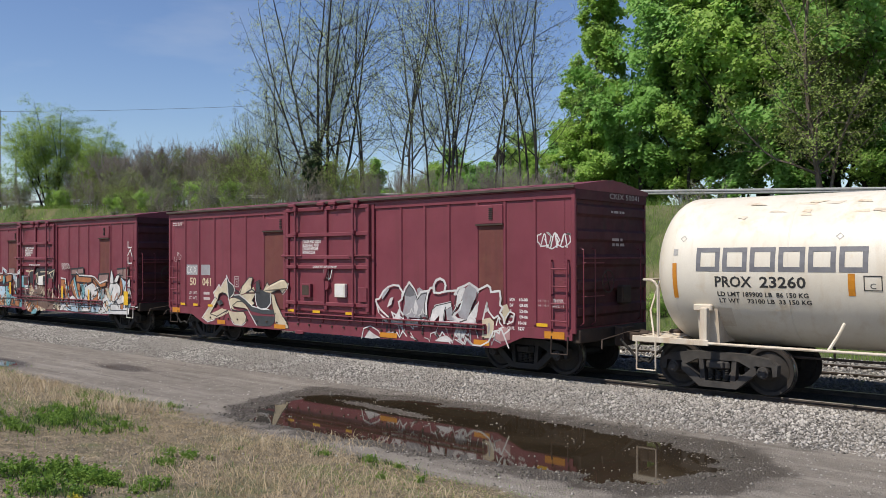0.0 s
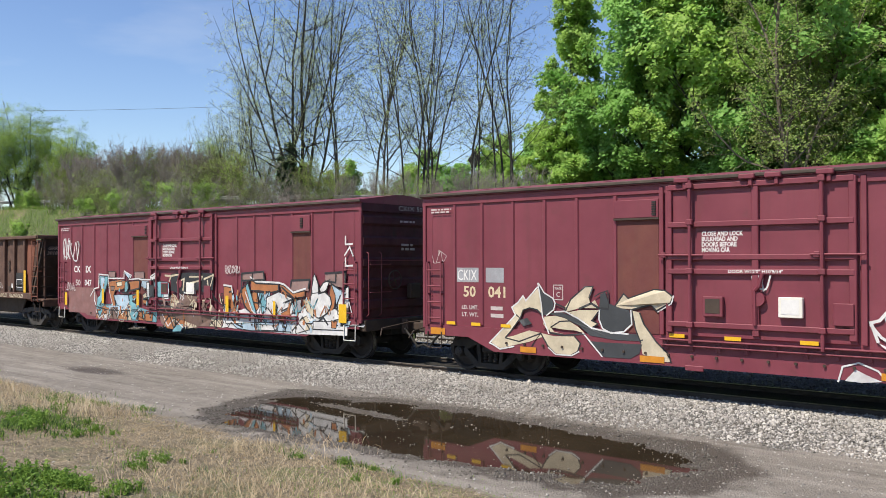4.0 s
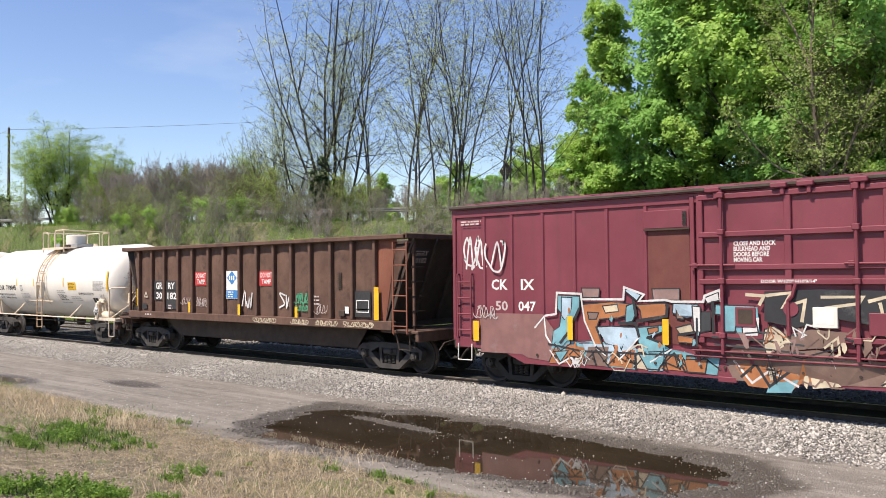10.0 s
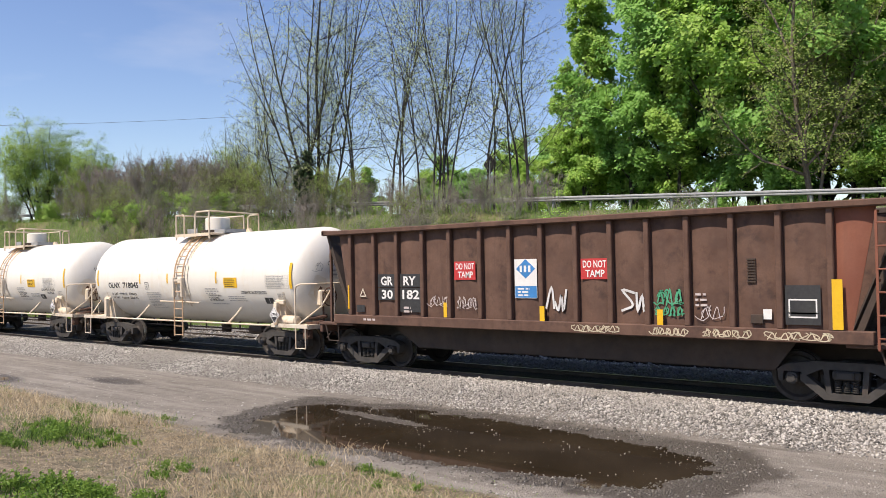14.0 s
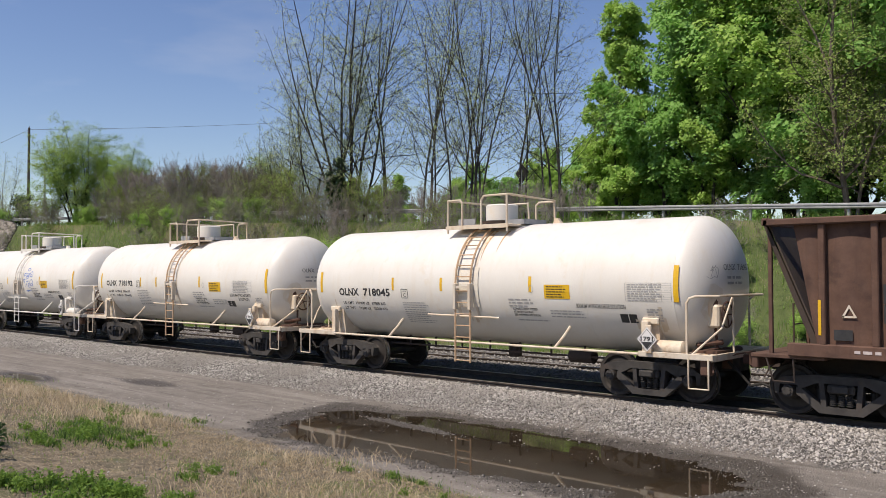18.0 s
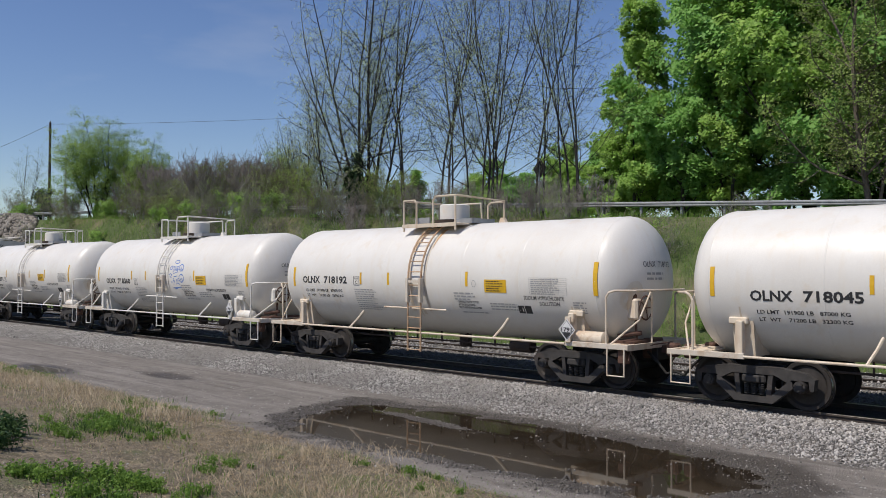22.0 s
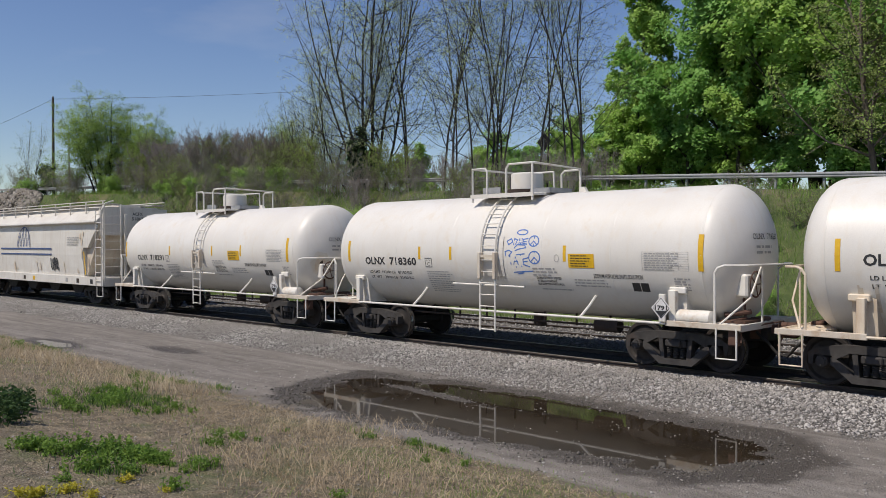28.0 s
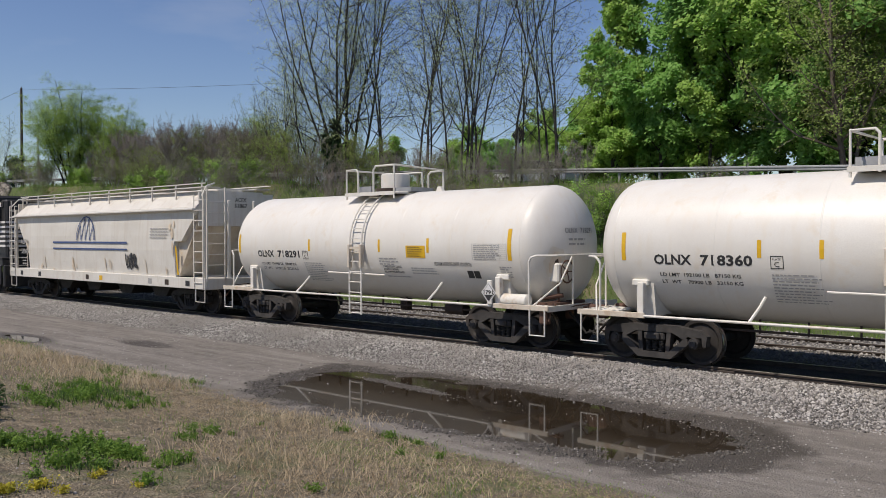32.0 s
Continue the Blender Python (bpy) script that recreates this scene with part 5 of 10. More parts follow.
def side_frame_mesh(s, mat, wb):
    h = wb / 2
    b = Build()
    lo, hi = (s * 0.92, s * 1.10) if s > 0 else (s * 1.10, s * 0.92)
    top = [(-h - 0.24, 0.40), (-h - 0.17, 0.40), (-h - 0.15, 0.57), (-h + 0.15, 0.57), (-h + 0.20, 0.50), (-0.40, 0.63), (0.40, 0.63), (h - 0.20, 0.50), (h - 0.15, 0.57),
           (h + 0.15, 0.57), (h + 0.17, 0.40), (h + 0.24, 0.40), (h + 0.26, 0.60), (h + 0.10, 0.70), (0.50, 0.77), (-0.50, 0.77), (-h - 0.10, 0.70), (-h - 0.26, 0.60)]
    b.prism(top, "xz", lo, hi)
    for k in (-1, 1):
        q = [(k * (h - 0.14), 0.54), (k * (h - 0.13), 0.42), (k * 0.36, 0.11), (k * 0.27, 0.18), (k * 0.37, 0.29), (k * (h - 0.24), 0.51)]
        b.prism(q if k < 0 else q[::-1], "xz", lo, hi)
        c = [(k * 0.24, 0.22), (k * 0.33, 0.22), (k * 0.37, 0.66), (k * 0.28, 0.66)]
        b.prism(c if k > 0 else c[::-1], "xz", lo + 0.01, hi - 0.01)
    b.prism([(-0.36, 0.11), (0.36, 0.11), (0.33, 0.23), (-0.33, 0.23)], "xz", lo, hi)
    return b.mesh("side_frame", mat)


def spring_mesh(mat):
    b = Build()
    prof = []
    for k in range(6):
        z = 0.25 + 0.035 * k
        prof += [(z, 0.05), (z + 0.009, 0.062), (z + 0.018, 0.062), (z + 0.027, 0.05)]
    b.lathe(prof, (0, 0, 0), (0, 0, 1), 10)
    return b.mesh("spring", mat, True)


SPRING = spring_mesh(TRUCKDARK)


def bearing_mesh():
    b = Build().cyl((0, -0.93, 0.46), (0, -1.15, 0.46), 0.115, 14, r2=0.105).cyl((0, -1.15, 0.46), (0, -1.175, 0.46), 0.07, 12)
    for k in range(3):
        a = 2.094 * k + 0.5
        b.cyl((0.06 * math.cos(a), -1.15, 0.46 + 0.06 * math.sin(a)), (0.06 * math.cos(a), -1.185, 0.46 + 0.06 * math.sin(a)), 0.016, 6)
    return b.mesh("bearing", TRUCKGREY)


BEARING = bearing_mesh()
FRAMES = {}


def truck(parent, x, mat, wb=1.72):
    key = (mat.name, wb)
    if key not in FRAMES:
        FRAMES[key] = [side_frame_mesh(s, mat, wb) for s in (-1, 1)]
    b = Build()
    b.box(-0.23, 0.23, -1.10, 1.10, 0.46, 0.62, c=0.03)
    b.box(-0.30, 0.30, -0.35, 0.35, 0.55, 0.74, c=0.03)
    for s in (-1, 1):
        b.box(-0.14, 0.14, s * 1.12 - 0.05, s * 1.12 + 0.05, 0.48, 0.61, c=0.02)
        for k in (-1, 1):
            b.box(k * 0.45 - 0.05, k * 0.45 + 0.05, s * 0.74 - 0.09, s * 0.74 + 0.09, 0.30, 0.52, c=0.02)
    b.cyl((-0.45, -0.8, 0.42), (-0.45, 0.8, 0.42), 0.05, 8).cyl((0.45, -0.8, 0.42), (0.45, 0.8, 0.42), 0.05, 8)
    t = part("truck", b, mat, parent, "four-wheeled freight truck with cast side frames", at=pose(x, 0, 0))
    for me in FRAMES[key]:
        part("side_frame", me, None, t)
    for s in (-1, 1):
        for k in (-0.14, 0.0, 0.14):
            part("spring", SPRING, None, t, at=pose(k, s * 1.04, 0))
    for k in (-1, 1):
        w = part("wheelset", WHEELSET, None, t, at=pose(k * wb / 2, 0, 0.46))
        WHEELS.append((w, k * wb / 2))
        for s in (-1, 1):
            part("bearing", BEARING, None, t, at=pose(k * wb / 2, 0, 0, 0, 0, 0 if s < 0 else 180))
    return t


def coupler(parent, x, s, mat, z=0.86):
    """A knuckle coupler at an end of a car; s: the way out."""
    b = Build()
    xs = sorted((x - s * 0.5, x + s * 0.12))
    b.box(xs[0], xs[1], -0.08, 0.08, z - 0.09, z + 0.09, c=0.02)
    xs = sorted((x + s * 0.08, x + s * 0.34))
    b.box(xs[0], xs[1], -0.17, 0.04, z - 0.15, z + 0.15, c=0.05)
    b.box(xs[0], xs[1] - 0.03, 0.03, 0.17, z - 0.13, z + 0.13, c=0.05)
    xs = sorted((x - s * 0.42, x - s * 0.20))
    b.box(xs[0], xs[1], -0.28, 0.28, z - 0.20, z + 0.22, c=0.03)
    c = part("coupler", b, mat, parent, "rusty knuckle coupler")
    h = Build().tube([(x - s * 0.25, -0.32, z - 0.05), (x, -0.36, z - 0.25), (x + s * 0.2, -0.34, z - 0.48), (x + s * 0.42, -0.32, z - 0.42)], 0.03, 7)
    part("air_hose", h, TRUCKDARK, c)
    h = Build().tube([(x + s * 0.16, 0, z + 0.16), (x - s * 0.05, -0.4, z + 0.12), (x - s * 0.12, -1.30, z + 0.02), (x - s * 0.06, -1.42, z - 0.16)], 0.016, 5)
    part("uncoupling_lever", h, mat, c)
    return c


def ladder(parent, x0, x1, y, z0, z1, rungs, mat, name="ladder", r=0.016, proud=0.07, stile=0.022, extra=0.0):
    b = Build()
    for x in (x0, x1):
        b.box(x - stile, x + stile, y - 0.012, y + 0.012, z0 - extra, z1 + extra, c=0.004)
        for z in (z0, (z0 + z1) / 2, z1):
            b.box(x - 0.015, x + 0.015, min(y, y + proud), max(y, y + proud), z - 0.02, z + 0.02)
    lad = part(name, b, mat, parent)
    rm = Build().cyl((x0, y, 0), (x1, y, 0), r, 6).mesh("rung", mat)
    for k in range(rungs):
        part("rung", rm, None, lad, at=pose(0, 0, z0 + (z1 - z0) * (k + 0.5) / rungs))
    return lad


CARS = []


def rail_car(name, label, category, x, group=""):
    c = thing(name, label, category, pose(x, TRACK, RAIL), group)
    CARS.append((c, x))
    return c


# ---- boxcar ----
def boxcar(x, second):
    what = ("maroon steel boxcar with teal and orange graffiti along its side" if second
            else "maroon steel boxcar with cream and silver graffiti along its side")
    car = rail_car("boxcar", what, "boxcar", x, "freight cars of the train")
    HL, W = 7.62, 1.50
    b = Build()
    b.box(-HL, HL, -W, W, 1.04, 3.98)
    part("body", b, MAROON, car)
    # corrugated ends, their shade put into the paint along with grime
    for s in (-1, 1):
        z, step, poly = 1.10, 0.53, []
        while z < 3.4:
            for dz, d in ((0.0, 0.012), (0.20, 0.012), (0.26, 0.085), (0.42, 0.085), (0.48, 0.012)):
                poly.append((s * (HL + d), z + dz))
            z += step
        poly += [(s * (HL + 0.012), 3.97), (s * (HL - 0.02), 3.97), (s * (HL - 0.02), 1.06)]
        poly = poly if s > 0 else poly[::-1]
        e = part("end_panel", Build().prism(poly, "xz", -W + 0.03, W - 0.03), MAROON_SHADE_GRIME, car, "grimy corrugated steel end, darkened for shade")
        part("end_cap", Build().prism([(-W - 0.02, 3.78), (W + 0.02, 3.78), (W + 0.02, 4.02), (0, 4.26), (-W - 0.02, 4.02)], "yz", s * (HL + 0.03) - 0.05, s * (HL + 0.03) + 0.05), MAROON_SHADE_GRIME, e)
        for y in (-W - 0.005, W + 0.005):
            part("corner_post", Build().box(s * (HL + 0.01) - 0.05, s * (HL + 0.01) + 0.05, y - 0.035, y + 0.035, 0.98, 4.0, c=0.015), MAROON, car)
        # end platform, brake gear and sill
        part("end_sill", Build().box(s * (HL + 0.02) - 0.09, s * (HL + 0.02) + 0.09, -1.45, 1.45, 0.78, 1.06, c=0.02), RUST_DARK, car)
        coupler(car, s * 8.28, s, RUST_DARK)
        for z in (1.75, 2.45):
            part("grab_iron", Build().tube([(s * (HL + 0.06), -1.32, z), (s * (HL + 0.16), -1.28, z), (s * (HL + 0.16), -0.55, z), (s * (HL + 0.06), -0.5, z)], 0.013, 5), MAROON, car)
        for y in (-1.36, -0.9, 1.1):
            part("grab_iron", Build().tube([(s * (HL + 0.06), y, 1.15), (s * (HL + 0.15), y, 1.2), (s * (HL + 0.15), y, 2.72), (s * (HL + 0.06), y, 2.76)], 0.014, 5), MAROON, car)
        part("grab_iron", Build().cyl((s * (HL + 0.16), -1.36, 2.55), (s * (HL + 0.16), 1.1, 2.55), 0.013, 5), MAROON, car)
        if s > 0:
            bw = Build().lathe([(-0.015, 0.24), (0.0, 0.26), (0.015, 0.24), (0.0, 0.22), (-0.015, 0.24)], (HL + 0.2, -0.45, 2.05), (1, 0, 0), 20)
            for k in range(4):
                a = k * math.pi / 2 + 0.4
                bw.cyl((HL + 0.2, -0.45, 2.05), (HL + 0.2, -0.45 + 0.23 * math.cos(a), 2.05 + 0.23 * math.sin(a)), 0.012, 5)
            part("brake_wheel", bw, RUST_DARK, car)
            part("brake_box", Build().box(HL + 0.05, HL + 0.22, 0.15, 0.55, 1.55, 1.95, c=0.03), RUST_DARK, car)
            w = EndFace(HL + 0.10)
            write_on(car, w, "CKIX", -0.20, 3.84, 0.12, FADEDWHITE, 0.62)
            write_on(car, w, "50047" if second else "50041", 0.52, 3.84, 0.12, FADEDWHITE, 0.6)
            small_print(car, EndFace(HL + 0.10), -0.15, 3.58, 1, 0.05, 0.09, 0.75, FADEDWHITE, 7)
            small_print(car, EndFace(HL + 0.10), -0.10, 2.98, 2, 0.06, 0.11, 0.6, FADEDWHITE, 8)
    # roof
    roof = part("roof", Build().prism([(-W - 0.09, 3.985), (W + 0.09, 3.985), (W + 0.09, 4.06), (0.3, 4.24), (-0.3, 4.24), (-W - 0.09, 4.06)], "yz", -HL - 0.09, HL + 0.09), MAROON, car)
    rib = Build().prism([(-W + 0.3, 4.10), (0, 4.245), (W - 0.3, 4.10), (W - 0.3, 4.125), (0, 4.268), (-W + 0.3, 4.125)], "yz", -0.04, 0.04).mesh("roof_rib", MAROON)
    for k in range(15):
        part("roof_rib", rib, None, roof, at=pose(-7.3 + k * 1.043, 0, 0))
    part("roof_edge", Build().box(-HL - 0.09, HL + 0.09, -W - 0.125, -W - 0.085, 4.0, 4.066, c=0.012), RAILSIDE, roof)
    # side posts
    for ys in (-1, 1):
        post = Build().prism([(-0.05, 0.0), (0.05, 0.0), (0.028, 0.032), (-0.028, 0.032)] if ys > 0 else [(0.05, 0.0), (-0.05, 0.0), (-0.028, -0.032), (0.028, -0.032)], "xy", 1.12, 3.80).mesh("side_post", MAROON)
        for px in (-6.75, -5.98, -5.16, -4.36, -3.59, -2.73, 2.70, 3.48, 4.24, 5.08, 5.86, 6.66):
            part("side_post", post, None, car, at=pose(px, ys * W, 0))
    Y = -W
    side = Flat(Y)
    out = Flat(Y - 0.05)
    # rivets at the corners
    riv = Build()
    for px in (-7.42, 7.40):
        for k in range(36):
            riv.box(px - 0.011, px + 0.011, Y - 0.012, Y, 1.2 + k * 0.075, 1.222 + k * 0.075)
    tagged(part("rivets", riv, MAROON, car), kind="stuff")
    # roof-line plate and side sill
    part("top_chord", Build().box(-HL, HL, Y - 0.035, Y, 3.80, 3.985, c=0.01), MAROON, car)
    for ys in (-1, 1):
        sill = [(-7.6, 1.07), (-7.6, 0.84), (-6.35, 0.84), (-5.65, 0.56), (5.65, 0.56), (6.35, 0.84), (7.6, 0.84), (7.6, 1.07)]
        lo, hi = (ys * W - 0.04, ys * W) if ys < 0 else (ys * W, ys * W + 0.04)
        part("side_sill", Build().prism(sill, "xz", lo, hi), MAROON, car)
    part("floor_frame", Build().box(-7.5, 7.5, -1.3, 1.3, 0.86, 1.04).box(-7.6, 7.6, -0.35, 0.35, 0.62, 0.9), TRUCKDARK, car)
    # raised filler panels with their patches of rust
    for x0, x1, zb, zt in ((-2.68, -1.82, 3.35, 3.70), (5.13, 5.81, 3.32, 3.74)):
        part("rusty_panel", Build().box(x0, x1, Y - 0.012, Y, 1.14, zb), RUSTPANEL, car, "rust-stained side sheet")
        part("load_panel", Build().box(x0 - 0.05, x1 + 0.02, Y - 0.065, Y, zb, zt, c=0.01).box(x0 - 0.06, x1 + 0.03, Y - 0.075, Y, zb - 0.035, zb, 1), [MAROON, RUST_DARK], car)
    v = Build()
    for k in range(6):
        v.box(5.46, 5.56, Y - 0.085, Y - 0.065, 3.42 + 0.045 * k, 3.45 + 0.045 * k)
        v.box(-1.93, -1.85, Y - 0.085, Y - 0.065, 3.40 + 0.045 * k, 3.43 + 0.045 * k)
    part("vent", v, TRUCKDARK, car)
    # plug door with frame, bars and locking rods
    door = part("plug_door", Build().box(-1.63, 1.66, Y - 0.05, Y, 1.14, 3.93, c=0.012), MAROON, car, "sliding plug door with locking bars")
    fr = Build()
    for z in (3.88, 3.19, 2.59, 2.33, 1.36):
        fr.box(-1.60, 1.63, Y - 0.12, Y - 0.05, z - 0.05, z + 0.05, c=0.012)
    for px in (-1.58, 0.02, 1.60):
        fr.box(px - 0.06, px + 0.06, Y - 0.11, Y - 0.05, 1.2, 3.92, c=0.012)
    part("door_frame", fr, MAROON, door)
    for px in (-1.15, 1.14):
        rod = Build().cyl((px, Y - 0.155, 1.02), (px, Y - 0.155, 4.0), 0.034, 8)
        for z in (1.36, 2.34, 3.23, 3.9):
            rod.box(px - 0.06, px + 0.06, Y - 0.20, Y - 0.10, z - 0.05, z + 0.05, c=0.01)
        part("locking_rod", rod, MAROON, door)
    for px in (-1.3, -0.1, 0.35, 1.2):
        part("door_roller", Build().box(px - 0.14, px + 0.14, Y - 0.19, Y - 0.03, 3.96, 4.05, c=0.015).box(px + 0.02, px + 0.09, Y - 0.16, Y - 0.06, 3.84, 3.97, c=0.01), MAROON, door)
    lv = Build().tube([(0.02, Y - 0.13, 1.4), (0.02, Y - 0.14, 2.0), (0.10, Y - 0.16, 2.08), (0.16, Y - 0.15, 2.3)], 0.035, 7)
    lv.cyl((0.06, Y - 0.05, 1.86), (0.06, Y - 0.14, 1.86), 0.13, 14)
    part("door_lever", lv, MAROON, door, "curved door locking lever")
    for px in (-1.42, 1.30):
        hb = Build().cyl((px - 0.35, Y - 0.14, 2.63), (px + 0.5, Y - 0.14, 2.63), 0.02, 6)
        part("hasp", hb.box(px - 0.3, px - 0.2, Y - 0.15, Y - 0.05, 2.58, 2.68, c=0.01), MAROON, door)
    for px in (-1.75, 1.76):
        part("door_seal", Build().box(px - 0.045, px + 0.045, Y - 0.06, Y, 1.14, 3.93, c=0.01), MAROON, car)
    tk = Build().box(-1.75, 5.35, Y - 0.16, Y - 0.02, 1.055, 1.08, c=0.006).box(-1.75, 5.35, Y - 0.13, Y - 0.02, 0.95, 0.975, c=0.006)
    for k in range(15):
        tk.box(-1.7 + k * 0.5, -1.62 + k * 0.5, Y - 0.068, Y - 0.02, 0.86, 1.05, c=0.01)
    part("door_track", tk, MAROON, car)
    bolts = Build()
    for k in range(24):
        bolts.cyl((-5.3 + k * 0.46, Y - 0.075, 0.77), (-5.3 + k * 0.46, Y - 0.04, 0.77), 0.028, 6)
    tagged(part("sill_bolts", bolts, RUST_DARK, car), kind="stuff")
    part("jack_pad", Build().box(-1.30, -0.95, Y - 0.05, Y - 0.0, 0.50, 0.60, c=0.01), MAROON, car)
    # ladders and sill steps
    for s in (-1, 1):
        a, c = sorted((s * 7.10, s * 7.50))
        ladder(car, a, c, Y - 0.085, 1.05, 2.50, 4, MAROON, proud=0.085, stile=0.020, r=0.017)
        st = Build().tube([(a, Y - 0.06, 0.92), (a, Y - 0.07, 0.55), (c, Y - 0.07, 0.55), (c, Y - 0.06, 0.92)], 0.016, 5)
        part("sill_step", st, WHITEMETAL if second else RUST_DARK, car)
        truck(car, s * 6.08, TRUCKDARK)
    # under-floor gear
    part("brake_cylinder", Build().cyl((-2.5, -0.7, 0.72), (-1.7, -0.7, 0.72), 0.17, 12).box(0.6, 1.5, -0.9, -0.4, 0.55, 0.85, c=0.03), TRUCKDARK, car)
    part("brake_rod", Build().cyl((-5.2, -0.5, 0.6), (5.2, -0.5, 0.6), 0.02, 6), TRUCKDARK, car)
    # reflectors and stencils
    if not second:
        for x0, x1 in ((-7.42, -7.0), (6.92, 7.42)):
            part("reflector", patch_on(Build(), out, x0, x1, 0.86, 1.01), ORANGE, car, "orange reflector plate")
        for x0, x1 in ((-6.95, -6.7), (-6.25, -6.0), (-5.45, -5.2), (-1.6, -1.3), (-0.55, -0.25), (0.75, 1.05), (6.72, 7.0)):
            part("reflector", patch_on(Build(), out, x0, x1, 1.10, 1.17), YELLOW, car, "small yellow reflector")
        for x0, x1 in ((-4.95, -4.55), (-2.2, -1.7), (2.0, 2.6), (5.0, 5.45)):
            part("reflector", patch_on(Build(), out, x0, x1, 0.60, 0.72), ORANGE, car, "orange reflector plate")
        pt = Build()
        patch_on(pt, side, -6.69, -6.08, 2.06, 2.38)
        patch_on(pt, side, -5.88, -5.40, 2.06, 2.38)
        part("repaint_patch", pt, P_SILVER, car, "grey repainted patch")
        write_on(car, Flat(Y - 0.008), "CKIX", -6.66, 2.10, 0.24, WHITE, 0.54)
        write_on(car, side, "50", -6.50, 1.74, 0.23, STENCIL, 0.34, 0.008)
        write_on(car, side, "041", -5.82, 1.74, 0.23, STENCIL, 0.46, 0.008)
        write_on(car, side, "LD. LMT.", -6.55, 1.46, 0.085, FADEDWHITE, 0.46, 0.004)
        write_on(car, side, "LT. WT.", -6.55, 1.30, 0.085, FADEDWHITE, 0.46, 0.004)
        mark = Build()
        q = [(-4.15, 1.73), (-3.93, 1.73), (-3.93, 2.03), (-4.15, 2.03)]
        stroke(mark, side, q + q[:1], 0.018, 0.006)
        part("plate_mark", mark, FADEDWHITE, car)
        write_on(car, side, "C", -4.085, 1.79, 0.10, FADEDWHITE, 0.09, 0.004)
        write_on(car, side, "PLATE", -4.12, 1.94, 0.05, FADEDWHITE, 0.16, 0.002)
        small_print(car, side, -5.75, 1.54, 2, 0.08, 0.16, 0.4, FADEDWHITE, 5)
        write_on(car, side, "THINK", 7.16, 1.62, 0.08, WHITE, 0.26, off=0.08)
        write_on(car, side, "SAFETY", 7.14, 1.52, 0.08, WHITE, 0.30, off=0.08)
        for i, (s, v) in enumerate((("EXW", "10-08"), ("EW", "08-05"), ("IL", "52-06"), ("IW", "09-06"), ("IH", "10-08"), ("CU FT.", "5237"))):
            write_on(car, side if i < 4 else out, s, 5.98 if i < 5 else 5.95, 1.62 - 0.125 * i, 0.065, WHITE, (0.15, 0.10, 0.07, 0.09, 0.08, 0.2)[i], 0.003)
            write_on(car, side if i < 4 else out, v, 6.24, 1.62 - 0.125 * i, 0.065, WHITE, 0.22 if i < 5 else 0.17, 0.003)
        write_on(car, side, "H 12-1", 6.74, 1.62, 0.05, FADEDWHITE, 0.25)
        write_on(car, side, "H 14-1", 6.74, 1.52, 0.05, FADEDWHITE, 0.25)
        boxcar_art_first(car, Y)
        tag_scrawl(car, side, 6.75, 2.75, 0.75, 0.35, 4, P_WHITE, "white spray-painted tag", 3, 0.028)
        tag_scrawl(car, side, -7.35, 2.45, 0.3, 0.35, 9, FADEDWHITE, "faint chalk tag", 1, 0.012)
        tag_scrawl(car, Flat(Y - 0.1), -0.05, 2.0, 0.25, 0.35, 2, P_WHITE, "white spray mark", 1, 0.03)
    else:
        for px, z0, z1, w in ((-7.02, 1.0, 1.45, 0.16), (-4.50, 1.13, 1.62, 0.13), (-2.36, 1.13, 1.62, 0.13), (2.30, 1.03, 1.55, 0.14), (4.40, 1.03, 1.45, 0.10), (6.95, 0.98, 1.45, 0.28)):
            part("reflector", patch_on(Build(), Flat(Y - 0.10), px, px + w, z0, z1), YELLOW, car, "yellow upright reflector")
        write_on(car, side, "CK", -6.56, 2.16, 0.22, WHITE, 0.45, 0.008)
        write_on(car, side, "IX", -5.75, 2.16, 0.22, WHITE, 0.36, 0.008)
        write_on(car, side, "50", -6.45, 1.70, 0.20, FADEDWHITE, 0.34, 0.006)
        write_on(car, side, "047", -5.82, 1.70, 0.20, WHITE, 0.46, 0.006)
        write_on(car, side, "LD LMT", -6.45, 1.40, 0.07, FADEDWHITE, 0.42)
        write_on(car, side, "LT WT", -6.45, 1.25, 0.07, FADEDWHITE, 0.42)
        boxcar_art_second(car, Y)
        rnd = random.Random(8)
        g = Art(car, Sprayed(Y - 0.001), "pale blue, white and brown spray paint along the sill")
        px = -5.0
        while px < 7.3:
            w_ = rnd.uniform(0.25, 0.7)
            lo_ = 0.60 if abs(px) < 5.3 else 0.86
            m_ = rnd.choice((P_TEAL, P_CREAM, P_BROWNGREY, P_ORANGE) if px < 1.6 else (P_LBLUE, P_WHITE, P_WHITE, P_PINK))
            if abs(px - 0.3) > 1.6 or rnd.random() < 0.5:
                g.fill(m_, (px, lo_ + rnd.uniform(0, .08), px + w_ * 0.9, lo_ + rnd.uniform(0, .06), px + w_, rnd.uniform(.9, 1.04), px + w_ * 0.2, rnd.uniform(.88, 1.05)))
                g.line(P_BLACK, 0.03, (px, lo_ + 0.05, px + w_ * 0.5, rnd.uniform(.85, 1.0), px + w_, lo_ + rnd.uniform(0, .2)))
            px += w_ * 0.95
        tag_scrawl(car, side, -7.35, 2.6, 0.6, 0.75, 14, P_WHITE, "white spray-painted tag", 2, 0.045)
        tag_scrawl(car, out, -6.62, 2.55, 0.45, 0.75, 16, P_WHITE, "white spray-painted tag", 1, 0.045)
        tag_scrawl(car, out, 2.22, 2.18, 0.62, 0.24, 21, FADEDWHITE, "faint pale spray-painted tag", 4, 0.022)
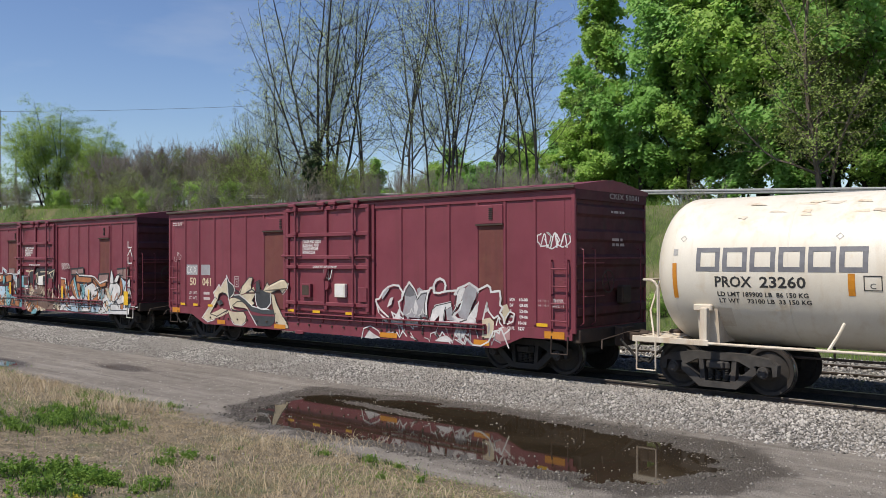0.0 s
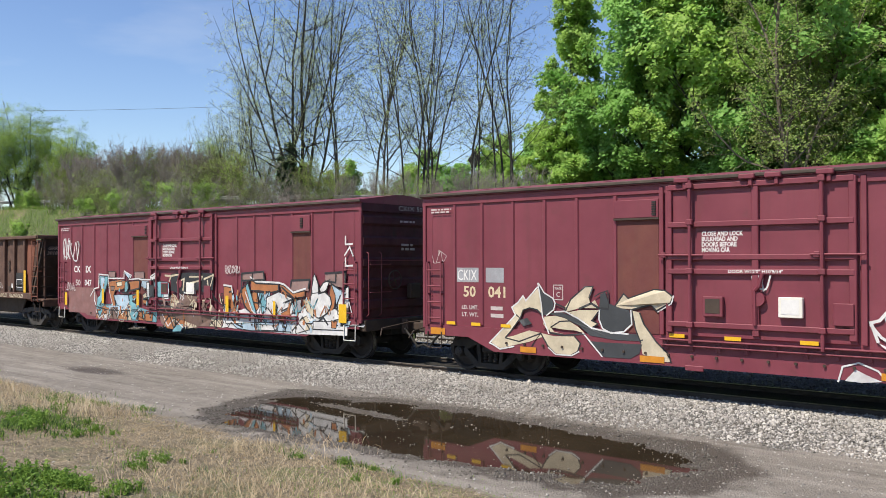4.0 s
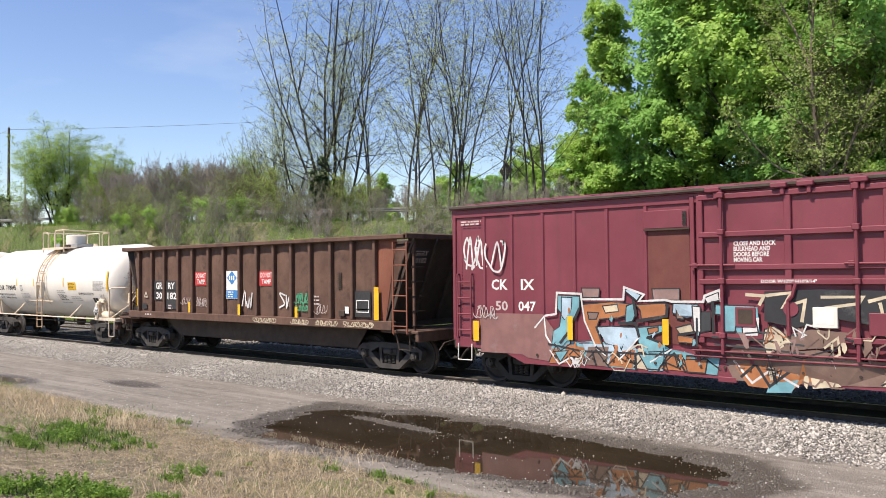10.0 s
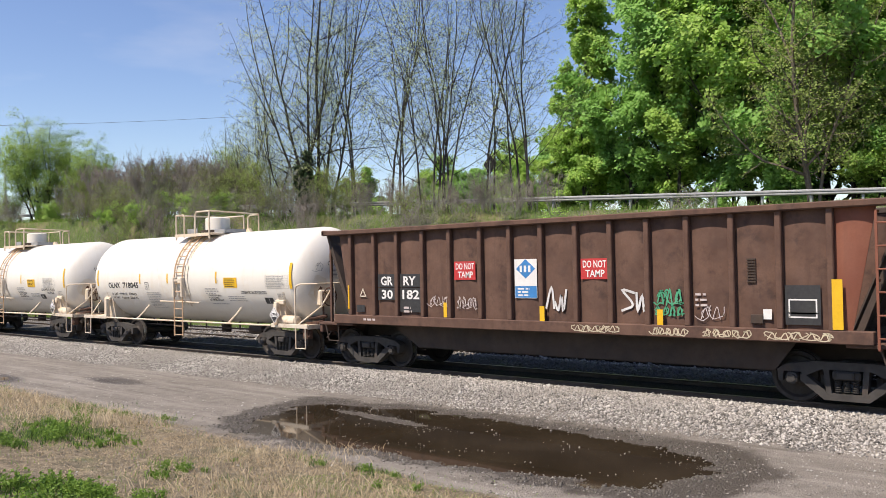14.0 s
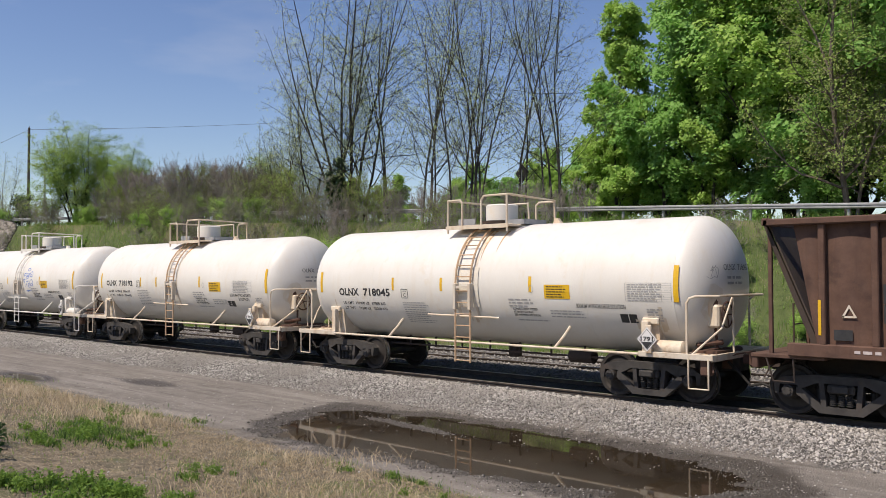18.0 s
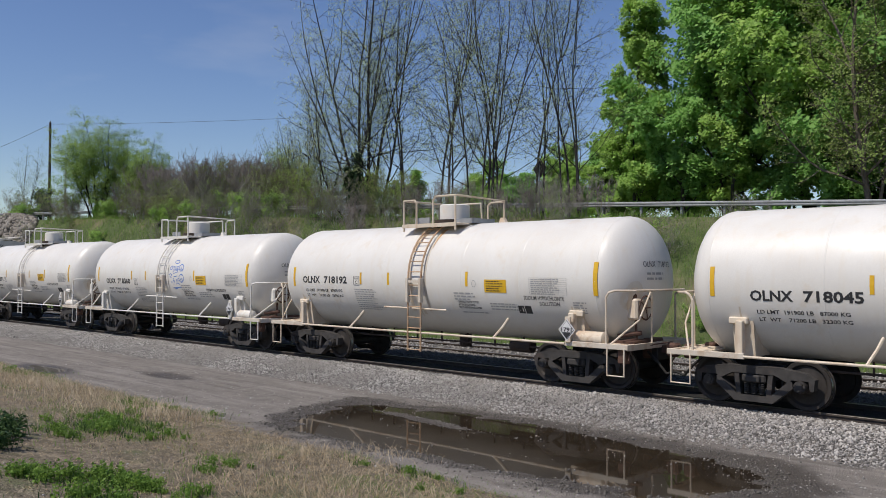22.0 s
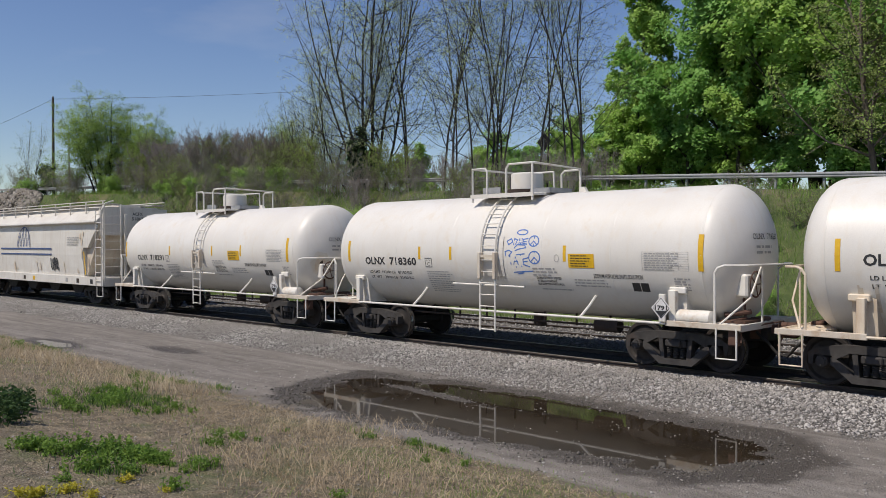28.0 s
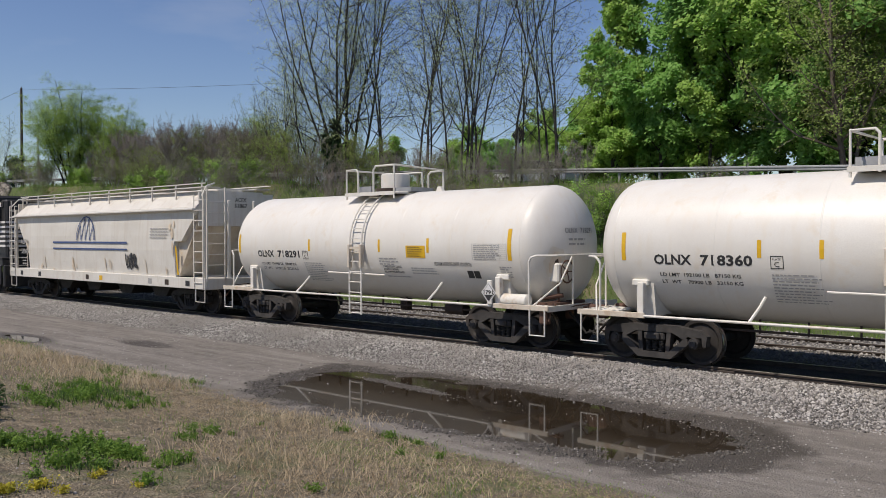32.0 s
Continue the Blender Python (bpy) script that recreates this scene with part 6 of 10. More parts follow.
        tag_scrawl(car, out, -7.0, 1.5, 0.6, 0.3, 17, FADEDWHITE, "faded spray-painted tag", 3, 0.018)
        lt = Build()
        for k in range(3):
            z = 2.95 - k * 0.27
            stroke(lt, out, [(7.12, z), (7.30, z + 0.2), (7.42, z - 0.02)] if k == 1 else [(7.15, z + 0.2), (7.15, z), (7.40, z + 0.01)], 0.045, 0.007)
        part("graffiti_tag", lt, P_WHITE, car, "white upright spray-painted tag")
    # stencils on the door
    for i, s in enumerate(("CLOSE AND LOCK", "BULKHEAD AND", "DOORS BEFORE", "MOVING CAR")):
        write_on(car, Flat(Y - 0.05), s, -0.96, 2.98 - 0.098 * i, 0.078, WHITE, (0.76, 0.66, 0.64, 0.52)[i], 0.004)
    write_on(car, Flat(Y - 0.12), "DOOR W12'0\" H10'9/14\"", -0.45, 2.31, 0.055, WHITE, 0.95, 0.002)
    for x0, x1, z0, z1 in ((0.42, 0.82, 1.55, 1.90), (-0.92, -0.55, 1.52, 1.88), (1.30, 1.62, 1.45, 1.82)):
        pl = part("placard_holder", Build().box(x0, x1, Y - 0.145, Y - 0.05, z0, z1, c=0.01), WHITEMETAL if x0 > 0.4 and x0 < 1 else MAROON, car, "placard holder")
        if x0 < 1.2:
            part("placard", patch_on(Build(), Flat(Y - 0.145), x0 + 0.05, x1 - 0.05, z0 + 0.06, z1 - 0.04), WHITE if x0 > 0 else RUST_DARK, pl, "white paper placard" if x0 > 0 else "")
    small_print(car, out, -7.40, 3.72, 2, 0.035, 0.06, 0.6, FADEDWHITE, 2)
    return car


# ---- open-top car ----
def gondola(x):
    car = rail_car("gondola_car", "rusty brown open-top steel car with ribbed sides", "gondola car", x, "freight cars of the train")
    W, Z0, Z1 = 1.42, 1.34, 3.40
    posts = [-5.92, -5.08, -4.30, -3.46, -2.63, -1.73, -0.92, -0.10, 0.75, 1.55, 2.35, 3.16, 4.01, 4.85, 5.70]
    for ys in (-1, 1):
        Y = ys * W
        # bulged side sheets between the posts
        xs = [-6.42] + posts + [6.42]
        for i in range(len(xs) - 1):
            b = Build()
            n = 8
            a0, a1 = xs[i], xs[i + 1]
            vs, fs = [], []
            for k in range(n + 1):
                u = k / n
                for q, z in enumerate((Z0, 2.0, 2.9, Z1)):
                    low0 = a0 if i else -6.05 - 0.37 * (z - Z0) / (Z1 - Z0)
                    low1 = a1 if i < len(xs) - 2 else 6.0 + 0.40 * (z - Z0) / (Z1 - Z0)
                    bulge = 0.055 * math.sin(math.pi * u) * (1.0 if 0 < q < 3 else 0.55)
                    vs.append((low0 + (low1 - low0) * u, Y + ys * bulge, z))
            for k in range(n):
                for q in range(3):
                    f = (k * 4 + q, (k + 1) * 4 + q, (k + 1) * 4 + q + 1, k * 4 + q + 1)
                    fs.append(f if ys < 0 else f[::-1])
            b.add(vs, fs)
            off = len(vs)
            b.add([(px, py - ys * 0.02, pz) for px, py, pz in vs], [f[::-1] for f in fs])
            part("side_panel", b.mesh("side_panel", RUST_RED if i == len(xs) - 2 and ys < 0 else RUST, True), None, car)
        post = Build().box(-0.055, 0.055, min(Y, Y + ys * 0.13), max(Y, Y + ys * 0.13), Z0, Z1, c=0.015).mesh("side_post", RUST)
        for k, px in enumerate(posts):
            part("side_post", post, None, car, at=pose(px, 0, 0))
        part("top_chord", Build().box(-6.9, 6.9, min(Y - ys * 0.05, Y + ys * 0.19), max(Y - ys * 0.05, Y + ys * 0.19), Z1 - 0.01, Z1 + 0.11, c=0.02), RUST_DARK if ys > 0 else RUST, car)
        part("side_sill", Build().box(-6.5, 6.35, min(Y - ys * 0.02, Y + ys * 0.16), max(Y - ys * 0.02, Y + ys * 0.16), 1.12, 1.345, c=0.015), RUST, car)
        belly = [(-4.9, 1.12), (-4.0, 0.58), (4.6, 0.58), (5.0, 1.12)]
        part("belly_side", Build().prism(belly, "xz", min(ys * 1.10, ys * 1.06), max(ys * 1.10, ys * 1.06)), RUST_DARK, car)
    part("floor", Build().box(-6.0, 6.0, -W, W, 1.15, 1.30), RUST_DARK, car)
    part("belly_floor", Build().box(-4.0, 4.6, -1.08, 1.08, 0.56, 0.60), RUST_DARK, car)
    part("centre_sill", Build().box(-7.1, 7.1, -0.25, 0.25, 0.72, 1.10), RUST_DARK, car)
    for s in (-1, 1):
        q = [(s * 5.98, 1.30), (s * 6.86, 3.42), (s * 6.83, 3.42), (s * 5.95, 1.30)]
        # dark rust on the slope stands in for the deep shade there
        part("end_slope", Build().prism(q, "xz", -W, W), RUST_DARK, car, "dark brown sloping end sheet, darkened for shade")
        part("end_chord", Build().box(s * 6.86 - 0.06, s * 6.86 + 0.06, -W - 0.19, W + 0.19, 3.39, 3.53, c=0.02), RUST, car)
        for y in (-1.34, -0.45, 0.45, 1.34):
            rib = [(s * 6.02, 1.30), (s * 6.90, 3.40), (s * 6.96, 3.40), (s * 6.14, 1.30)]
            part("end_rib", Build().prism(rib if s > 0 else rib[::-1], "xz", y - 0.04, y + 0.04), RUST_DARK, car)
        part("end_platform", Build().box(min(s * 5.9, s * 7.18), max(s * 5.9, s * 7.18), -1.5, 1.5, 1.06, 1.13, c=0.012).box(s * 7.12 - 0.06, s * 7.12 + 0.06, -1.48, 1.48, 0.86, 1.08, c=0.02), RUST, car)
        for y in (-1.30, 0.2, 1.30):
            part("corner_strut", Build().box(s * 6.88 - 0.035, s * 6.88 + 0.035, y - 0.035, y + 0.035, 1.12, 3.42, c=0.01) if y < -1 or y > 1 else Build().box(s * 7.05 - 0.03, s * 7.05 + 0.03, 1.0, 1.06, 1.1, 2.1, c=0.01), RUST, car)
        coupler(car, s * 7.28 - s * 0.25, s, RUST_DARK)
        a, c = sorted((s * 6.43, s * 6.90))
        if s > 0:
            ladder(car, a, c, -W - 0.17, 1.05, 3.30, 6, RUST_RED, proud=0.16)
        for k in range(6 if s > 0 else 0):
            z = 1.25 + 0.36 * k
            part("end_rung", Build().cyl((s * 6.99, -1.5, z), (s * 6.99, -1.05, z), 0.014, 5), RUST_DARK, car)
        st = Build().tube([(a, -1.5, 1.06), (a + 0.12, -1.5, 0.66), (c + 0.02, -1.5, 0.66), (c, -1.5, 1.06)], 0.018, 5)
        part("sill_step", st, RUST_DARK, car)
        rl = Build().tube([(s * 7.14, 0.5, 1.1), (s * 7.14, 0.5, 1.95), (s * 7.14, 1.45, 1.95), (s * 7.14, 1.45, 1.1)], 0.02, 5).cyl((s * 7.14, 0.5, 1.55), (s * 7.14, 1.45, 1.55), 0.014, 5)
        part("end_railing", rl, RUST_DARK, car)
        truck(car, s * 5.78, TRUCKGREY, 1.778)
    bw = Build().lathe([(-0.015, 0.24), (0.0, 0.26), (0.015, 0.24), (0.0, 0.22), (-0.015, 0.24)], (7.12, 0.85, 2.1), (1, 0, 0), 18)
    part("brake_wheel", bw, RUST_DARK, car)
    Y = -W - 0.062
    s = Flat(Y)
    for x0, x1, z0, z1 in ((-4.97, -4.38, 2.05, 2.37), (-4.22, -3.52, 2.05, 2.37), (-4.97, -4.38, 1.73, 2.03), (-4.22, -3.52, 1.45, 2.03), (-5.75, -5.45, 1.42, 1.60)):
        part("black_patch", patch_on(Build(), s, x0, x1, z0, z1), BLACK, car, "black painted lettering panel")
    f2 = Flat(Y - 0.004)
    write_on(car, f2, "GR", -4.86, 2.10, 0.21, WHITE, 0.40, 0.007)
    write_on(car, f2, "RY", -4.10, 2.10, 0.21, WHITE, 0.40, 0.007)
    write_on(car, f2, "30", -4.84, 1.77, 0.21, WHITE, 0.38, 0.007)
    write_on(car, f2, "182", -4.14, 1.77, 0.21, WHITE, 0.55, 0.007)
    small_print(car, f2, -4.10, 1.58, 2, 0.05, 0.09, 0.3, FADEDWHITE, 3)
    for x0 in (-2.50, 0.86):
        sg = part("sign", patch_on(Build(), s, x0, x0 + 0.62, 2.22, 2.64, 0.004), P_RED, car, "red sign with white words")
        write_on(sg, f2, "DO NOT", x0 + 0.05, 2.46, 0.14, WHITE, 0.54, 0.004, 0.002)
        write_on(sg, f2, "TAMP", x0 + 0.11, 2.27, 0.14, WHITE, 0.44, 0.004, 0.002)
    sg = part("sign", patch_on(Build(), s, -0.80, -0.22, 1.82, 2.66, 0.004), WHITE, car, "white and blue company sign with a diamond")
    d = Build()
    shape(d, f2, [(-0.51, 2.24), (-0.26, 2.45), (-0.51, 2.66), (-0.76, 2.45)][::1], 0.002, 0)
    patch_on(d, f2, -0.79, -0.23, 1.83, 2.08, 0.002)
    for k in range(3):
        patch_on(d, f2, -0.66 + 0.11 * k, -0.60 + 0.11 * k, 2.38, 2.52, 0.004, 1)
    part("sign_diamond", d, [P_SIGNBLUE, WHITE], sg)
    small_print(sg, Flat(Y - 0.004), -0.72, 2.04, 3, 0.035, 0.07, 0.4, WHITE, 8)
    for px, z0, z1, w in ((-2.78, 1.36, 1.70, 0.10), (-0.12, 1.34, 1.66, 0.12), (2.56, 1.34, 1.64, 0.12), (5.72, 1.36, 2.20, 0.17), (-5.98, 1.5, 2.1, 0.05)):
        part("reflector", patch_on(Build(), Flat(-W - 0.135), px, px + w, z0, z1), YELLOW, car, "yellow upright reflector")
    bx = part("stencil_panel", patch_on(Build(), s, 4.93, 5.52, 1.42, 2.10), BLACK, car, "black stencil panel with white frames")
    fr = Build()
    for q in ([(5.0, 1.62), (5.45, 1.62), (5.45, 1.85), (5.0, 1.85)], [(5.0, 1.55), (5.45, 1.55), (5.45, 1.62), (5.0, 1.62)]):
        stroke(fr, f2, q + q[:1], 0.025, 0.006)
    part("stencil_frame", fr, WHITE, bx)
    part("placard", patch_on(Build(), s, 4.55, 4.70, 1.50, 1.68), WHITE, car, "small white card")
    gr = Build()
    for k in range(9):
        gr.box(4.28, 4.44, Y - 0.02, Y + 0.01, 2.15 + 0.05 * k, 2.175 + 0.05 * k)
    part("vent", gr, RUST_DARK, car)
    part("card_board", Build().box(4.33, 4.55, Y - 0.03, Y + 0.02, 1.42, 1.58, c=0.008), RUST_DARK, car)
    for pts, wd in (([(0.0, 1.62), (0.14, 2.05), (0.20, 1.62)], .035), ([(0.22, 1.75), (0.30, 1.58), (0.38, 1.9), (0.42, 1.55), (0.50, 2.0)], .035), ([(2.05, 1.95), (1.80, 2.0), (2.02, 1.72), (1.78, 1.6)], .035), ([(2.1, 1.95), (2.12, 1.6), (2.22, 1.9), (2.26, 1.58), (2.34, 2.02)], .035)):
        b = Build()
        stroke(b, s, rounded(pts), wd * 1.35, 0.004)
        part("graffiti_tag", b, P_WHITE, car, "white spray-painted tag")
    tag_scrawl(car, s, 2.50, 1.72, 0.55, 0.30, 5, P_GREEN, "green spray-painted tag", 3, 0.028)
    tag_scrawl(car, s, 2.46, 1.52, 0.6, 0.18, 6, P_GREEN, "green spray-painted tag", 4, 0.022)
    for x0, z0, w, h, k in ((-3.30, 1.6, 0.6, 0.25, 3), (-2.45, 1.55, 0.6, 0.28, 4), (3.35, 1.45, 0.45, 0.28, 2)):
        tag_scrawl(car, s, x0, z0, w, h, int(abs(x0) * 10), FADEDWHITE, "chalk scrawl", k, 0.014)
    for x0, w in ((0.7, 1.0), (2.45, 0.7), (3.45, 0.9), (4.6, 1.1)):
        tag_scrawl(car, Flat(-W - 0.163), x0, 1.16, w, 0.14, int(x0 * 7), P_CREAM, "pale scrawl on the side sill", 5, 0.018)
    small_print(car, s, 3.3, 1.95, 3, 0.04, 0.1, 0.25, FADEDWHITE, 9)
    class Slope:
        """The sloping end sheet that faces +x; writing runs along y."""

        def put(self, px, pz, off):
            return (6.0 + 0.415 * (pz - 1.30) + off, px, pz)
    part("black_patch", Build().add([Slope().put(a, c, 0.004) for a, c in ((-1.15, 2.75), (-0.55, 2.75), (-0.55, 3.15), (-1.15, 3.15))], [(0, 1, 2, 3)]), BLACK, car, "black painted lettering panel")
    write_on(car, Slope(), "GRRY", -1.10, 2.98, 0.12, FADEDWHITE, 0.50, 0.003, 0.008)
    write_on(car, Slope(), "30182", -1.10, 2.80, 0.12, FADEDWHITE, 0.50, 0.003, 0.008)
    tri = Build()
    stroke(tri, s, [(-5.60, 1.82), (-5.50, 2.0), (-5.40, 1.82), (-5.60, 1.82)], 0.035, 0.012)
    part("warning_mark", tri, TANKDIRTY, car, "faded triangular mark")
    small_print(car, Flat(-W - 0.163), -5.4, 1.27, 1, 0.05, 0.09, 0.6, FADEDWHITE, 31)
    return car


# ---- tank cars ----
DECALS = {  # number x and z, plate x, reflector xs, label x, product x and z, table x, squares x, placard x
    "718045": (-4.51, 2.00, -2.13, (-5.28, -2.46, -0.80, 1.86, 5.33), 2.28, (3.07, 1.83), 4.27, 4.09, 4.83),
    "718192": (-4.68, 2.17, -2.43, (-5.14, -2.18, -1.09, 1.66, 5.28), 2.26, (3.40, 1.87), 3.58, 3.17, 4.70),
    "718360": (-4.43, 2.00, -2.14, (-5.14, -2.38, -1.30, 2.10, 5.26), 2.24, (2.85, 1.80), 4.04, 3.75, 4.55),
    "718291": (-4.43, 1.96, -2.32, (-5.38, -2.05, 0.78, 2.50, 5.00), 1.79, (2.71, 1.83), 3.95, 3.71, 4.56)}


def tank_car(x, mark, digits, blue_tag=False, dirty=0.0):
    prox = mark == "PROX"
    R, ZC, SH = 1.43, 2.31, 5.32
    lab = ("cream tank car with brown stains and large grey lettering" if prox else
           "white tank car with a blue spray-painted tag" if blue_tag else "white tank car with railed hatch platform and ladder")
    car = rail_car("tank_car", lab, "tank car", x, "freight cars of the train")
    body, metal = (TANKCREAM, TANKDIRTY) if prox else (TANKWHITE, TANMETAL if dirty else WHITEMETAL)
    prof = [(-SH - 0.70, 0.001)]
    for k in range(1, 13):
        a = math.pi / 2 * k / 12
        prof.append((-SH - 0.70 * math.cos(a), R * math.sin(a)))
    prof += [(-SH + 0.001 + 0.0, R)]
    prof += [(-d, r) for d, r in prof[::-1]]
    t = Build().lathe(prof, (0, 0, ZC), (1, 0, 0), 64)
    tank = part("tank", t, body, car, "lying steel tank", True)
    for px in (-SH, -3.2, -1.3, 1.5, 3.3, SH):
        part("weld_seam", Build().lathe([(-0.016, R), (-0.008, R + 0.004), (0.008, R + 0.004), (0.016, R)], (px, 0, ZC), (1, 0, 0), 64), body, tank, smooth=True)
    S = Round(R, ZC)
    # sills, platforms, hand rails at both ends
    for s in (-1, 1):
        a, c = sorted((s * 4.3, s * 6.12))
        part("stub_sill", Build().box(a, c, -0.24, 0.24, 0.62, 0.95, c=0.02), TRUCKDARK, car)
        a, c = sorted((s * 5.40, s * 6.12))
        pf = Build().box(a, c, -1.42, 1.42, 0.96, 1.00).box(s * 6.10 - 0.03, s * 6.10 + 0.03, -1.42, 1.42, 0.90, 1.02)
        for k in range(11):
            pf.box(a, c, -1.35 + 0.26 * k, -1.32 + 0.26 * k, 0.975, 1.012)
        part("end_platform", pf, metal, car, "slotted end platform")
        a, c = sorted((s * 4.60, s * 6.15))
        part("side_plate", Build().box(a, c, -1.50, -1.45, 0.92, 1.03, c=0.008), TANKDIRTY, car)
        part("bracket", Build().box(s * 4.72 - 0.07, s * 4.72 + 0.07, -1.44, -1.30, 0.98, 1.62, c=0.012).box(s * 4.78 - 0.18, s * 4.78 + 0.18, -1.34, -1.24, 1.55, 1.68, c=0.02), metal, car)
        saddle = Build()
        saddle.prism([(-1.15, 0.95), (1.15, 0.95), (1.25, 1.62), (1.0, 1.28), (0.5, 1.0), (-0.5, 1.0), (-1.0, 1.28), (-1.25, 1.62)], "yz", s * 4.72 - 0.2, s * 4.72 + 0.2)
        part("saddle", saddle, metal, car)
        hr = Build().tube([(s * 5.62, -1.46, 1.0), (s * 5.62, -1.46, 1.98), (s * 5.68, -1.46, 2.08), (s * 5.78, -1.40, 2.12), (s * 6.10, -1.1, 2.12), (s * 6.14, 0.9, 2.12), (s * 5.8, 1.4, 2.12), (s * 5.62, 1.46, 2.0), (s * 5.62, 1.46, 1.0)], 0.025, 7)
        hr.tube([(s * 6.10, -0.45, 2.12), (s * 6.10, -0.45, 1.0)], 0.022, 6)
        hr.tube([(s * 5.70, -1.46, 1.0), (s * 6.06, -0.9, 1.5), (s * 6.08, -0.46, 2.08)], 0.02, 6)
        part("hand_rail", hr, metal, car, "bent pipe hand rail")
        stp = Build().tube([(s * 5.66, -1.49, 0.95), (s * 5.66, -1.49, 0.38), (s * 6.06, -1.49, 0.38), (s * 6.06, -1.49, 0.95)], 0.02, 6)
        part("sill_step", stp, metal, car)
        coupler(car, s * 6.18, s, RUST_DARK if prox else RUST)
        truck(car, s * 4.60, TRUCKGREY, 1.72)
    # running rail along the side with its struts
    part("side_rail", Build().cyl((-4.6, -1.50, 0.97), (4.6, -1.50, 0.97), 0.026, 8), metal, car)
    for px in (-2.5, 2.6):
        part("strut", Build().tube([(px, -1.50, 0.97), (px + 0.10, -1.28, 1.22), (px + 0.16, -1.13, 1.42)], 0.03, 6), metal, car)
    if prox:
        part("grease_streak", patch_on(Build(), S, -4.7, -4.25, 1.15, 1.6), TANKDIRTY, tank, "brown stain below a bracket")
    # brake rigging and pipes below
    rg = Build().cyl((-3.6, -0.5, 0.72), (3.6, -0.5, 0.72), 0.025, 6).cyl((-3.6, 0.4, 0.62), (3.6, 0.4, 0.62), 0.025, 6)
    for k in range(7):
        rg.box(-2.7 + 0.9 * k, -2.67 + 0.9 * k, -0.52, -0.48, 0.68, 0.95)
    part("brake_rigging", rg, RUST_DARK, car)
    part("bottom_outlet", Build().cyl((0.4, 0, 0.55), (0.4, 0, 0.95), 0.16, 12), RUST_DARK, car)
    part("brake_cylinder", Build().cyl((2.3, -0.4, 0.72), (2.9, -0.4, 0.72), 0.15, 12), RUST_DARK, car)
    if not prox:
        # ladder from the step up over the tank
        la = Build()
        for px in (-0.21, 0.25):
            pts = [(px, -1.52, 0.50), (px, -1.52, 2.35)]
            for k in range(1, 8):
                a = math.radians(4 + 66 * k / 7)
                pts.append((px, -(R + 0.09) * math.cos(a), ZC + (R + 0.09) * math.sin(a)))
            la.tube(pts, 0.024, 6)
        lad = part("ladder", la, LADDERRUST if dirty else metal, car, "rust-streaked ladder bent over the tank")
        for k in range(15):
            d = 0.54 + 0.27 * k
            if d < 2.35:
                y, z = -1.52, d
            else:
                a = (d - 2.35) / (R + 0.09) + math.radians(4)
                if a > math.radians(70):
                    break
                y, z = -(R + 0.09) * math.cos(a), ZC + (R + 0.09) * math.sin(a)
            part("rung", Build().cyl((-0.21, y, z), (0.25, y, z), 0.014, 6), LADDERRUST if dirty else metal, lad)
        part("ladder_guard", Build().box(-0.23, 0.27, -1.56, -1.52, 2.22, 2.28).box(-0.25, -0.17, -1.58, -1.46, 1.72, 2.34, c=0.01).box(0.21, 0.29, -1.58, -1.46, 1.72, 2.34, c=0.01), TANKDIRTY, lad)
        part("kick_bar", Build().tube([(-1.16, -1.44, 1.58), (1.06, -1.44, 1.56)], 0.022, 6), metal, car)
        for u0, u1 in ((-0.31, -0.21), (0.26, 0.34)) if dirty else ():
            part("rust_stain", patch_on(Build(), S, u0, u1, 1.45, 3.2, 0.004), TANKDIRTY, tank, "brown rust run beside the ladder")
        if dirty:
            rnd = random.Random(int(digits) + 7)
            for k in range(16):
                px = rnd.choice((-0.30, -0.24, 0.28, 0.34)) + rnd.uniform(-0.08, 0.08) + (0.5 if rnd.random() < 0.15 else 0)
                top_, low_, w_ = 3.86, rnd.uniform(2.75, 3.55), rnd.uniform(0.02, 0.055)
                st = Build()
                st.add([S.put(px + q * (w_ * (1 - n_ / 6) + 0.002), top_ + (low_ - top_) * n_ / 6, 0.003 + 0.0003 * k) for n_ in range(7) for q in (1, -1)],
                       [(2 * n_, 2 * n_ + 1, 2 * n_ + 3, 2 * n_ + 2) for n_ in range(6)])
                part("rust_run", st, RUSTRUN if k % 3 else RUSTRUN_DARK, tank, "orange rust run below the hatch platform")
        if digits in ("718045", "718360"):
            b = Build()
            patch_on(b, S, -0.36, 0.42, 1.78, 2.72, 0.02)
            part("wear_plate", b, TANKCREAM if dirty else body, tank, "cream wear plate behind the ladder")
        # platform with railings round the hatch
        pl = Build().box(-0.98, 0.92, -0.95, 0.95, ZC + R - 0.06, ZC + R - 0.02)
        plat = part("hatch_platform", pl, metal, car, "grating platform round the hatch")
        sl = Build().box(-0.98, 0.92, -0.012, 0.012, ZC + R - 0.03, ZC + R).mesh("slat", metal)
        for k in range(12):
            part("slat", sl, None, plat, at=pose(0, -0.94 + 0.165 * k, 0))
        part("kick_plate", Build().box(-1.0, 0.94, -0.98, -0.96, ZC + R - 0.10, ZC + R - 0.01), metal, plat)
        zt = ZC + R + 0.62
        pr = Build()
        pr.tube([(-0.95, -0.95, 3.55), (-0.95, -0.95, zt), (-0.55, -0.95, zt), (-0.48, -0.95, zt - 0.08), (-0.48, -0.95, 3.62)], 0.028, 7)
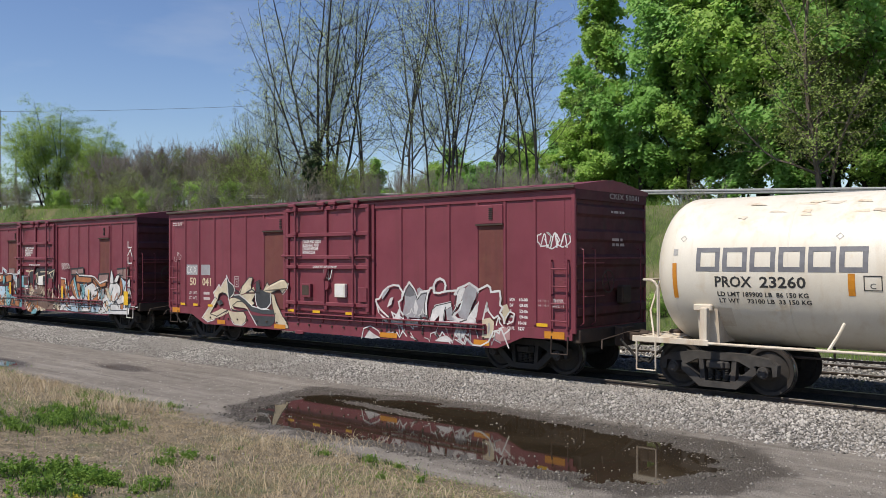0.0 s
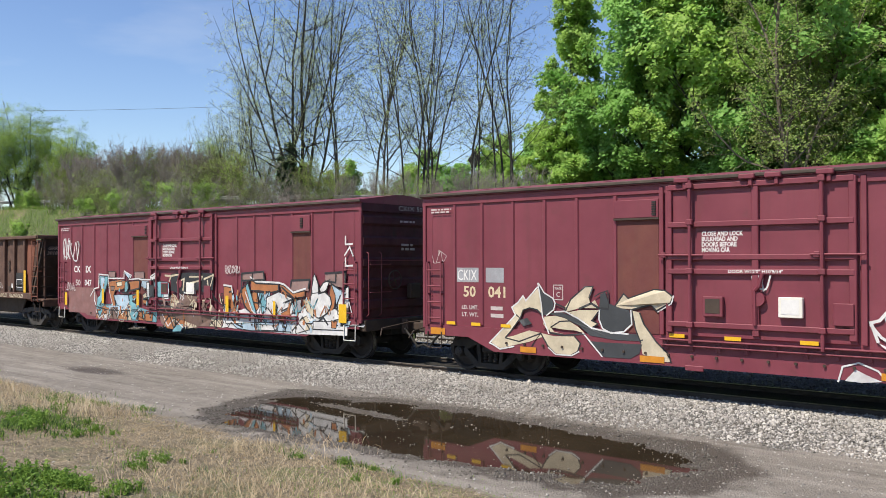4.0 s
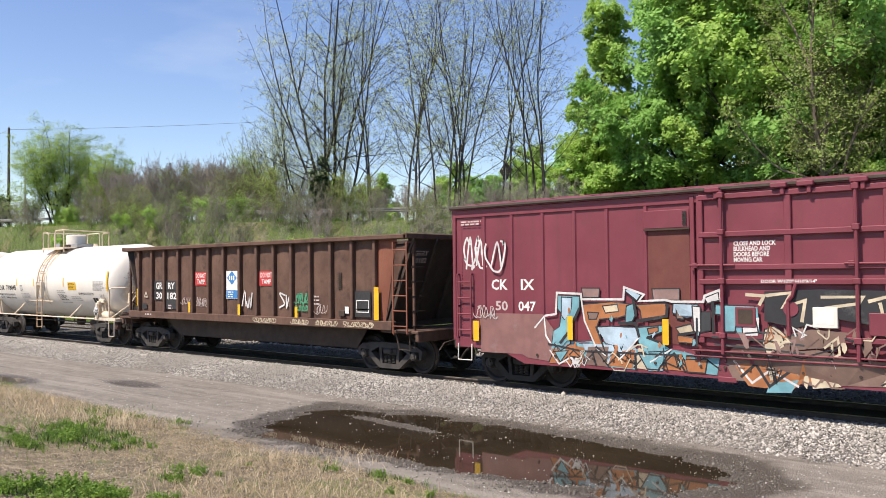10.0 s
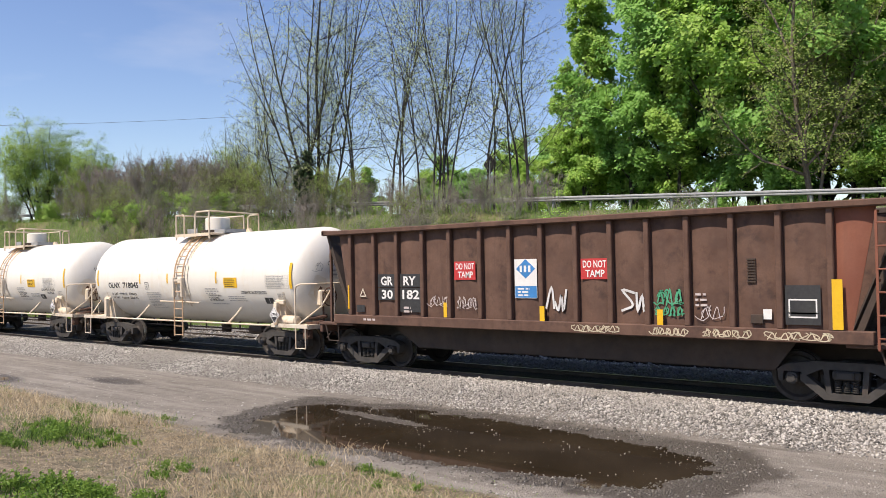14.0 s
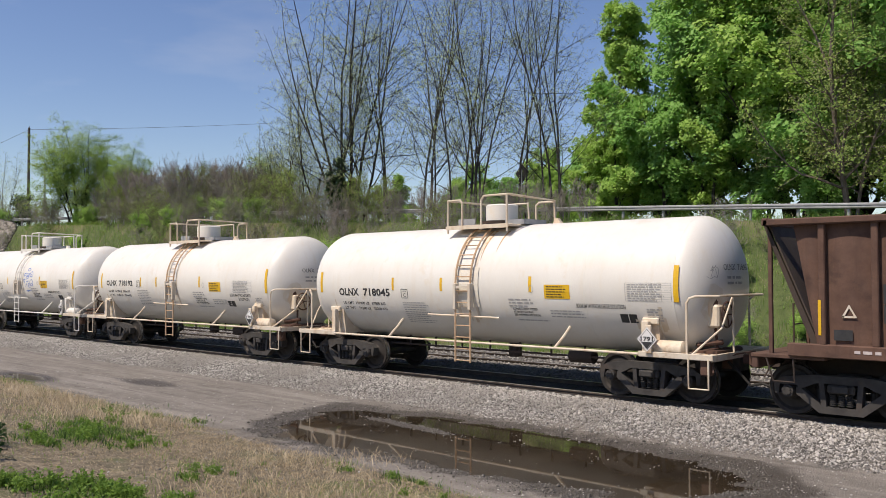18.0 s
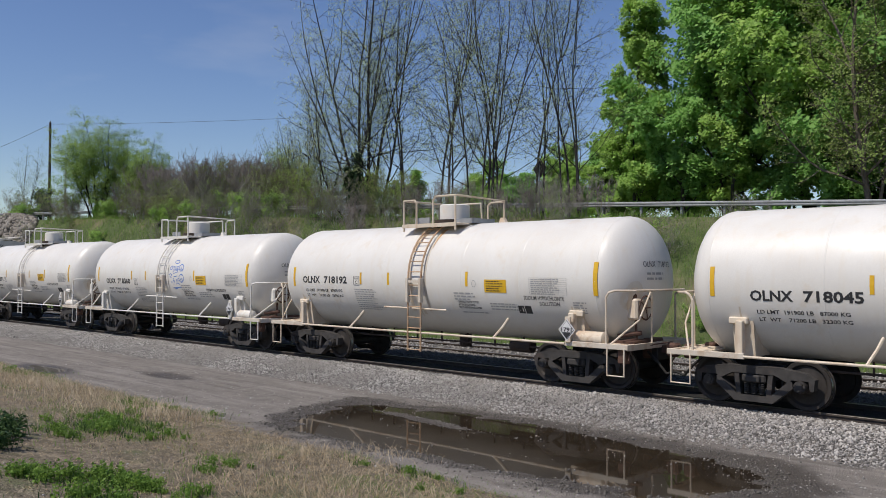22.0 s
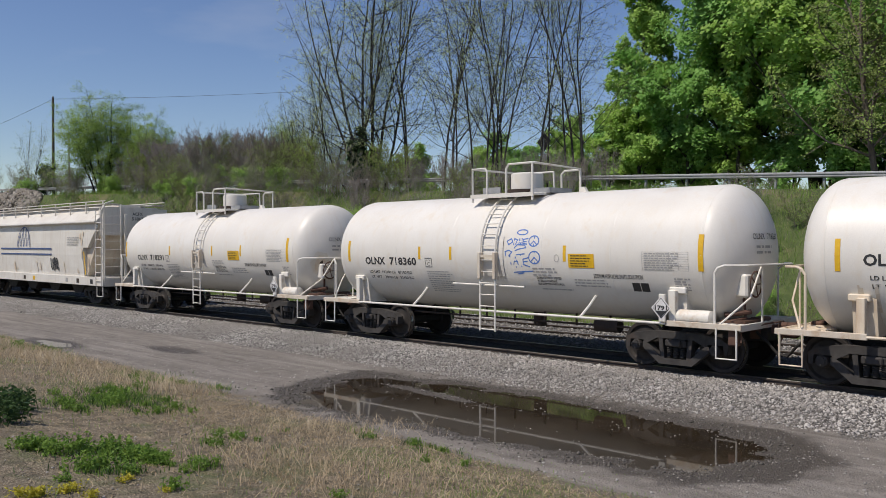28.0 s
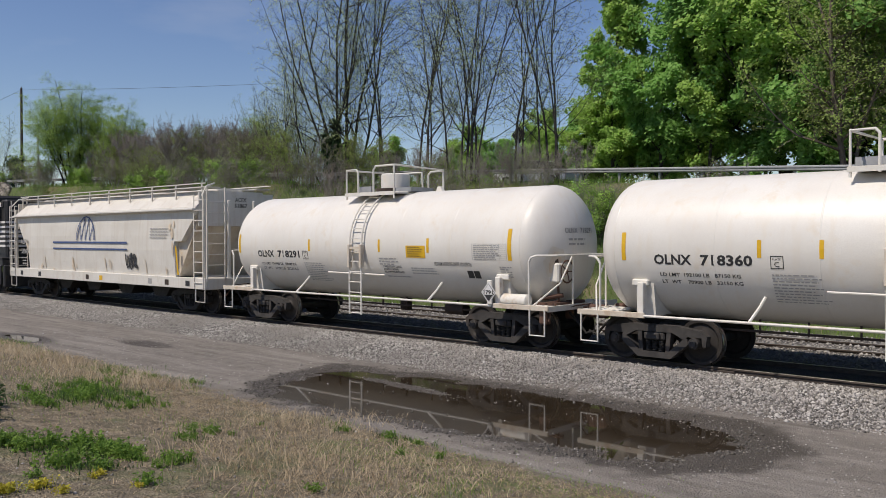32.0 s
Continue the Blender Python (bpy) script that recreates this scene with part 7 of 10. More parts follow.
        pr.tube([(0.12, -0.95, 3.62), (0.12, -0.95, zt - 0.04), (0.2, -0.95, zt + 0.06), (0.88, -0.95, zt + 0.06), (0.92, -0.9, zt + 0.06), (0.92, 0.95, zt + 0.02), (0.92, 0.95, 3.55)], 0.028, 7)
        pr.tube([(0.90, -0.95, zt + 0.06), (0.90, -0.95, 3.55)], 0.028, 7)
        pr.tube([(0.35, 0.95, 3.62), (0.35, 0.95, zt - 0.08), (0.45, 0.95, zt), (0.92, 0.95, zt)], 0.028, 7)
        pr.tube([(-0.95, -0.95, zt), (-0.95, 0.95, zt), (-0.95, 0.95, 3.55)], 0.028, 7)
        pr.tube([(-0.95, 0.95, zt), (0.1, 0.95, zt), (0.15, 0.95, 3.62)], 0.028, 7)
        part("platform_railing", pr, metal, plat)
        # seat coloured dark to draw the shaded gap under the bonnet
        dm = Build().lathe([(0, 0.001), (0.0, 0.52), (0.22, 0.54), (0.22, 0.001)], (0, 0, ZC + R - 0.1), (0, 0, 1), 28)
        part("hatch_base", dm, RUST_DARK, plat, "rusty hatch seat, dark for the gap under the bonnet", True)
        dm = Build().lathe([(0.12, 0.001), (0.12, 0.40), (0.50, 0.40), (0.53, 0.36), (0.535, 0.001)], (0, 0, ZC + R), (0, 0, 1), 28)
        part("hatch_bonnet", dm, TANKWHITE, plat, "white round valve bonnet", True)
        part("hatch_handle", Build().box(-0.44, -0.38, -0.15, 0.05, ZC + R + 0.15, ZC + R + 0.5, c=0.01), BLACK, plat)
        part("toe_plate", Build().box(-1.0, -0.45, -0.5, -0.46, 3.78, 3.93), GALV, plat)
        part("toe_plate", Build().box(0.45, 1.05, -0.45, 0.4, 3.74, 3.86), GALV, plat)
        part("lifting_lug", Build().prism([(1.55, 3.72), (1.80, 3.72), (1.70, 3.86), (1.62, 3.86)], "xz", -0.05, 0.05), metal, tank)
        # brake reservoir and gear at the right end
        part("air_reservoir", Build().lathe([(-0.42, 0.001), (-0.41, 0.10), (-0.37, 0.15), (0.37, 0.15), (0.41, 0.10), (0.42, 0.001)], (5.10, -1.28, 1.10), (1, 0, 0), 20), metal, car, "cream brake air reservoir", True)
        bw = Build().lathe([(-0.015, 0.25), (0.0, 0.27), (0.015, 0.25), (0.0, 0.23), (-0.015, 0.25)], (6.02, -0.55, 1.75), (1, 0, 0), 20)
        for k in range(5):
            a = k * 2 * math.pi / 5
            bw.cyl((6.02, -0.55, 1.75), (6.02, -0.55 + 0.25 * math.cos(a), 1.75 + 0.25 * math.sin(a)), 0.012, 5)
        part("brake_wheel", bw, RUST, car, "spoked hand-brake wheel")
        part("brake_box", Build().box(5.72, 5.98, -0.85, -0.35, 1.5, 1.95, c=0.04).box(5.55, 5.72, -0.9, -0.75, 1.65, 1.73), metal, car)
        gear = Build().tube([(5.8, -0.6, 1.5), (5.86, -0.65, 1.1), (5.6, -0.9, 1.02)], 0.03, 6).box(5.5, 6.0, -1.0, -0.2, 1.0, 1.06).cyl((5.55, -0.9, 1.15), (5.95, -0.6, 1.22), 0.05, 8).box(5.85, 6.05, -1.42, -1.2, 0.62, 1.0, c=0.03)
        part("brake_gear", gear, RUST, car)
        # hazard placard on its bracket
        nx_, nz_, px_, bars, lx_, (sx_, sz_), tx_, qx_, hx_ = DECALS[digits]
        ph = part("placard_holder", Build().box(hx_ - 0.06, hx_ + 0.08, -1.55, -1.50, 1.0, 1.55, c=0.01), metal, car)
        for k, (rad, m) in enumerate(((0.24, WHITE), (0.205, BLACK), (0.19, WHITE))):
            dd = Build()
            shape(dd, Flat(-1.55 - 0.004 * k), [(hx_, 1.27 - rad), (hx_ + rad * 0.9, 1.27), (hx_, 1.27 + rad), (hx_ - rad * 0.9, 1.27)], 0.004)
            part("placard", dd, m, ph, "white diamond hazard placard" if k == 0 else "")
        dd = Build()
        shape(dd, Flat(-1.562), [(hx_, 1.085), (hx_ + 0.12, 1.22), (hx_ - 0.12, 1.22)], 0.004)
        part("placard_corner", dd, BLACK, ph)
        write_on(ph, Flat(-1.563), "1791", hx_ - 0.135, 1.235, 0.085, BLACK, 0.27, 0.004)
        # stripes and decals
        for px, z0, z1, w in zip(bars, (2.06, 2.15, 2.15, 2.15, 2.00), (2.62, 2.47, 2.47, 2.50, 2.72), (0.09, 0.075, 0.075, 0.08, 0.11)):
            part("reflector", patch_on(Build(), S, px, px + w, z0, z1), YELLOW, tank, "yellow upright reflector")
        write_on(tank, S, "OLNX", nx_, nz_, 0.185, BLACK, 0.78, 0.008)
        write_on(tank, S, digits, nx_ + 0.96, nz_, 0.185, BLACK, 1.00, 0.008)
        ld = {"718360": ("LD LMT  192100 LB   87150 KG", "LT  WT    70900 LB   32150 KG")}.get(digits, ("LD LMT  191900 LB   87000 KG", "LT  WT    71200 LB   32300 KG"))
        write_on(tank, S, ld[0], nx_ + 0.10, nz_ - 0.25, 0.075, BLACK, 1.62, 0.002)
        write_on(tank, S, ld[1], nx_ + 0.12, nz_ - 0.40, 0.075, BLACK, 1.62, 0.002)
        fr = Build()
        q = [(px_, nz_ - 0.04), (px_ + 0.22, nz_ - 0.04), (px_ + 0.22, nz_ + 0.18), (px_, nz_ + 0.18)]
        stroke(fr, S, q + q[:1], 0.014, 0.006)
        part("plate_mark", fr, BLACK, tank)
        write_on(tank, S, "C", px_ + 0.06, nz_ - 0.01, 0.09, BLACK, 0.09)
        write_on(tank, S, "PLATE", px_ + 0.03, nz_ + 0.11, 0.035, BLACK, 0.15)
        small_print(tank, S, px_, nz_ - 0.15, 10, 0.024, 0.064, 1.0, SMALLPRINT, 4)
        small_print(tank, S, lx_ - 1.0, 2.0, 3, 0.035, 0.075, 0.7, SMALLPRINT, 5)
        write_on(tank, S, "CONDUCTIVITY TESTED", lx_ - 0.92, 1.74, 0.05, BLACK, 0.68, 0.002)
        write_on(tank, S, "AT EACH LOADING.", lx_ - 0.92, 1.665, 0.05, BLACK, 0.55, 0.002)
        write_on(tank, S, "SEE SHIPPERS RECORDS", lx_ - 0.92, 1.59, 0.05, BLACK, 0.72, 0.002)
        small_print(tank, S, lx_ - 0.85, 1.50, 1, 0.035, 0.075, 0.9, SMALLPRINT, 6)
        small_print(tank, S, lx_ + 0.1, 1.76, 3, 0.032, 0.07, 1.0, SMALLPRINT, 7)
        lb = part("label", patch_on(Build(), S, lx_, lx_ + 0.66, 2.02, 2.32, 0.007), YELLOW, tank, "yellow emergency label")
        small_print(lb, Round(R + 0.006, ZC), lx_ + 0.06, 2.29, 5, 0.020, 0.055, 0.54, BLACK, 3)
        if digits == "718192":
            write_on(tank, S, "SODIUM HYPOCHLORITE", sx_, sz_, 0.095, BLACK, 1.10, 0.0015)
            write_on(tank, S, "SOLUTION", sx_ + 0.42, sz_ - 0.13, 0.095, BLACK, 0.55, 0.002)
        else:
            write_on(tank, S, "SODIUM HYPOCHLORITE SOLUTION", sx_, sz_, 0.095, BLACK, 1.18, 0.0015)
        for x0 in (qx_, qx_ + 0.20):
            part("label", patch_on(Build(), S, x0, x0 + 0.18, 1.52, 1.72), BLACK, tank, "black square decal")
        tb = Build()
        for k in range(9):
            patch_on(tb, S, tx_, tx_ + 1.02, 2.00 + 0.046 * k, 2.004 + 0.046 * k, n=1)
        for px in (tx_, tx_ + 0.36, tx_ + 0.60, tx_ + 0.80, tx_ + 1.014):
            patch_on(tb, S, px, px + 0.006, 2.00, 2.37)
        part("test_table", tb, SMALLPRINT, tank, "printed inspection table")
        small_print(tank, S, tx_ + 0.05, 2.35, 8, 0.022, 0.046, 0.9, SMALLPRINT, 12)
        small_print(tank, S, 4.72, 1.85, 5, 0.03, 0.06, 0.35, SMALLPRINT, 15)
        rg = Build()
        stroke(rg, S, [(1.93 + 0.06 * math.cos(k * 0.5), 2.22 + 0.08 * math.sin(k * 0.5)) for k in range(14)], 0.010, 0.006)
        part("inspection_mark", rg, SMALLPRINT, tank)
        # lettering on the round end
        class Head:
            def put(self, px, pz, off):
                rr = min(0.97, math.hypot(px, pz - ZC) / R)
                return (SH + 0.70 * math.sqrt(1 - rr * rr) + off + 0.004, px, pz)
        write_on(tank, Head(), "OLNX", -0.55, 2.62, 0.12, BLACK, 0.42, off=0.012)
        write_on(tank, Head(), digits, -0.02, 2.62, 0.12, BLACK, 0.55, off=0.012)
        small_print(tank, Head(), -0.45, 2.50, 2, 0.05, 0.11, 0.75, SMALLPRINT, 9)
        if digits in ("718291", "718192", "718045"):
            rnd = random.Random(int(digits) + 1)
            for k, (rx, rz, mt) in enumerate(((0.26, 0.36, TANKCREAM), (0.17, 0.28, TANMETAL), (0.07, 0.17, RUST if digits != "718291" else RUST_DARK))):
                ring = []
                for n_ in range(16):
                    a_ = n_ * math.pi / 8
                    w_ = rnd.uniform(0.82, 1.12)
                    ring.append((-0.82 + rx * w_ * math.cos(a_) + 0.02 * k, 1.98 + rz * w_ * math.sin(a_) - 0.05 * k))
                st = Build()
                c_ = (-0.82 + 0.02 * k, 1.98 - 0.05 * k)
                for n_ in range(16):
                    shape(st, Head(), [c_, ring[n_], ring[(n_ + 1) % 16]], 0.004 + 0.0015 * k)
                part("soot_stain", st, mt, tank, "brown and black stain on the tank's end")
        if dirty:
            rnd = random.Random(int(digits))
            for k in range(7):
                px, w_ = rnd.choice((-4.9, -4.6, 0.0, 4.5, 4.9, 5.1)) + rnd.uniform(-.15, .15), rnd.uniform(.03, .10)
                part("rust_run", patch_on(Build(), S, px, px + w_, rnd.uniform(1.2, 1.4), rnd.uniform(1.5, 1.9), 0.003 + 0.0004 * k), TANKDIRTY, tank, "brown rust run")
        if blue_tag:
            g = Art(tank, Round(R, ZC), "blue spray-painted tag with two ringed marks")
            g.line(P_BLUE, 0.026, (0.52, 2.6, 0.64, 2.66, 0.69, 2.58, 0.57, 2.52, 0.52, 2.6))
            g.line(P_BLUE, 0.026, (0.72, 2.52, 0.73, 2.66, 0.82, 2.63, 0.77, 2.52))
            g.line(P_BLUE, 0.026, (0.87, 2.52, 0.88, 2.66, 0.93, 2.52, 0.95, 2.66))
            g.line(P_BLUE, 0.026, (1.12, 2.66, 0.99, 2.64, 0.98, 2.55, 1.1, 2.53))
            g.line(P_BLUE, 0.026, (0.99, 2.58, 1.08, 2.59))
            g.line(P_BLUE, 0.026, (0.74, 2.44, 0.83, 2.52, 1.04, 2.51, 1.08, 2.45, 0.89, 2.42, 0.77, 2.38))
            g.line(P_BLUE, 0.026, (0.49, 2.27, 0.48, 2.36, 0.59, 2.39, 0.68, 2.35, 0.59, 2.27, 0.79, 2.0))
            g.line(P_BLUE, 0.026, (0.62, 2.29, 0.64, 2.07))
            g.line(P_BLUE, 0.026, (0.72, 2.07, 0.78, 2.24, 0.85, 2.07))
            g.line(P_BLUE, 0.026, (0.74, 2.14, 0.84, 2.14))
            g.line(P_BLUE, 0.026, (0.82, 2.29, 1.04, 2.31))
            g.line(P_BLUE, 0.026, (0.93, 2.3, 0.95, 2.02))
            g.line(P_BLUE, 0.026, (1.14, 2.22, 1.0, 2.19, 1.0, 2.07, 1.17, 2.02))
            g.line(P_BLUE, 0.026, (1.0, 2.13, 1.12, 2.14))
            g.line(P_BLUE, 0.026, (0.7, 1.88, 1.27, 1.92))
            g.line(P_BLUE, 0.026, (0.82, 1.85, 0.98, 1.87))
            g.line(P_BLUE, 0.026, [q for k in range(15) for q in (1.29 + 0.140 * math.cos(k * 0.449), 2.60 + 0.120 * math.sin(k * 0.449))])
            g.line(P_BLUE, 0.024, (1.29, 2.72, 1.29, 2.48))
            g.line(P_BLUE, 0.024, (1.20, 2.52, 1.29, 2.60, 1.38, 2.52))
            g.line(P_BLUE, 0.026, [q for k in range(15) for q in (1.32 + 0.155 * math.cos(k * 0.449), 2.23 + 0.140 * math.sin(k * 0.449))])
            g.line(P_BLUE, 0.024, (1.32, 2.37, 1.32, 2.09))
            g.line(P_BLUE, 0.024, (1.22, 2.14, 1.32, 2.23, 1.42, 2.14))
            g.line(P_BLUE, 0.026, [q for k in range(15) for q in (0.93 + 0.150 * math.cos(k * 0.449), 2.81 + 0.060 * math.sin(k * 0.449))])
        elif digits == "718045":
            tag_scrawl(tank, Head(), -0.95, 2.45, 0.25, 0.28, 5, SMALLPRINT, "thin marker scrawl", 1, 0.012)
    else:
        # big company name reduced to plain blocks, then the reporting mark
        b = Build()
        ux = -4.86
        for k in range(6):
            x0, x1 = ux + k * 0.505, ux + k * 0.505 + 0.45
            z0, z1, t = 2.30, 2.74, 0.085
            for q in ((x0, x0 + t, z0, z1), (x0 + t, x1, z1 - t, z1), (x1 - t, x1, z0 + 0.0, z1 - t), (x0 + t, x1 - t, z0 + 0.0, z0 + t + 0.0)):
                patch_on(b, S, *q)
        part("company_mark", b, GREYLET, tank, "grey block company lettering")
        write_on(tank, S, "PROX", -4.50, 2.02, 0.19, BLACK, 0.68, 0.006)
        write_on(tank, S, "23260", -3.68, 2.02, 0.19, BLACK, 0.80, 0.006)
        write_on(tank, S, "LD LMT 189900 LB  86 150 KG", -4.47, 1.84, 0.085, BLACK, 1.62, 0.003)
        write_on(tank, S, "LT WT    73100 LB  33 150 KG", -4.45, 1.71, 0.085, BLACK, 1.64, 0.003)
        for px, z0, z1, w in ((-5.33, 1.78, 2.45, 0.085), (-2.20, 1.90, 2.28, 0.11)):
            part("reflector", patch_on(Build(), S, px, px + w, z0, z1), ORANGE, tank, "faded orange reflector")
        small_print(tank, S, -5.32, 2.72, 1, 0.12, 0.13, 0.10, SMALLPRINT, 2)
        fr = Build()
        q = [(-1.95, 2.0), (-1.68, 2.0), (-1.68, 2.24), (-1.95, 2.24)]
        stroke(fr, S, q + q[:1], 0.016, 0.006)
        part("plate_mark", fr, BLACK, tank)
        write_on(tank, S, "C", -1.86, 2.03, 0.09, BLACK, 0.09)
        for px in (-5.15, -2.35):
            dm = Build()
            q = [(px - 0.06, 2.93), (px, 2.87), (px + 0.06, 2.93), (px, 2.99)]
            stroke(dm, S, q + q[:1], 0.012, 0.006)
            part("inspection_mark", dm, SMALLPRINT, tank)
        rnd = random.Random(4)
        for k in range(26):
            px, pz = -4.9 + rnd.uniform(0, 1) ** 0.7 * 5.0, 3.35 + rnd.uniform(0, 0.42)
            st = Build()
            shape(st, S, [(px, pz), (px + rnd.uniform(.1, .35), pz - rnd.uniform(0, .05)), (px + rnd.uniform(.15, .4), pz + rnd.uniform(.03, .09)), (px + .05, pz + rnd.uniform(.03, .07))], 0.004 + 0.0005 * k)
            part("rust_stain", st, TANKDIRTY if k % 2 else TANMETAL, tank, "brown rust bloom along the top")
    return car


# ---- covered hopper ----
def covered_hopper(x):
    car = rail_car("covered_hopper", "dusty white covered hopper car with blue emblem and stripes", "hopper car", x, "freight cars of the train")
    HL = 7.72

    def section(z):
        return 1.50 + 0.07 * math.sin(math.pi * min(1, max(0, (z - 1.1) / 2.4)))
    zs = [1.22, 1.6, 2.1, 2.6, 3.0, 3.36]
    side = [(-section(z), z) for z in zs]
    prof = side + [(-1.60, 3.40), (-1.56, 3.52), (-1.0, 4.06), (1.0, 4.06), (1.56, 3.52), (1.60, 3.40)] + [(-y, z) for y, z in side[::-1]]
    part("body", Build().prism(prof[::-1], "yz", -5.85, 5.85), HOPPERPAINT, car, "curved steel hopper side", False)
    for s in (-1, 1):
        # shoulders above the sloping ends
        top = [(-section(z), z) for z in (2.4, 2.8, 3.36)] + [(-1.60, 3.40), (-1.56, 3.52), (-1.0, 4.06), (1.0, 4.06), (1.56, 3.52), (1.60, 3.40)] + [(section(z), z) for z in (3.36, 2.8, 2.4)]
        n = len(top)
        b = Build()
        near, far = s * 5.85, s * 7.20
        vs = [(near, y, z) for y, z in top] + [(far if z > 3.3 else s * (6.3 + 0.9 * (z - 2.4) / 0.96), y, z) for y, z in top]
        fs = [(i, (i + 1) % n, n + (i + 1) % n, n + i) for i in range(n)] + [tuple(range(n))[::-1], tuple(range(n, 2 * n))]
        b.add(vs, fs if s < 0 else [f[::-1] for f in fs])
        part("end_shoulder", b, HOPPERPAINT, car)
        q = [(s * 5.7, 1.25), (s * 5.9, 1.25), (s * 7.2, 3.30), (s * 7.1, 3.34), (s * 5.7, 2.6)]
        part("slope_sheet", Build().prism(q if s > 0 else q[::-1], "xz", -1.40, 1.40), TANKDIRTY, car, "sloping end sheet")
        for y in (-1.42, -0.5, 0.5, 1.42):
            part("end_post", Build().box(s * 7.45 - 0.04, s * 7.45 + 0.04, y - 0.05, y + 0.05, 1.1, 3.75, c=0.015), HOPPERPAINT, car)
        part("bulkhead", Build().box(s * 7.18 - 0.03, s * 7.18 + 0.03, -1.45, 1.45, 2.9, 4.0), HOPPERPAINT, car)
        part("end_platform", Build().box(min(s * 5.9, s * 7.75), max(s * 5.9, s * 7.75), -1.5, 1.5, 1.14, 1.20).box(s * 7.72 - 0.05, s * 7.72 + 0.05, -1.5, 1.5, 0.85, 1.2, c=0.015), HOPPERPAINT, car)
        a, c = sorted((s * 7.15, s * 7.68))
        ladder(car, a, c, -1.62, 0.9, 3.9, 9, HOPPERPAINT, proud=0.10)
        g = Build()
        for k in range(8):
            z = 1.3 + 0.34 * k
            g.cyl((s * 7.76, -1.5, z), (s * 7.76, -0.85, z), 0.016, 5)
        for y in (-1.52, -0.85):
            g.box(s * 7.76 - 0.02, s * 7.76 + 0.02, y - 0.02, y + 0.02, 1.1, 4.15)
        part("end_ladder", g, HOPPERPAINT, car)
        part("corner_bar", Build().tube([(s * 7.6, -1.6, 3.85), (s * 7.45, -1.35, 4.18), (s * 7.3, -0.95, 4.30)], 0.03, 6), HOPPERPAINT, car)
        part("sill_step", Build().tube([(a, -1.56, 0.86), (a, -1.56, 0.45), (c, -1.56, 0.45), (c, -1.56, 0.86)], 0.02, 6), HOPPERPAINT, car)
        coupler(car, s * 7.85, s, RUST_DARK)
        truck(car, s * 6.0, TRUCKDARK, 1.778)
    part("side_sill", Build().box(-7.75, 7.75, -1.60, -1.50, 0.86, 1.22, c=0.012), HOPPERPAINT, car)
    part("side_sill", Build().box(-7.75, 7.75, 1.50, 1.60, 0.86, 1.22, c=0.012), HOPPERPAINT, car)
    part("eave", Build().box(-7.2, 7.2, -1.71, -1.56, 3.41, 3.48, c=0.015), SEAM, car)
    rw = Build()
    for y in (-1.0, 1.0):
        rw.box(-7.3, 7.3, y - 0.28, y + 0.28, 4.16, 4.19)
        rw.box(-7.3, 7.3, y - 0.30 if y < 0 else y + 0.26, y - 0.26 if y < 0 else y + 0.30, 4.28, 4.31)
    part("roof_walk", rw, HOPPERPAINT, car, "raised roof walkway")
    for k in range(10):
        part("walk_bracket", Build().box(-7.1 + 1.577 * k - 0.025, -7.1 + 1.577 * k + 0.025, -1.30, -1.26, 3.80, 4.30).box(-7.1 + 1.577 * k - 0.02, -7.1 + 1.577 * k + 0.02, -1.3, 1.3, 4.12, 4.16), HOPPERPAINT, car)
    part("roof_hatch", Build().box(-6.8, 6.8, -0.5, 0.5, 4.05, 4.16, c=0.03), HOPPERPAINT, car)
    for px in (-3.8, -1.3, 1.3, 3.8):
        part("discharge_gate", Build().prism([(px - 1.1, 1.2), (px - 0.35, 0.45), (px + 0.35, 0.45), (px + 1.1, 1.2)], "xz", -0.9, 0.9), TRUCKDARK, car)
    part("centre_sill", Build().box(-7.6, 7.6, -0.25, 0.25, 0.7, 1.1), TRUCKDARK, car)

    class Side:
        def put(self, px, pz, off):
            return (px, -section(pz) - off - 0.02, pz)
    S = Side()
    b = Build()
    patch_on(b, S, -3.4, 2.7, 2.31, 2.38)
    patch_on(b, S, -3.4, 2.7, 2.07, 2.13)
    part("stripe", b, P_NAVY, car, "two long blue stripes")
    b = Build()
    for k in range(4):
        a = -1.24 + 0.35 * k
        hgt = (0.55, 0.85, 0.85, 0.55)[k]
        stroke(b, S, [(a, 2.46), (a + 0.24, 2.46 + hgt), (a + 0.32, 2.46)], 0.05, 0.006 + 0.0005 * k)
    stroke(b, S, [(-1.3 + 0.76 * (1 - math.cos(k * math.pi / 10)) , 2.45 + 0.88 * math.sin(k * math.pi / 10)) for k in range(11)], 0.05, 0.009)
    part("emblem", b, P_NAVY, car, "blue arched company emblem")
    write_on(car, S, "ACFX", -6.6, 2.26, 0.2, SMALLPRINT, 0.7, 0.004)
    write_on(car, EndFace(7.22), "ACFX", -0.1, 3.72, 0.13, BLACK, 0.45, 0.003)
    write_on(car, EndFace(7.22), "51867", -0.12, 3.52, 0.13, BLACK, 0.5, 0.003)
    write_on(car, S, "51867", -6.55, 1.86, 0.2, SMALLPRINT, 0.75, 0.004)
    small_print(car, S, 4.3, 2.85, 4, 0.04, 0.1, 1.3, SMALLPRINT, 6)
    small_print(car, S, -6.5, 1.7, 3, 0.05, 0.12, 0.6, SMALLPRINT, 8)
    for px in (-4.2, -1.6, 1.05, 4.0, 6.05):
        b = Build()
        stroke(b, S, [(px, 1.32), (px - 0.06, 1.75 if px < 6 else 2.2)], 0.06 if px < 6 else 0.09, 0.006)
        part("reflector", b, TANKDIRTY if px < 6 else YELLOW, car, "faded yellow reflector")
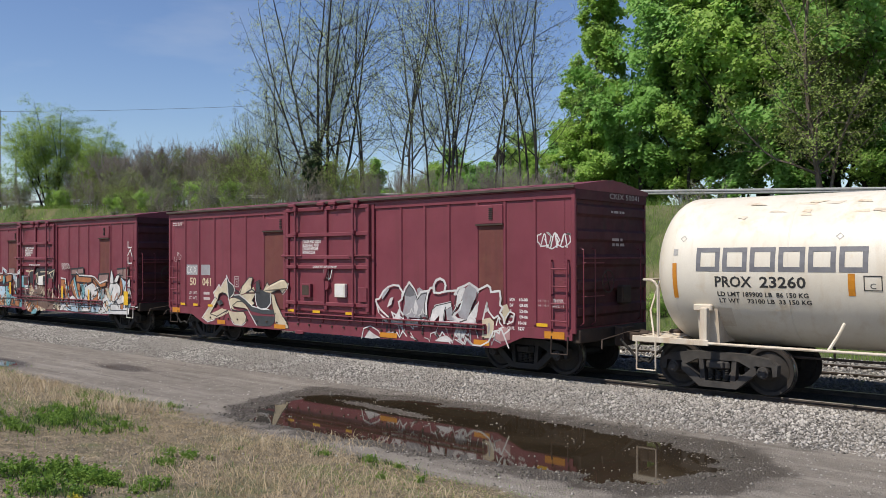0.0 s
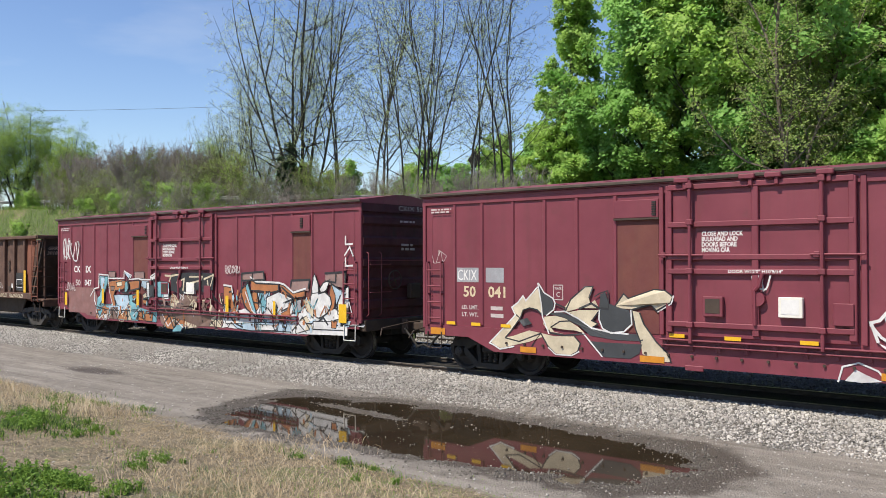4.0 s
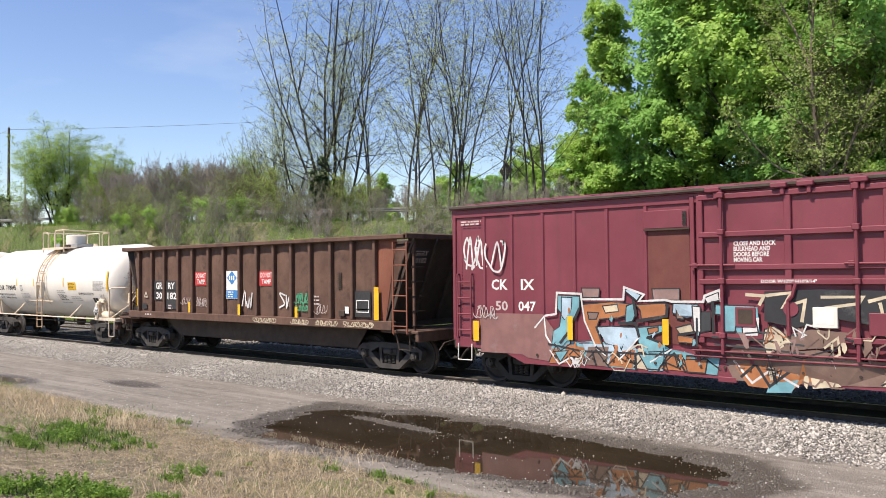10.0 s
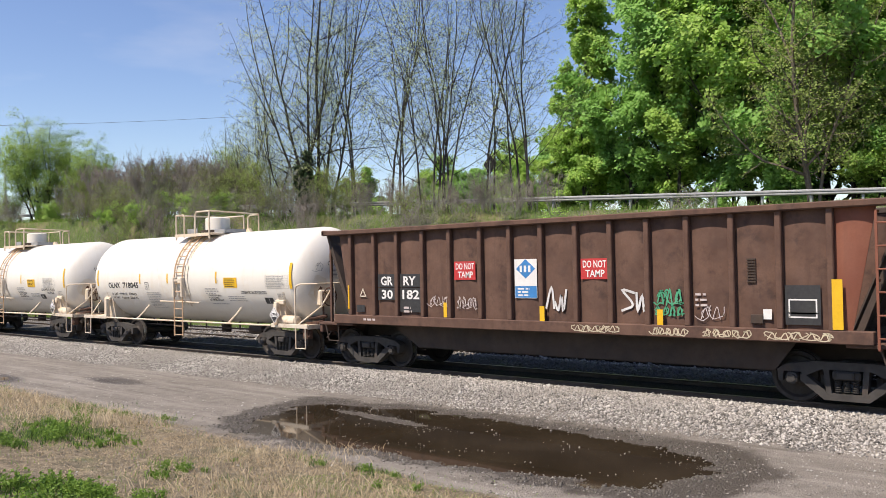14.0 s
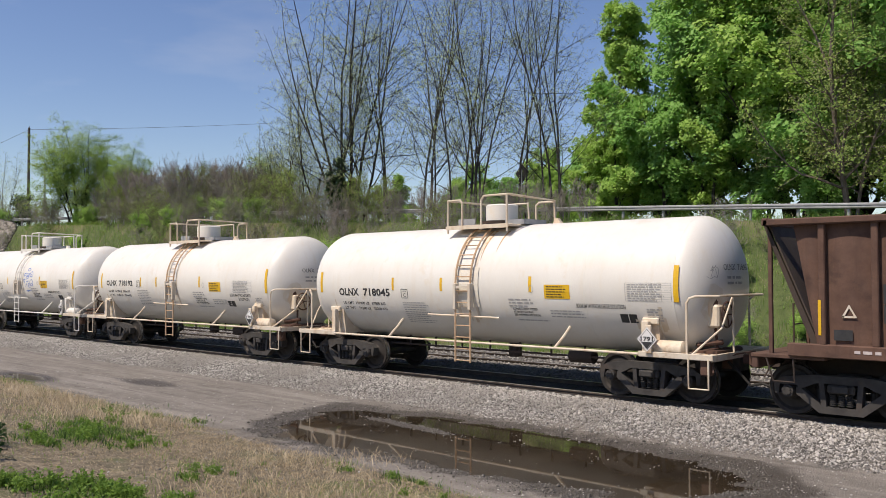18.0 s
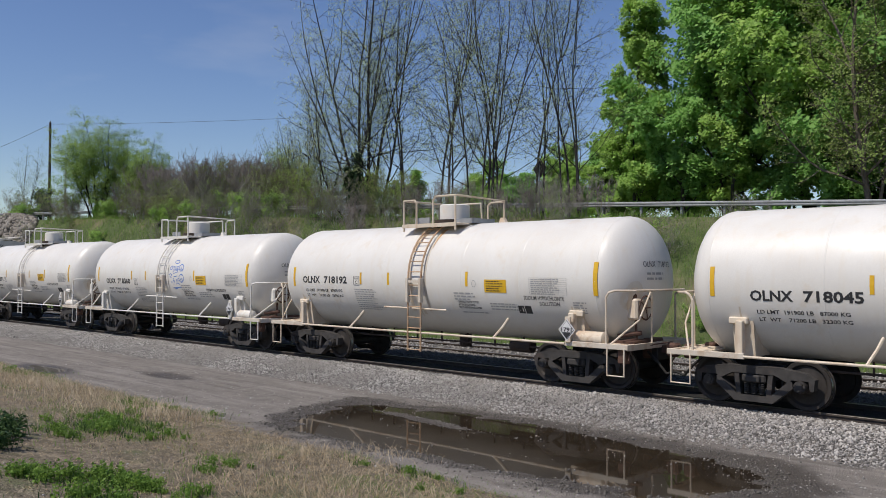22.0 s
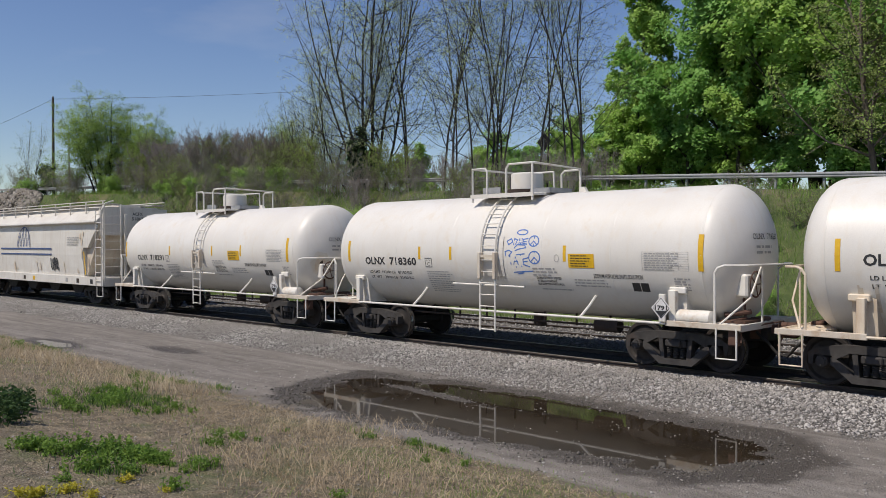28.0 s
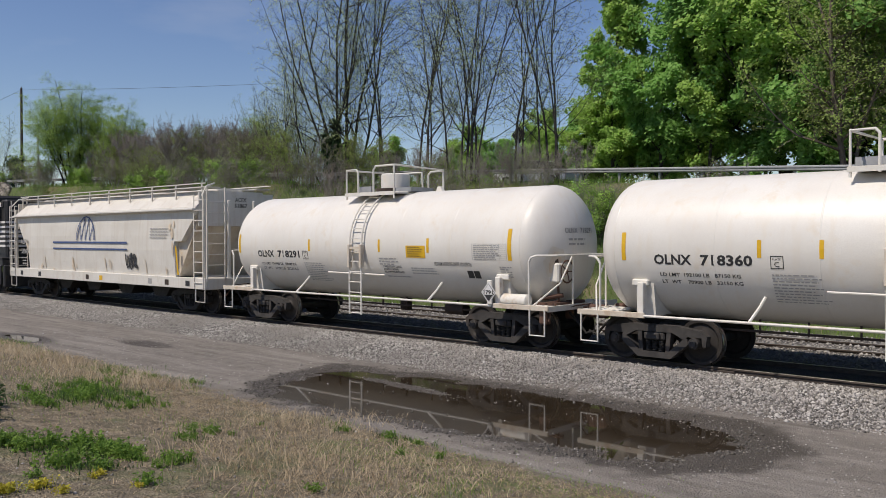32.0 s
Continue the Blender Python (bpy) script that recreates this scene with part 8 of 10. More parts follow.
    tag_scrawl(car, S, 2.6, 1.38, 0.75, 0.6, 7, P_BLACK, "black spray-painted tag", 3, 0.05)
    rnd = random.Random(5)
    for k in range(14):
        px, pz, r = rnd.uniform(5.5, 5.85) if k % 2 else rnd.uniform(-5.6, 5.6), rnd.uniform(1.4, 3.3) if k % 2 else rnd.uniform(1.25, 1.6), rnd.uniform(0.04, 0.13)
        ring = [(px + r * rnd.uniform(0.4, 1.0) * math.cos(n_ * 0.698), pz + r * rnd.uniform(0.6, 2.2) * math.sin(n_ * 0.698)) for n_ in range(9)]
        b = Build()
        shape(b, S, ring, 0.004 + 0.0004 * k)
        part("rust_bloom", b, TANMETAL if k % 3 else TANKDIRTY, car, "tan rust bloom where paint has flaked")
    for px, m in ((-4.8, BLACK), (-0.5, RUST_DARK), (0.6, YELLOW), (4.2, SMALLPRINT), (5.3, RUST_DARK), (-6.6, BLACK), (6.6, BLACK)):
        part("sill_plate", patch_on(Build(), Flat(-1.60), px, px + 0.25, 0.94, 1.12, 0.006), m, car)
    return car


# ---- locomotive at the tail ----
def locomotive(x):
    car = rail_car("locomotive", "black diesel locomotive with white stripes on its end", "locomotive", x)
    HL = 10.4
    part("long_hood", Build().box(-HL + 2.5, HL - 1.0, -0.95, 0.95, 1.55, 4.3, c=0.08), BLACK, car)
    part("radiator_hood", Build().box(HL - 4.6, HL - 1.6, -1.45, 1.45, 3.3, 4.5, c=0.1), BLACK, car)
    part("cab", Build().box(-HL + 1.4, -HL + 4.2, -1.5, 1.5, 1.55, 4.5, c=0.1), BLACK, car)
    part("frame", Build().box(-HL, HL, -1.5, 1.5, 1.25, 1.55, c=0.03), BLACK, car)
    part("fuel_tank", Build().box(-2.8, 2.8, -1.4, 1.4, 0.4, 1.25, c=0.15), TRUCKDARK, car)
    part("walkway", Build().box(-HL, HL, -1.52, 1.52, 1.55, 1.62), BLACK, car)
    for k in range(6):
        b = Build().box(HL - 1.0, HL - 0.985, -0.93, 0.93, 2.1 + 0.22 * k, 2.2 + 0.22 * k)
        b.box(HL - 2.2, HL - 1.05, -0.965, -0.952, 2.1 + 0.22 * k, 2.2 + 0.22 * k)
        part("stripe", b, WHITE, car, "white warning stripe")
    hr = Build()
    for k in range(9):
        hr.cyl((HL - 0.6 - 1.4 * k, -1.46, 1.62), (HL - 0.6 - 1.4 * k, -1.46, 2.6), 0.02, 6)
    hr.cyl((HL - 0.6, -1.46, 2.6), (-HL + 4.4, -1.46, 2.6), 0.02, 6)
    part("hand_rail", hr, WHITEMETAL, car)
    part("number_board", Build().box(HL - 1.9, HL - 1.2, -0.99, -0.955, 3.95, 4.2, c=0.01), BLACK, car)
    small_print(car, Flat(-0.99), HL - 1.85, 4.17, 1, 0.2, 0.3, 0.6, WHITE, 3)
    part("pilot", Build().box(HL - 0.1, HL + 0.1, -1.45, 1.45, 0.3, 1.3, c=0.04), BLACK, car)
    part("step_well", Build().box(HL - 0.9, HL - 0.1, -1.55, -1.45, 0.4, 1.3, c=0.03), BLACK, car)
    coupler(car, HL + 0.2, 1, RUST_DARK)
    for s in (-1, 1):
        truck(car, s * 7.2, TRUCKDARK, 2.7)
    return car


tank_car(-1.97, "PROX", "23260")
boxcar(-17.07, False)
boxcar(-34.43, True)
gondola(-50.45)
tank_car(-64.20, "OLNX", "718045", dirty=1)
tank_car(-77.37, "OLNX", "718192", dirty=1)
tank_car(-90.29, "OLNX", "718360", blue_tag=True)
tank_car(-103.34, "OLNX", "718291")
covered_hopper(-118.1)
locomotive(-137.4)


# ---- background: guard rail, road sign, poles ----
def gz(x, y):
    return float(height(np.array([x]), np.array([y]))[0])


def guard_rail():
    g = thing("guard_rail", "galvanised steel guard rail along the road above", "guard rail", kind="structure")
    post = Build().box(-0.05, 0.05, 0.04, 0.16, -1.0, 0.72, c=0.01).mesh("post", GALV)
    x = -112.0
    pts = []
    while x < 22:
        hr, yr = rail_road(x)
        pts.append((x, float(yr), float(hr)))
        x += 1.905
    for i, (px, py, pz) in enumerate(pts):
        part("post", post, None, g, at=pose(px, py, pz))
    prof = [(0.0, 0.50), (-0.06, 0.54), (-0.06, 0.58), (-0.015, 0.61), (-0.06, 0.645), (-0.06, 0.69), (0.0, 0.735), (0.012, 0.73), (-0.045, 0.685), (-0.045, 0.65), (0.0, 0.61), (-0.045, 0.575), (-0.045, 0.545), (0.012, 0.51)]
    for i in range(0, len(pts) - 2, 2):
        p, q = pts[i], pts[i + 2]
        n = len(prof)
        vs = [(p[0], p[1] + a, p[2] + b) for a, b in prof] + [(q[0] + 0.05, q[1] + a, q[2] + b) for a, b in prof]
        fs = [(k, (k + 1) % n, n + (k + 1) % n, n + k) for k in range(n)] + [tuple(range(n))[::-1], tuple(range(n, 2 * n))]
        part("beam", Build().add(vs, fs), GALV, g)
    return g


guard_rail()


def road_sign(x, y):
    z = gz(x, y)
    s = thing("road_sign", "diamond road sign seen from its dark back", "road sign", pose(x, y, z, 0, 0, -12))
    part("post", Build().box(-0.04, 0.04, -0.03, 0.03, -0.5, 3.9, c=0.008), GALV, s)
    part("panel", Build().prism([(0, 2.72), (0.62, 3.34), (0, 3.96), (-0.62, 3.34)], "xz", 0.035, 0.05), TRUCKDARK, s)
    part("small_panel", Build().box(-0.25, 0.25, 0.035, 0.048, 2.15, 2.6), GALV, s)
    return s


def utility_pole(x, y, h, label, arms=True):
    z = gz(x, y)
    p = thing("utility_pole", label, "utility pole", pose(x, y, z))
    part("pole", Build().cyl((0, 0, -0.5), (0, 0, h), 0.19, 12, r2=0.13), POLEWOOD if arms else GALV, p)
    part("insulator", Build().lathe([(0, 0.05), (0.1, 0.07), (0.2, 0.04)], (0, 0, h), (0, 0, 1), 8), GALV, p)
    part("bracket", Build().box(-0.5, 0.5, -0.06, 0.06, h - 1.0, h - 0.9), POLEWOOD, p)
    return z + h


def wire(name, p, q, sag, r=0.018):
    pts = []
    for k in range(25):
        u = k / 24
        v = Vector(p).lerp(Vector(q), u)
        v.z -= sag * 4 * u * (1 - u)
        pts.append(v)
    tagged(part(name, Build().tube(pts, r, 4), BLACK), "thin black overhead wire against the sky", "wire")


# ---- trees ----
def skeleton(seed, h, r0, first, spread, levels, kids, up, stems=1, lean=0.15, reach=(1.15, 0.5)):
    """Grows limbs: returns tapered tubes and the twig points where leaves sit."""
    rnd = random.Random(seed)
    b = Build()
    tips = []

    def limb(p, d, length, r, level):
        n = 4 if level < 2 else 3
        pts, rad = [p.copy()], [r]
        q, v = p.copy(), d.copy()
        for k in range(n):
            v = (v + Vector((rnd.uniform(-1, 1), rnd.uniform(-1, 1), rnd.uniform(-0.6, 1.0))) * (0.15 if level == 0 else 0.26) + Vector((0, 0, up * 0.1))).normalized()
            q = q + v * length / n
            pts.append(q.copy())
            rad.append(max(0.005, r * (1 - 0.80 * (k + 1) / n)))
        b.tube(pts, rad, 6 if level == 0 else 4 if level == 1 else 3)
        if level >= levels - 2:
            for k in range(1, len(pts)):
                tips.append((pts[k], level))
        if level < levels - 1:
            m = kids[level]
            for i in range(m):
                u = first + (1 - first) * (i + rnd.random()) / m if level == 0 else 0.25 + 0.75 * (i + rnd.random()) / m
                j = min(n - 1, int(u * n))
                s = pts[j].lerp(pts[j + 1], u * n - j)
                a = rnd.uniform(0, 6.283)
                side = Vector((math.cos(a), math.sin(a), 0))
                axis = (pts[j + 1] - pts[j]).normalized()
                dd = (axis * rnd.uniform(0.5, 0.9) + side * spread * rnd.uniform(0.6, 1.15) + Vector((0, 0, 0.25 * up))).normalized()
                limb(s, dd, length * rnd.uniform(0.34, 0.58) * (reach[0] - reach[1] * u if level == 0 else 1), max(0.007, r * (1 - 0.75 * u) * 0.52), level + 1)
    for s in range(stems):
        a = 6.283 * s / max(1, stems) + rnd.uniform(-.4, .4)
        d = Vector((math.cos(a) * lean, math.sin(a) * lean, 1)).normalized() if stems > 1 else Vector((rnd.uniform(-.05, .05), rnd.uniform(-.05, .05), 1)).normalized()
        limb(Vector((0.25 * math.cos(a) * (stems > 1), 0.25 * math.sin(a) * (stems > 1), -0.3)), d, h * rnd.uniform(0.85, 1.0), r0 * (1 if stems == 1 else 0.62), 0)
    return b, tips


def leaves_mesh(name, tips, per, size, scatter, mat, seed, gather=1.0):
    """Small leaves in flattened sprays round some of the twig points; their faces turn up and outward."""
    rs = np.random.RandomState(seed)
    T = np.array([tuple(t[0]) for t in tips])
    if gather < 1.0:
        T = T[rs.uniform(0, 1, len(T)) < gather]
    base = np.repeat(T, per, axis=0)
    n = len(base)
    c = base + rs.normal(0, 1, (n, 3)) * np.array([scatter, scatter, scatter * 0.55])
    s = size * rs.uniform(0.55, 1.3, (n, 1))
    mid = T.mean(axis=0)
    out = c - mid
    out[:, 2] *= 0.3
    out /= np.linalg.norm(out, axis=1, keepdims=True) + 1e-9
    nrm = np.array([0, 0, 0.75]) + 0.65 * out + rs.normal(0, 0.42, (n, 3))
    nrm /= np.linalg.norm(nrm, axis=1, keepdims=True)
    d = np.cross(nrm, rs.normal(0, 1, (n, 3)))
    d /= np.linalg.norm(d, axis=1, keepdims=True) + 1e-9
    e = np.cross(nrm, d)
    V = np.stack([c, c + d * s * 0.5 + e * s * 0.34, c + d * s, c + d * s * 0.5 - e * s * 0.34], 1).reshape(-1, 3)
    return fast_mesh(name, V, np.arange(4 * n).reshape(-1, 4), mat)


def airy(seed, stems, forks=2, fine=1.25):
    """Grows slender forking stems with fine twigs. stems: where each starts, how far it leans per metre (along x, y), its length and radius."""
    rnd = random.Random(seed)
    b = Build()
    tips = []

    def limb(p, d, length, r, lev, splits=0):
        n = max(3, min(9, int(length / (0.9 if lev == 0 else 0.45))))
        pts, rad, v = [p.copy()], [r], d.copy()
        wig, lift = (0.07, 0.13, 0.2, 0.25)[lev], (0.045, 0.05, 0.01, 0.0)[lev]
        for k in range(n):
            v = (v + Vector((rnd.gauss(0, 1), rnd.gauss(0, 1), rnd.gauss(0, 0.6))) * wig + Vector((0, 0, lift))).normalized()
            pts.append(pts[-1] + v * length / n)
            rad.append(max(0.0055, r * (1 - 0.86 * (k + 1) / n)))
        b.tube(pts, rad, 7 if lev == 0 else 4 if lev == 1 else 3)
        if lev >= 2:
            tips.extend((q, lev) for q in pts[1:])
        if lev == 3 or length < 0.35:
            return

        def sprout(u):
            j = min(n - 1, int(u * n))
            axis = (pts[j + 1] - pts[j]).normalized()
            e = axis.orthogonal().normalized()
            return pts[j].lerp(pts[j + 1], u * n - j), axis, e, axis.cross(e), rad[j] + (rad[j + 1] - rad[j]) * (u * n - j)
        for k in range(splits):
            u = rnd.uniform(0.22, 0.65)
            q, axis, e, f, rr = sprout(u)
            w = rnd.uniform(0, 6.283)
            limb(q, (axis + (e * math.cos(w) + f * math.sin(w)) * rnd.uniform(0.2, 0.38)).normalized(), length * (1 - u) * rnd.uniform(0.75, 1.0), rr * 0.75, 0)
        start = (0.14, 0.18, 0.12)[lev]
        m = int(length * (1.15, 2.1, 2.7)[lev] * fine * (1 - start)) + 1
        w = rnd.uniform(0, 6.283)
        for i in range(m):
            u = start + (1 - start) * (i + rnd.random()) / m
            q, axis, e, f, rr = sprout(u)
            w += 2.4 + rnd.uniform(-0.5, 0.5)
            t = rnd.uniform(0.7, 1.3)
            dd = axis * math.cos(t) + (e * math.cos(w) + f * math.sin(w)) * math.sin(t)
            grown = (0.9 + 0.40 * length * (1 - u), 0.35 + 0.34 * length * (1 - u), 0.2 + 0.36 * length * (1 - u))[lev] * rnd.uniform(0.65, 1.15)
            limb(q, dd.normalized(), grown, max(0.006, rr * (0.5 if lev == 0 else 0.42)), lev + 1)
    for x, y, lx, ly, length, r in stems:
        limb(Vector((x, y, -0.3)), Vector((lx, ly, 1)).normalized(), length, r, 0, forks)
    return b, tips


def clump_leaves(name, tips, count, per, size, radius, mat, seed, hollow=0.45):
    """Leaves in distinct flattened sprays: each spray turns one way, with gaps of shade between the sprays."""
    rs = np.random.RandomState(seed)
    T = np.array([tuple(t[0]) for t in tips])
    mid = np.array([T[:, 0].mean(), T[:, 1].mean(), 0])
    away = np.hypot(T[:, 0] - mid[0], T[:, 1] - mid[1])
    w = hollow + away / away.max()
    pick = rs.choice(len(T), min(count, len(T)), replace=False, p=w / w.sum())
    C = T[pick]
    out = C - mid
    out[:, 2] = 0
    out /= np.linalg.norm(out, axis=1, keepdims=True) + 1e-9
    up = np.array([0, 0, 0.8]) + 0.7 * out + rs.normal(0, 0.3, C.shape)
    up /= np.linalg.norm(up, axis=1, keepdims=True)
    a = np.cross(up, rs.normal(0, 1, C.shape))
    a /= np.linalg.norm(a, axis=1, keepdims=True)
    b = np.cross(up, a)
    big = radius * rs.uniform(0.55, 1.35, (len(C), 1))
    rep = lambda q: np.repeat(q, per, axis=0)
    n = len(C) * per
    ang, rad_ = rs.uniform(0, 6.283, (n, 1)), np.sqrt(rs.uniform(0, 1, (n, 1)))
    c = rep(C) + rep(big) * rad_ * (rep(a) * np.cos(ang) + 0.75 * rep(b) * np.sin(ang)) + rep(up) * rep(big) * (rs.normal(0, 0.20, (n, 1)) - 0.35 * rad_ ** 2)
    nrm = rep(up) + rs.normal(0, 0.38, (n, 3))
    nrm /= np.linalg.norm(nrm, axis=1, keepdims=True)
    d = np.cross(nrm, rs.normal(0, 1, (n, 3)))
    d /= np.linalg.norm(d, axis=1, keepdims=True) + 1e-9
    e = np.cross(nrm, d)
    s = size * rs.uniform(0.55, 1.35, (n, 1))
    V = np.stack([c, c + d * s * 0.55 + e * s * 0.42, c + d * s, c + d * s * 0.55 - e * s * 0.42], 1).reshape(-1, 3)
    return fast_mesh(name, V, np.arange(4 * n).reshape(-1, 4), mat)


def airy_tree(name, label, bark, leaf, seed, stems, per, size, scatter, gather, forks=2, fine=1.25, cat="tree"):
    b, tips = airy(seed, stems, forks, fine)
    t = thing(name, label, cat, group="trees behind the tracks")
    part("trunk", b, bark, t, "trunk and branches")
    part("crown", leaves_mesh("crown", tips, per, size, scatter, leaf, seed, gather), None, t, "leaves")
    return t


def leafy_tree(label, leaf, seed, h, r0, first, spread, kids, up, count, per, size, radius, reach):
    """A tree in full leaf: limbs with sprays of leaves on them."""
    b, tips = skeleton(seed, h, r0, first, spread, 4, kids, up, 1, 0.12, reach)
    t = thing("tree", label, "tree", group="trees behind the tracks")
    part("trunk", b, BARK, t, "trunk and branches")
    part("crown", clump_leaves("crown", tips, count, per, size, radius, leaf, seed), None, t, "leaves")
    return t


def make_tree(name, label, cat, bark, leaf, seed, h, r0, first, spread, levels, kids, up, per, size, scatter, stems=1, lean=0.15, reach=(1.15, 0.5), gather=1.0):
    b, tips = skeleton(seed, h, r0, first, spread, levels, kids, up, stems, lean, reach)
    t = thing(name, label, cat, group="trees behind the tracks")
    part("trunk", b, bark, t, "trunk and branches")
    part("crown", leaves_mesh("crown", tips, per, size, scatter, leaf, seed, gather), None, t, "leaves")
    return t


def plant_at(t, x, y, turn=0.0, k=1.0, sink=0.1):
    m = pose(x, y, gz(x, y) - sink, 0, 0, turn)
    t.scale = (k, k, k)
    t.matrix_basis = m @ Matrix.Diagonal((k, k, k, 1))
    return t


def again(t, x, y, turn, k):
    c = copy_thing(t, pose(x, y, gz(x, y) - 0.1, 0, 0, turn))
    c.matrix_basis = pose(x, y, gz(x, y) - 0.1, 0, 0, turn) @ Matrix.Diagonal((k, k, k, 1))
    return c


SPARSE = "tall slender tree with bare grey branches and sparse young leaves"
sp1 = plant_at(airy_tree("tree", "broad many-stemmed tree with dark bare branches and sparse young leaves", BARK, LEAF_LIGHT, 1,
               ((-0.5, -0.4, -0.26, -0.20, 14.0, 0.085), (-0.3, -0.1, -0.15, -0.08, 15.5, 0.10), (-0.1, -0.2, -0.06, 0.04, 16.5, 0.105), (0.15, 0.1, 0.01, -0.03, 17.0, 0.115),
                (0.4, 0.35, 0.09, 0.08, 16.5, 0.10), (0.7, 0.5, 0.18, 0.14, 15.0, 0.085), (-0.8, -0.6, -0.42, -0.30, 10.0, 0.06)), 2, 0.075, 0.17, 0.7, 1, 1.25), -37.8, 33.0)
sp2 = plant_at(airy_tree("tree", SPARSE, BARK, LEAF_LIGHT, 2,
               ((-0.6, -0.5, -0.16, -0.12, 14.0, 0.055), (-0.1, 0.0, -0.02, 0.03, 16.0, 0.07), (0.2, 0.2, 0.05, 0.06, 15.5, 0.06), (0.5, 0.4, 0.14, 0.10, 14.5, 0.055), (0.1, -0.4, 0.02, -0.08, 13.0, 0.06)), 2, 0.07, 0.17, 0.65, 1, 1.12), -28.3, 33.0)
sp3 = plant_at(airy_tree("tree", SPARSE, BARK, LEAF_LIGHT, 3,
               ((0.0, 0.0, -0.02, 0.0, 16.0, 0.07), (0.25, 0.2, 0.10, 0.06, 13.5, 0.06)), 2, 0.07, 0.17, 0.65, 1, 1.12), -32.6, 34.0)
for x, y, tu, k, src in ((-31.9, 34.2, 80, 0.97, sp3), (-26.6, 35.0, 40, 1.02, sp3), (-25.3, 36.0, 200, 1.0, sp3), (-34.8, 33.6, 130, 1.0, sp3), (-44.2, 33.5, 60, 0.72, sp3), (-42.0, 33.5, 150, 0.55, sp2),
                         (-29.8, 35.5, 250, 0.95, sp3), (-40.6, 34.5, 20, 0.86, sp3), (-24.2, 35.5, 110, 0.95, sp3),
                         (-47.5, 34.0, 10, 0.46, sp2), (-46.0, 34.5, 200, 0.42, sp1)):
    again(src, x, y, tu, k)
GREEN = "tall tree in full fresh green leaf"
co = plant_at(leafy_tree("slim upright tree in fresh green leaf", LEAF_SPRING, 11, 16.4, 0.24, 0.05, 0.75, (44, 7, 4), 0.3, 900, 60, 0.20, 0.46, (0.50, 0.26)), -30.8, 52.0)
big = plant_at(leafy_tree(GREEN, LEAF_DEEP, 12, 17.5, 0.32, 0.08, 0.9, (26, 8, 5), 0.2, 950, 60, 0.24, 0.68, (0.95, 0.45)), -23.2, 50.0)
big2 = plant_at(leafy_tree(GREEN, LEAF_SPRING, 13, 16.5, 0.30, 0.06, 0.95, (24, 8, 5), 0.15, 950, 60, 0.24, 0.68, (0.95, 0.45)), -18.0, 49.0)
for x, y, tu, k, src in ((-12.5, 50.0, 70, 1.15, big), (-6.5, 49.0, 200, 1.1, big2), (-15.5, 55.0, 20, 1.25, big), (-1.0, 50.0, 300, 1.2, big), (-20.0, 57.0, 160, 1.2, big2), (-9.0, 57.0, 250, 1.25, big2), (6.0, 50.0, 45, 1.2, big2),
                         (-18.0, 63.0, 80, 1.1, big), (-4.0, 60.0, 130, 1.1, big)):
    again(src, x, y, tu, k)
low = plant_at(leafy_tree("small broad tree in bright green leaf", LEAF_SPRING, 17, 7.0, 0.15, 0.04, 0.95, (14, 7, 4), 0.12, 420, 55, 0.19, 0.46, (1.0, 0.4)), -28.9, 48.0)
lod = plant_at(leafy_tree("small broad tree in deep green leaf", LEAF_DEEP, 18, 7.5, 0.15, 0.03, 0.95, (14, 7, 4), 0.08, 420, 55, 0.20, 0.50, (1.0, 0.4)), -25.0, 47.5)
for x, y, tu, k, src in ((-32.3, 50.0, 30, 0.72, low), (-7.6, 46.4, 100, 0.95, low), (-2.4, 46.3, 250, 1.0, low), (-11.0, 46.5, 310, 0.8, low), (-21.6, 47.0, 90, 0.95, low), (-18.6, 47.5, 160, 0.9, lod), (-15.6, 47.0, 220, 1.0, lod), (-12.4, 47.5, 20, 1.0, low), (-9.6, 47.0, 290, 1.05, lod), (-6.4, 47.5, 80, 1.0, lod),
                         (-3.2, 47.0, 150, 1.0, low), (0.5, 47.5, 10, 1.1, lod), (4.5, 47.0, 60, 1.0, low), (-27.0, 52.0, 200, 0.8, lod), (-17.0, 52.0, 310, 1.1, lod), (-8.0, 52.5, 110, 1.2, lod), (-11.0, 54.0, 40, 1.3, lod),
                         (-60.0, 70.0, 0, 1.05, low), (-67.4, 66.0, 50, 0.9, low), (-63.5, 72.0, 150, 0.8, lod), (-41.0, 58.0, 90, 0.95, low), (-38.0, 60.0, 200, 1.0, lod), (-56.0, 72.0, 260, 0.9, lod), (-47.0, 56.0, 20, 0.55, low), (-52.5, 58.0, 70, 0.5, lod), (-58.5, 56.0, 120, 0.5, low), (-64.0, 55.0, 180, 0.45, lod), (-43.5, 54.0, 240, 0.5, lod), (-36.5, 52.0, 300, 0.6, low), (-70.0, 54.0, 0, 0.42, lod), (-77.0, 55.0, 90, 0.4, low), (-33.5, 56.0, 45, 0.75, lod), (-71.0, 62.0, 10, 0.8, lod), (-50.0, 68.0, 130, 0.85, low)):
    again(src, x, y, tu, k)
ol = plant_at(airy_tree("tree", "half-bare tree with fine grey branches and olive leaves", BARK_PALE, LEAF_OLIVE, 19, ((0.0, 0.0, 0.0, 0.0, 16.0, 0.17), (0.15, 0.2, 0.08, -0.05, 14.0, 0.10), (-0.15, 0, -0.10, -0.05, 13.0, 0.09)), 4, 0.12, 0.2, 0.6, 1, 1.5), -13.4, 44.5)
again(ol, -3.0, 45.0, 220, 1.0)
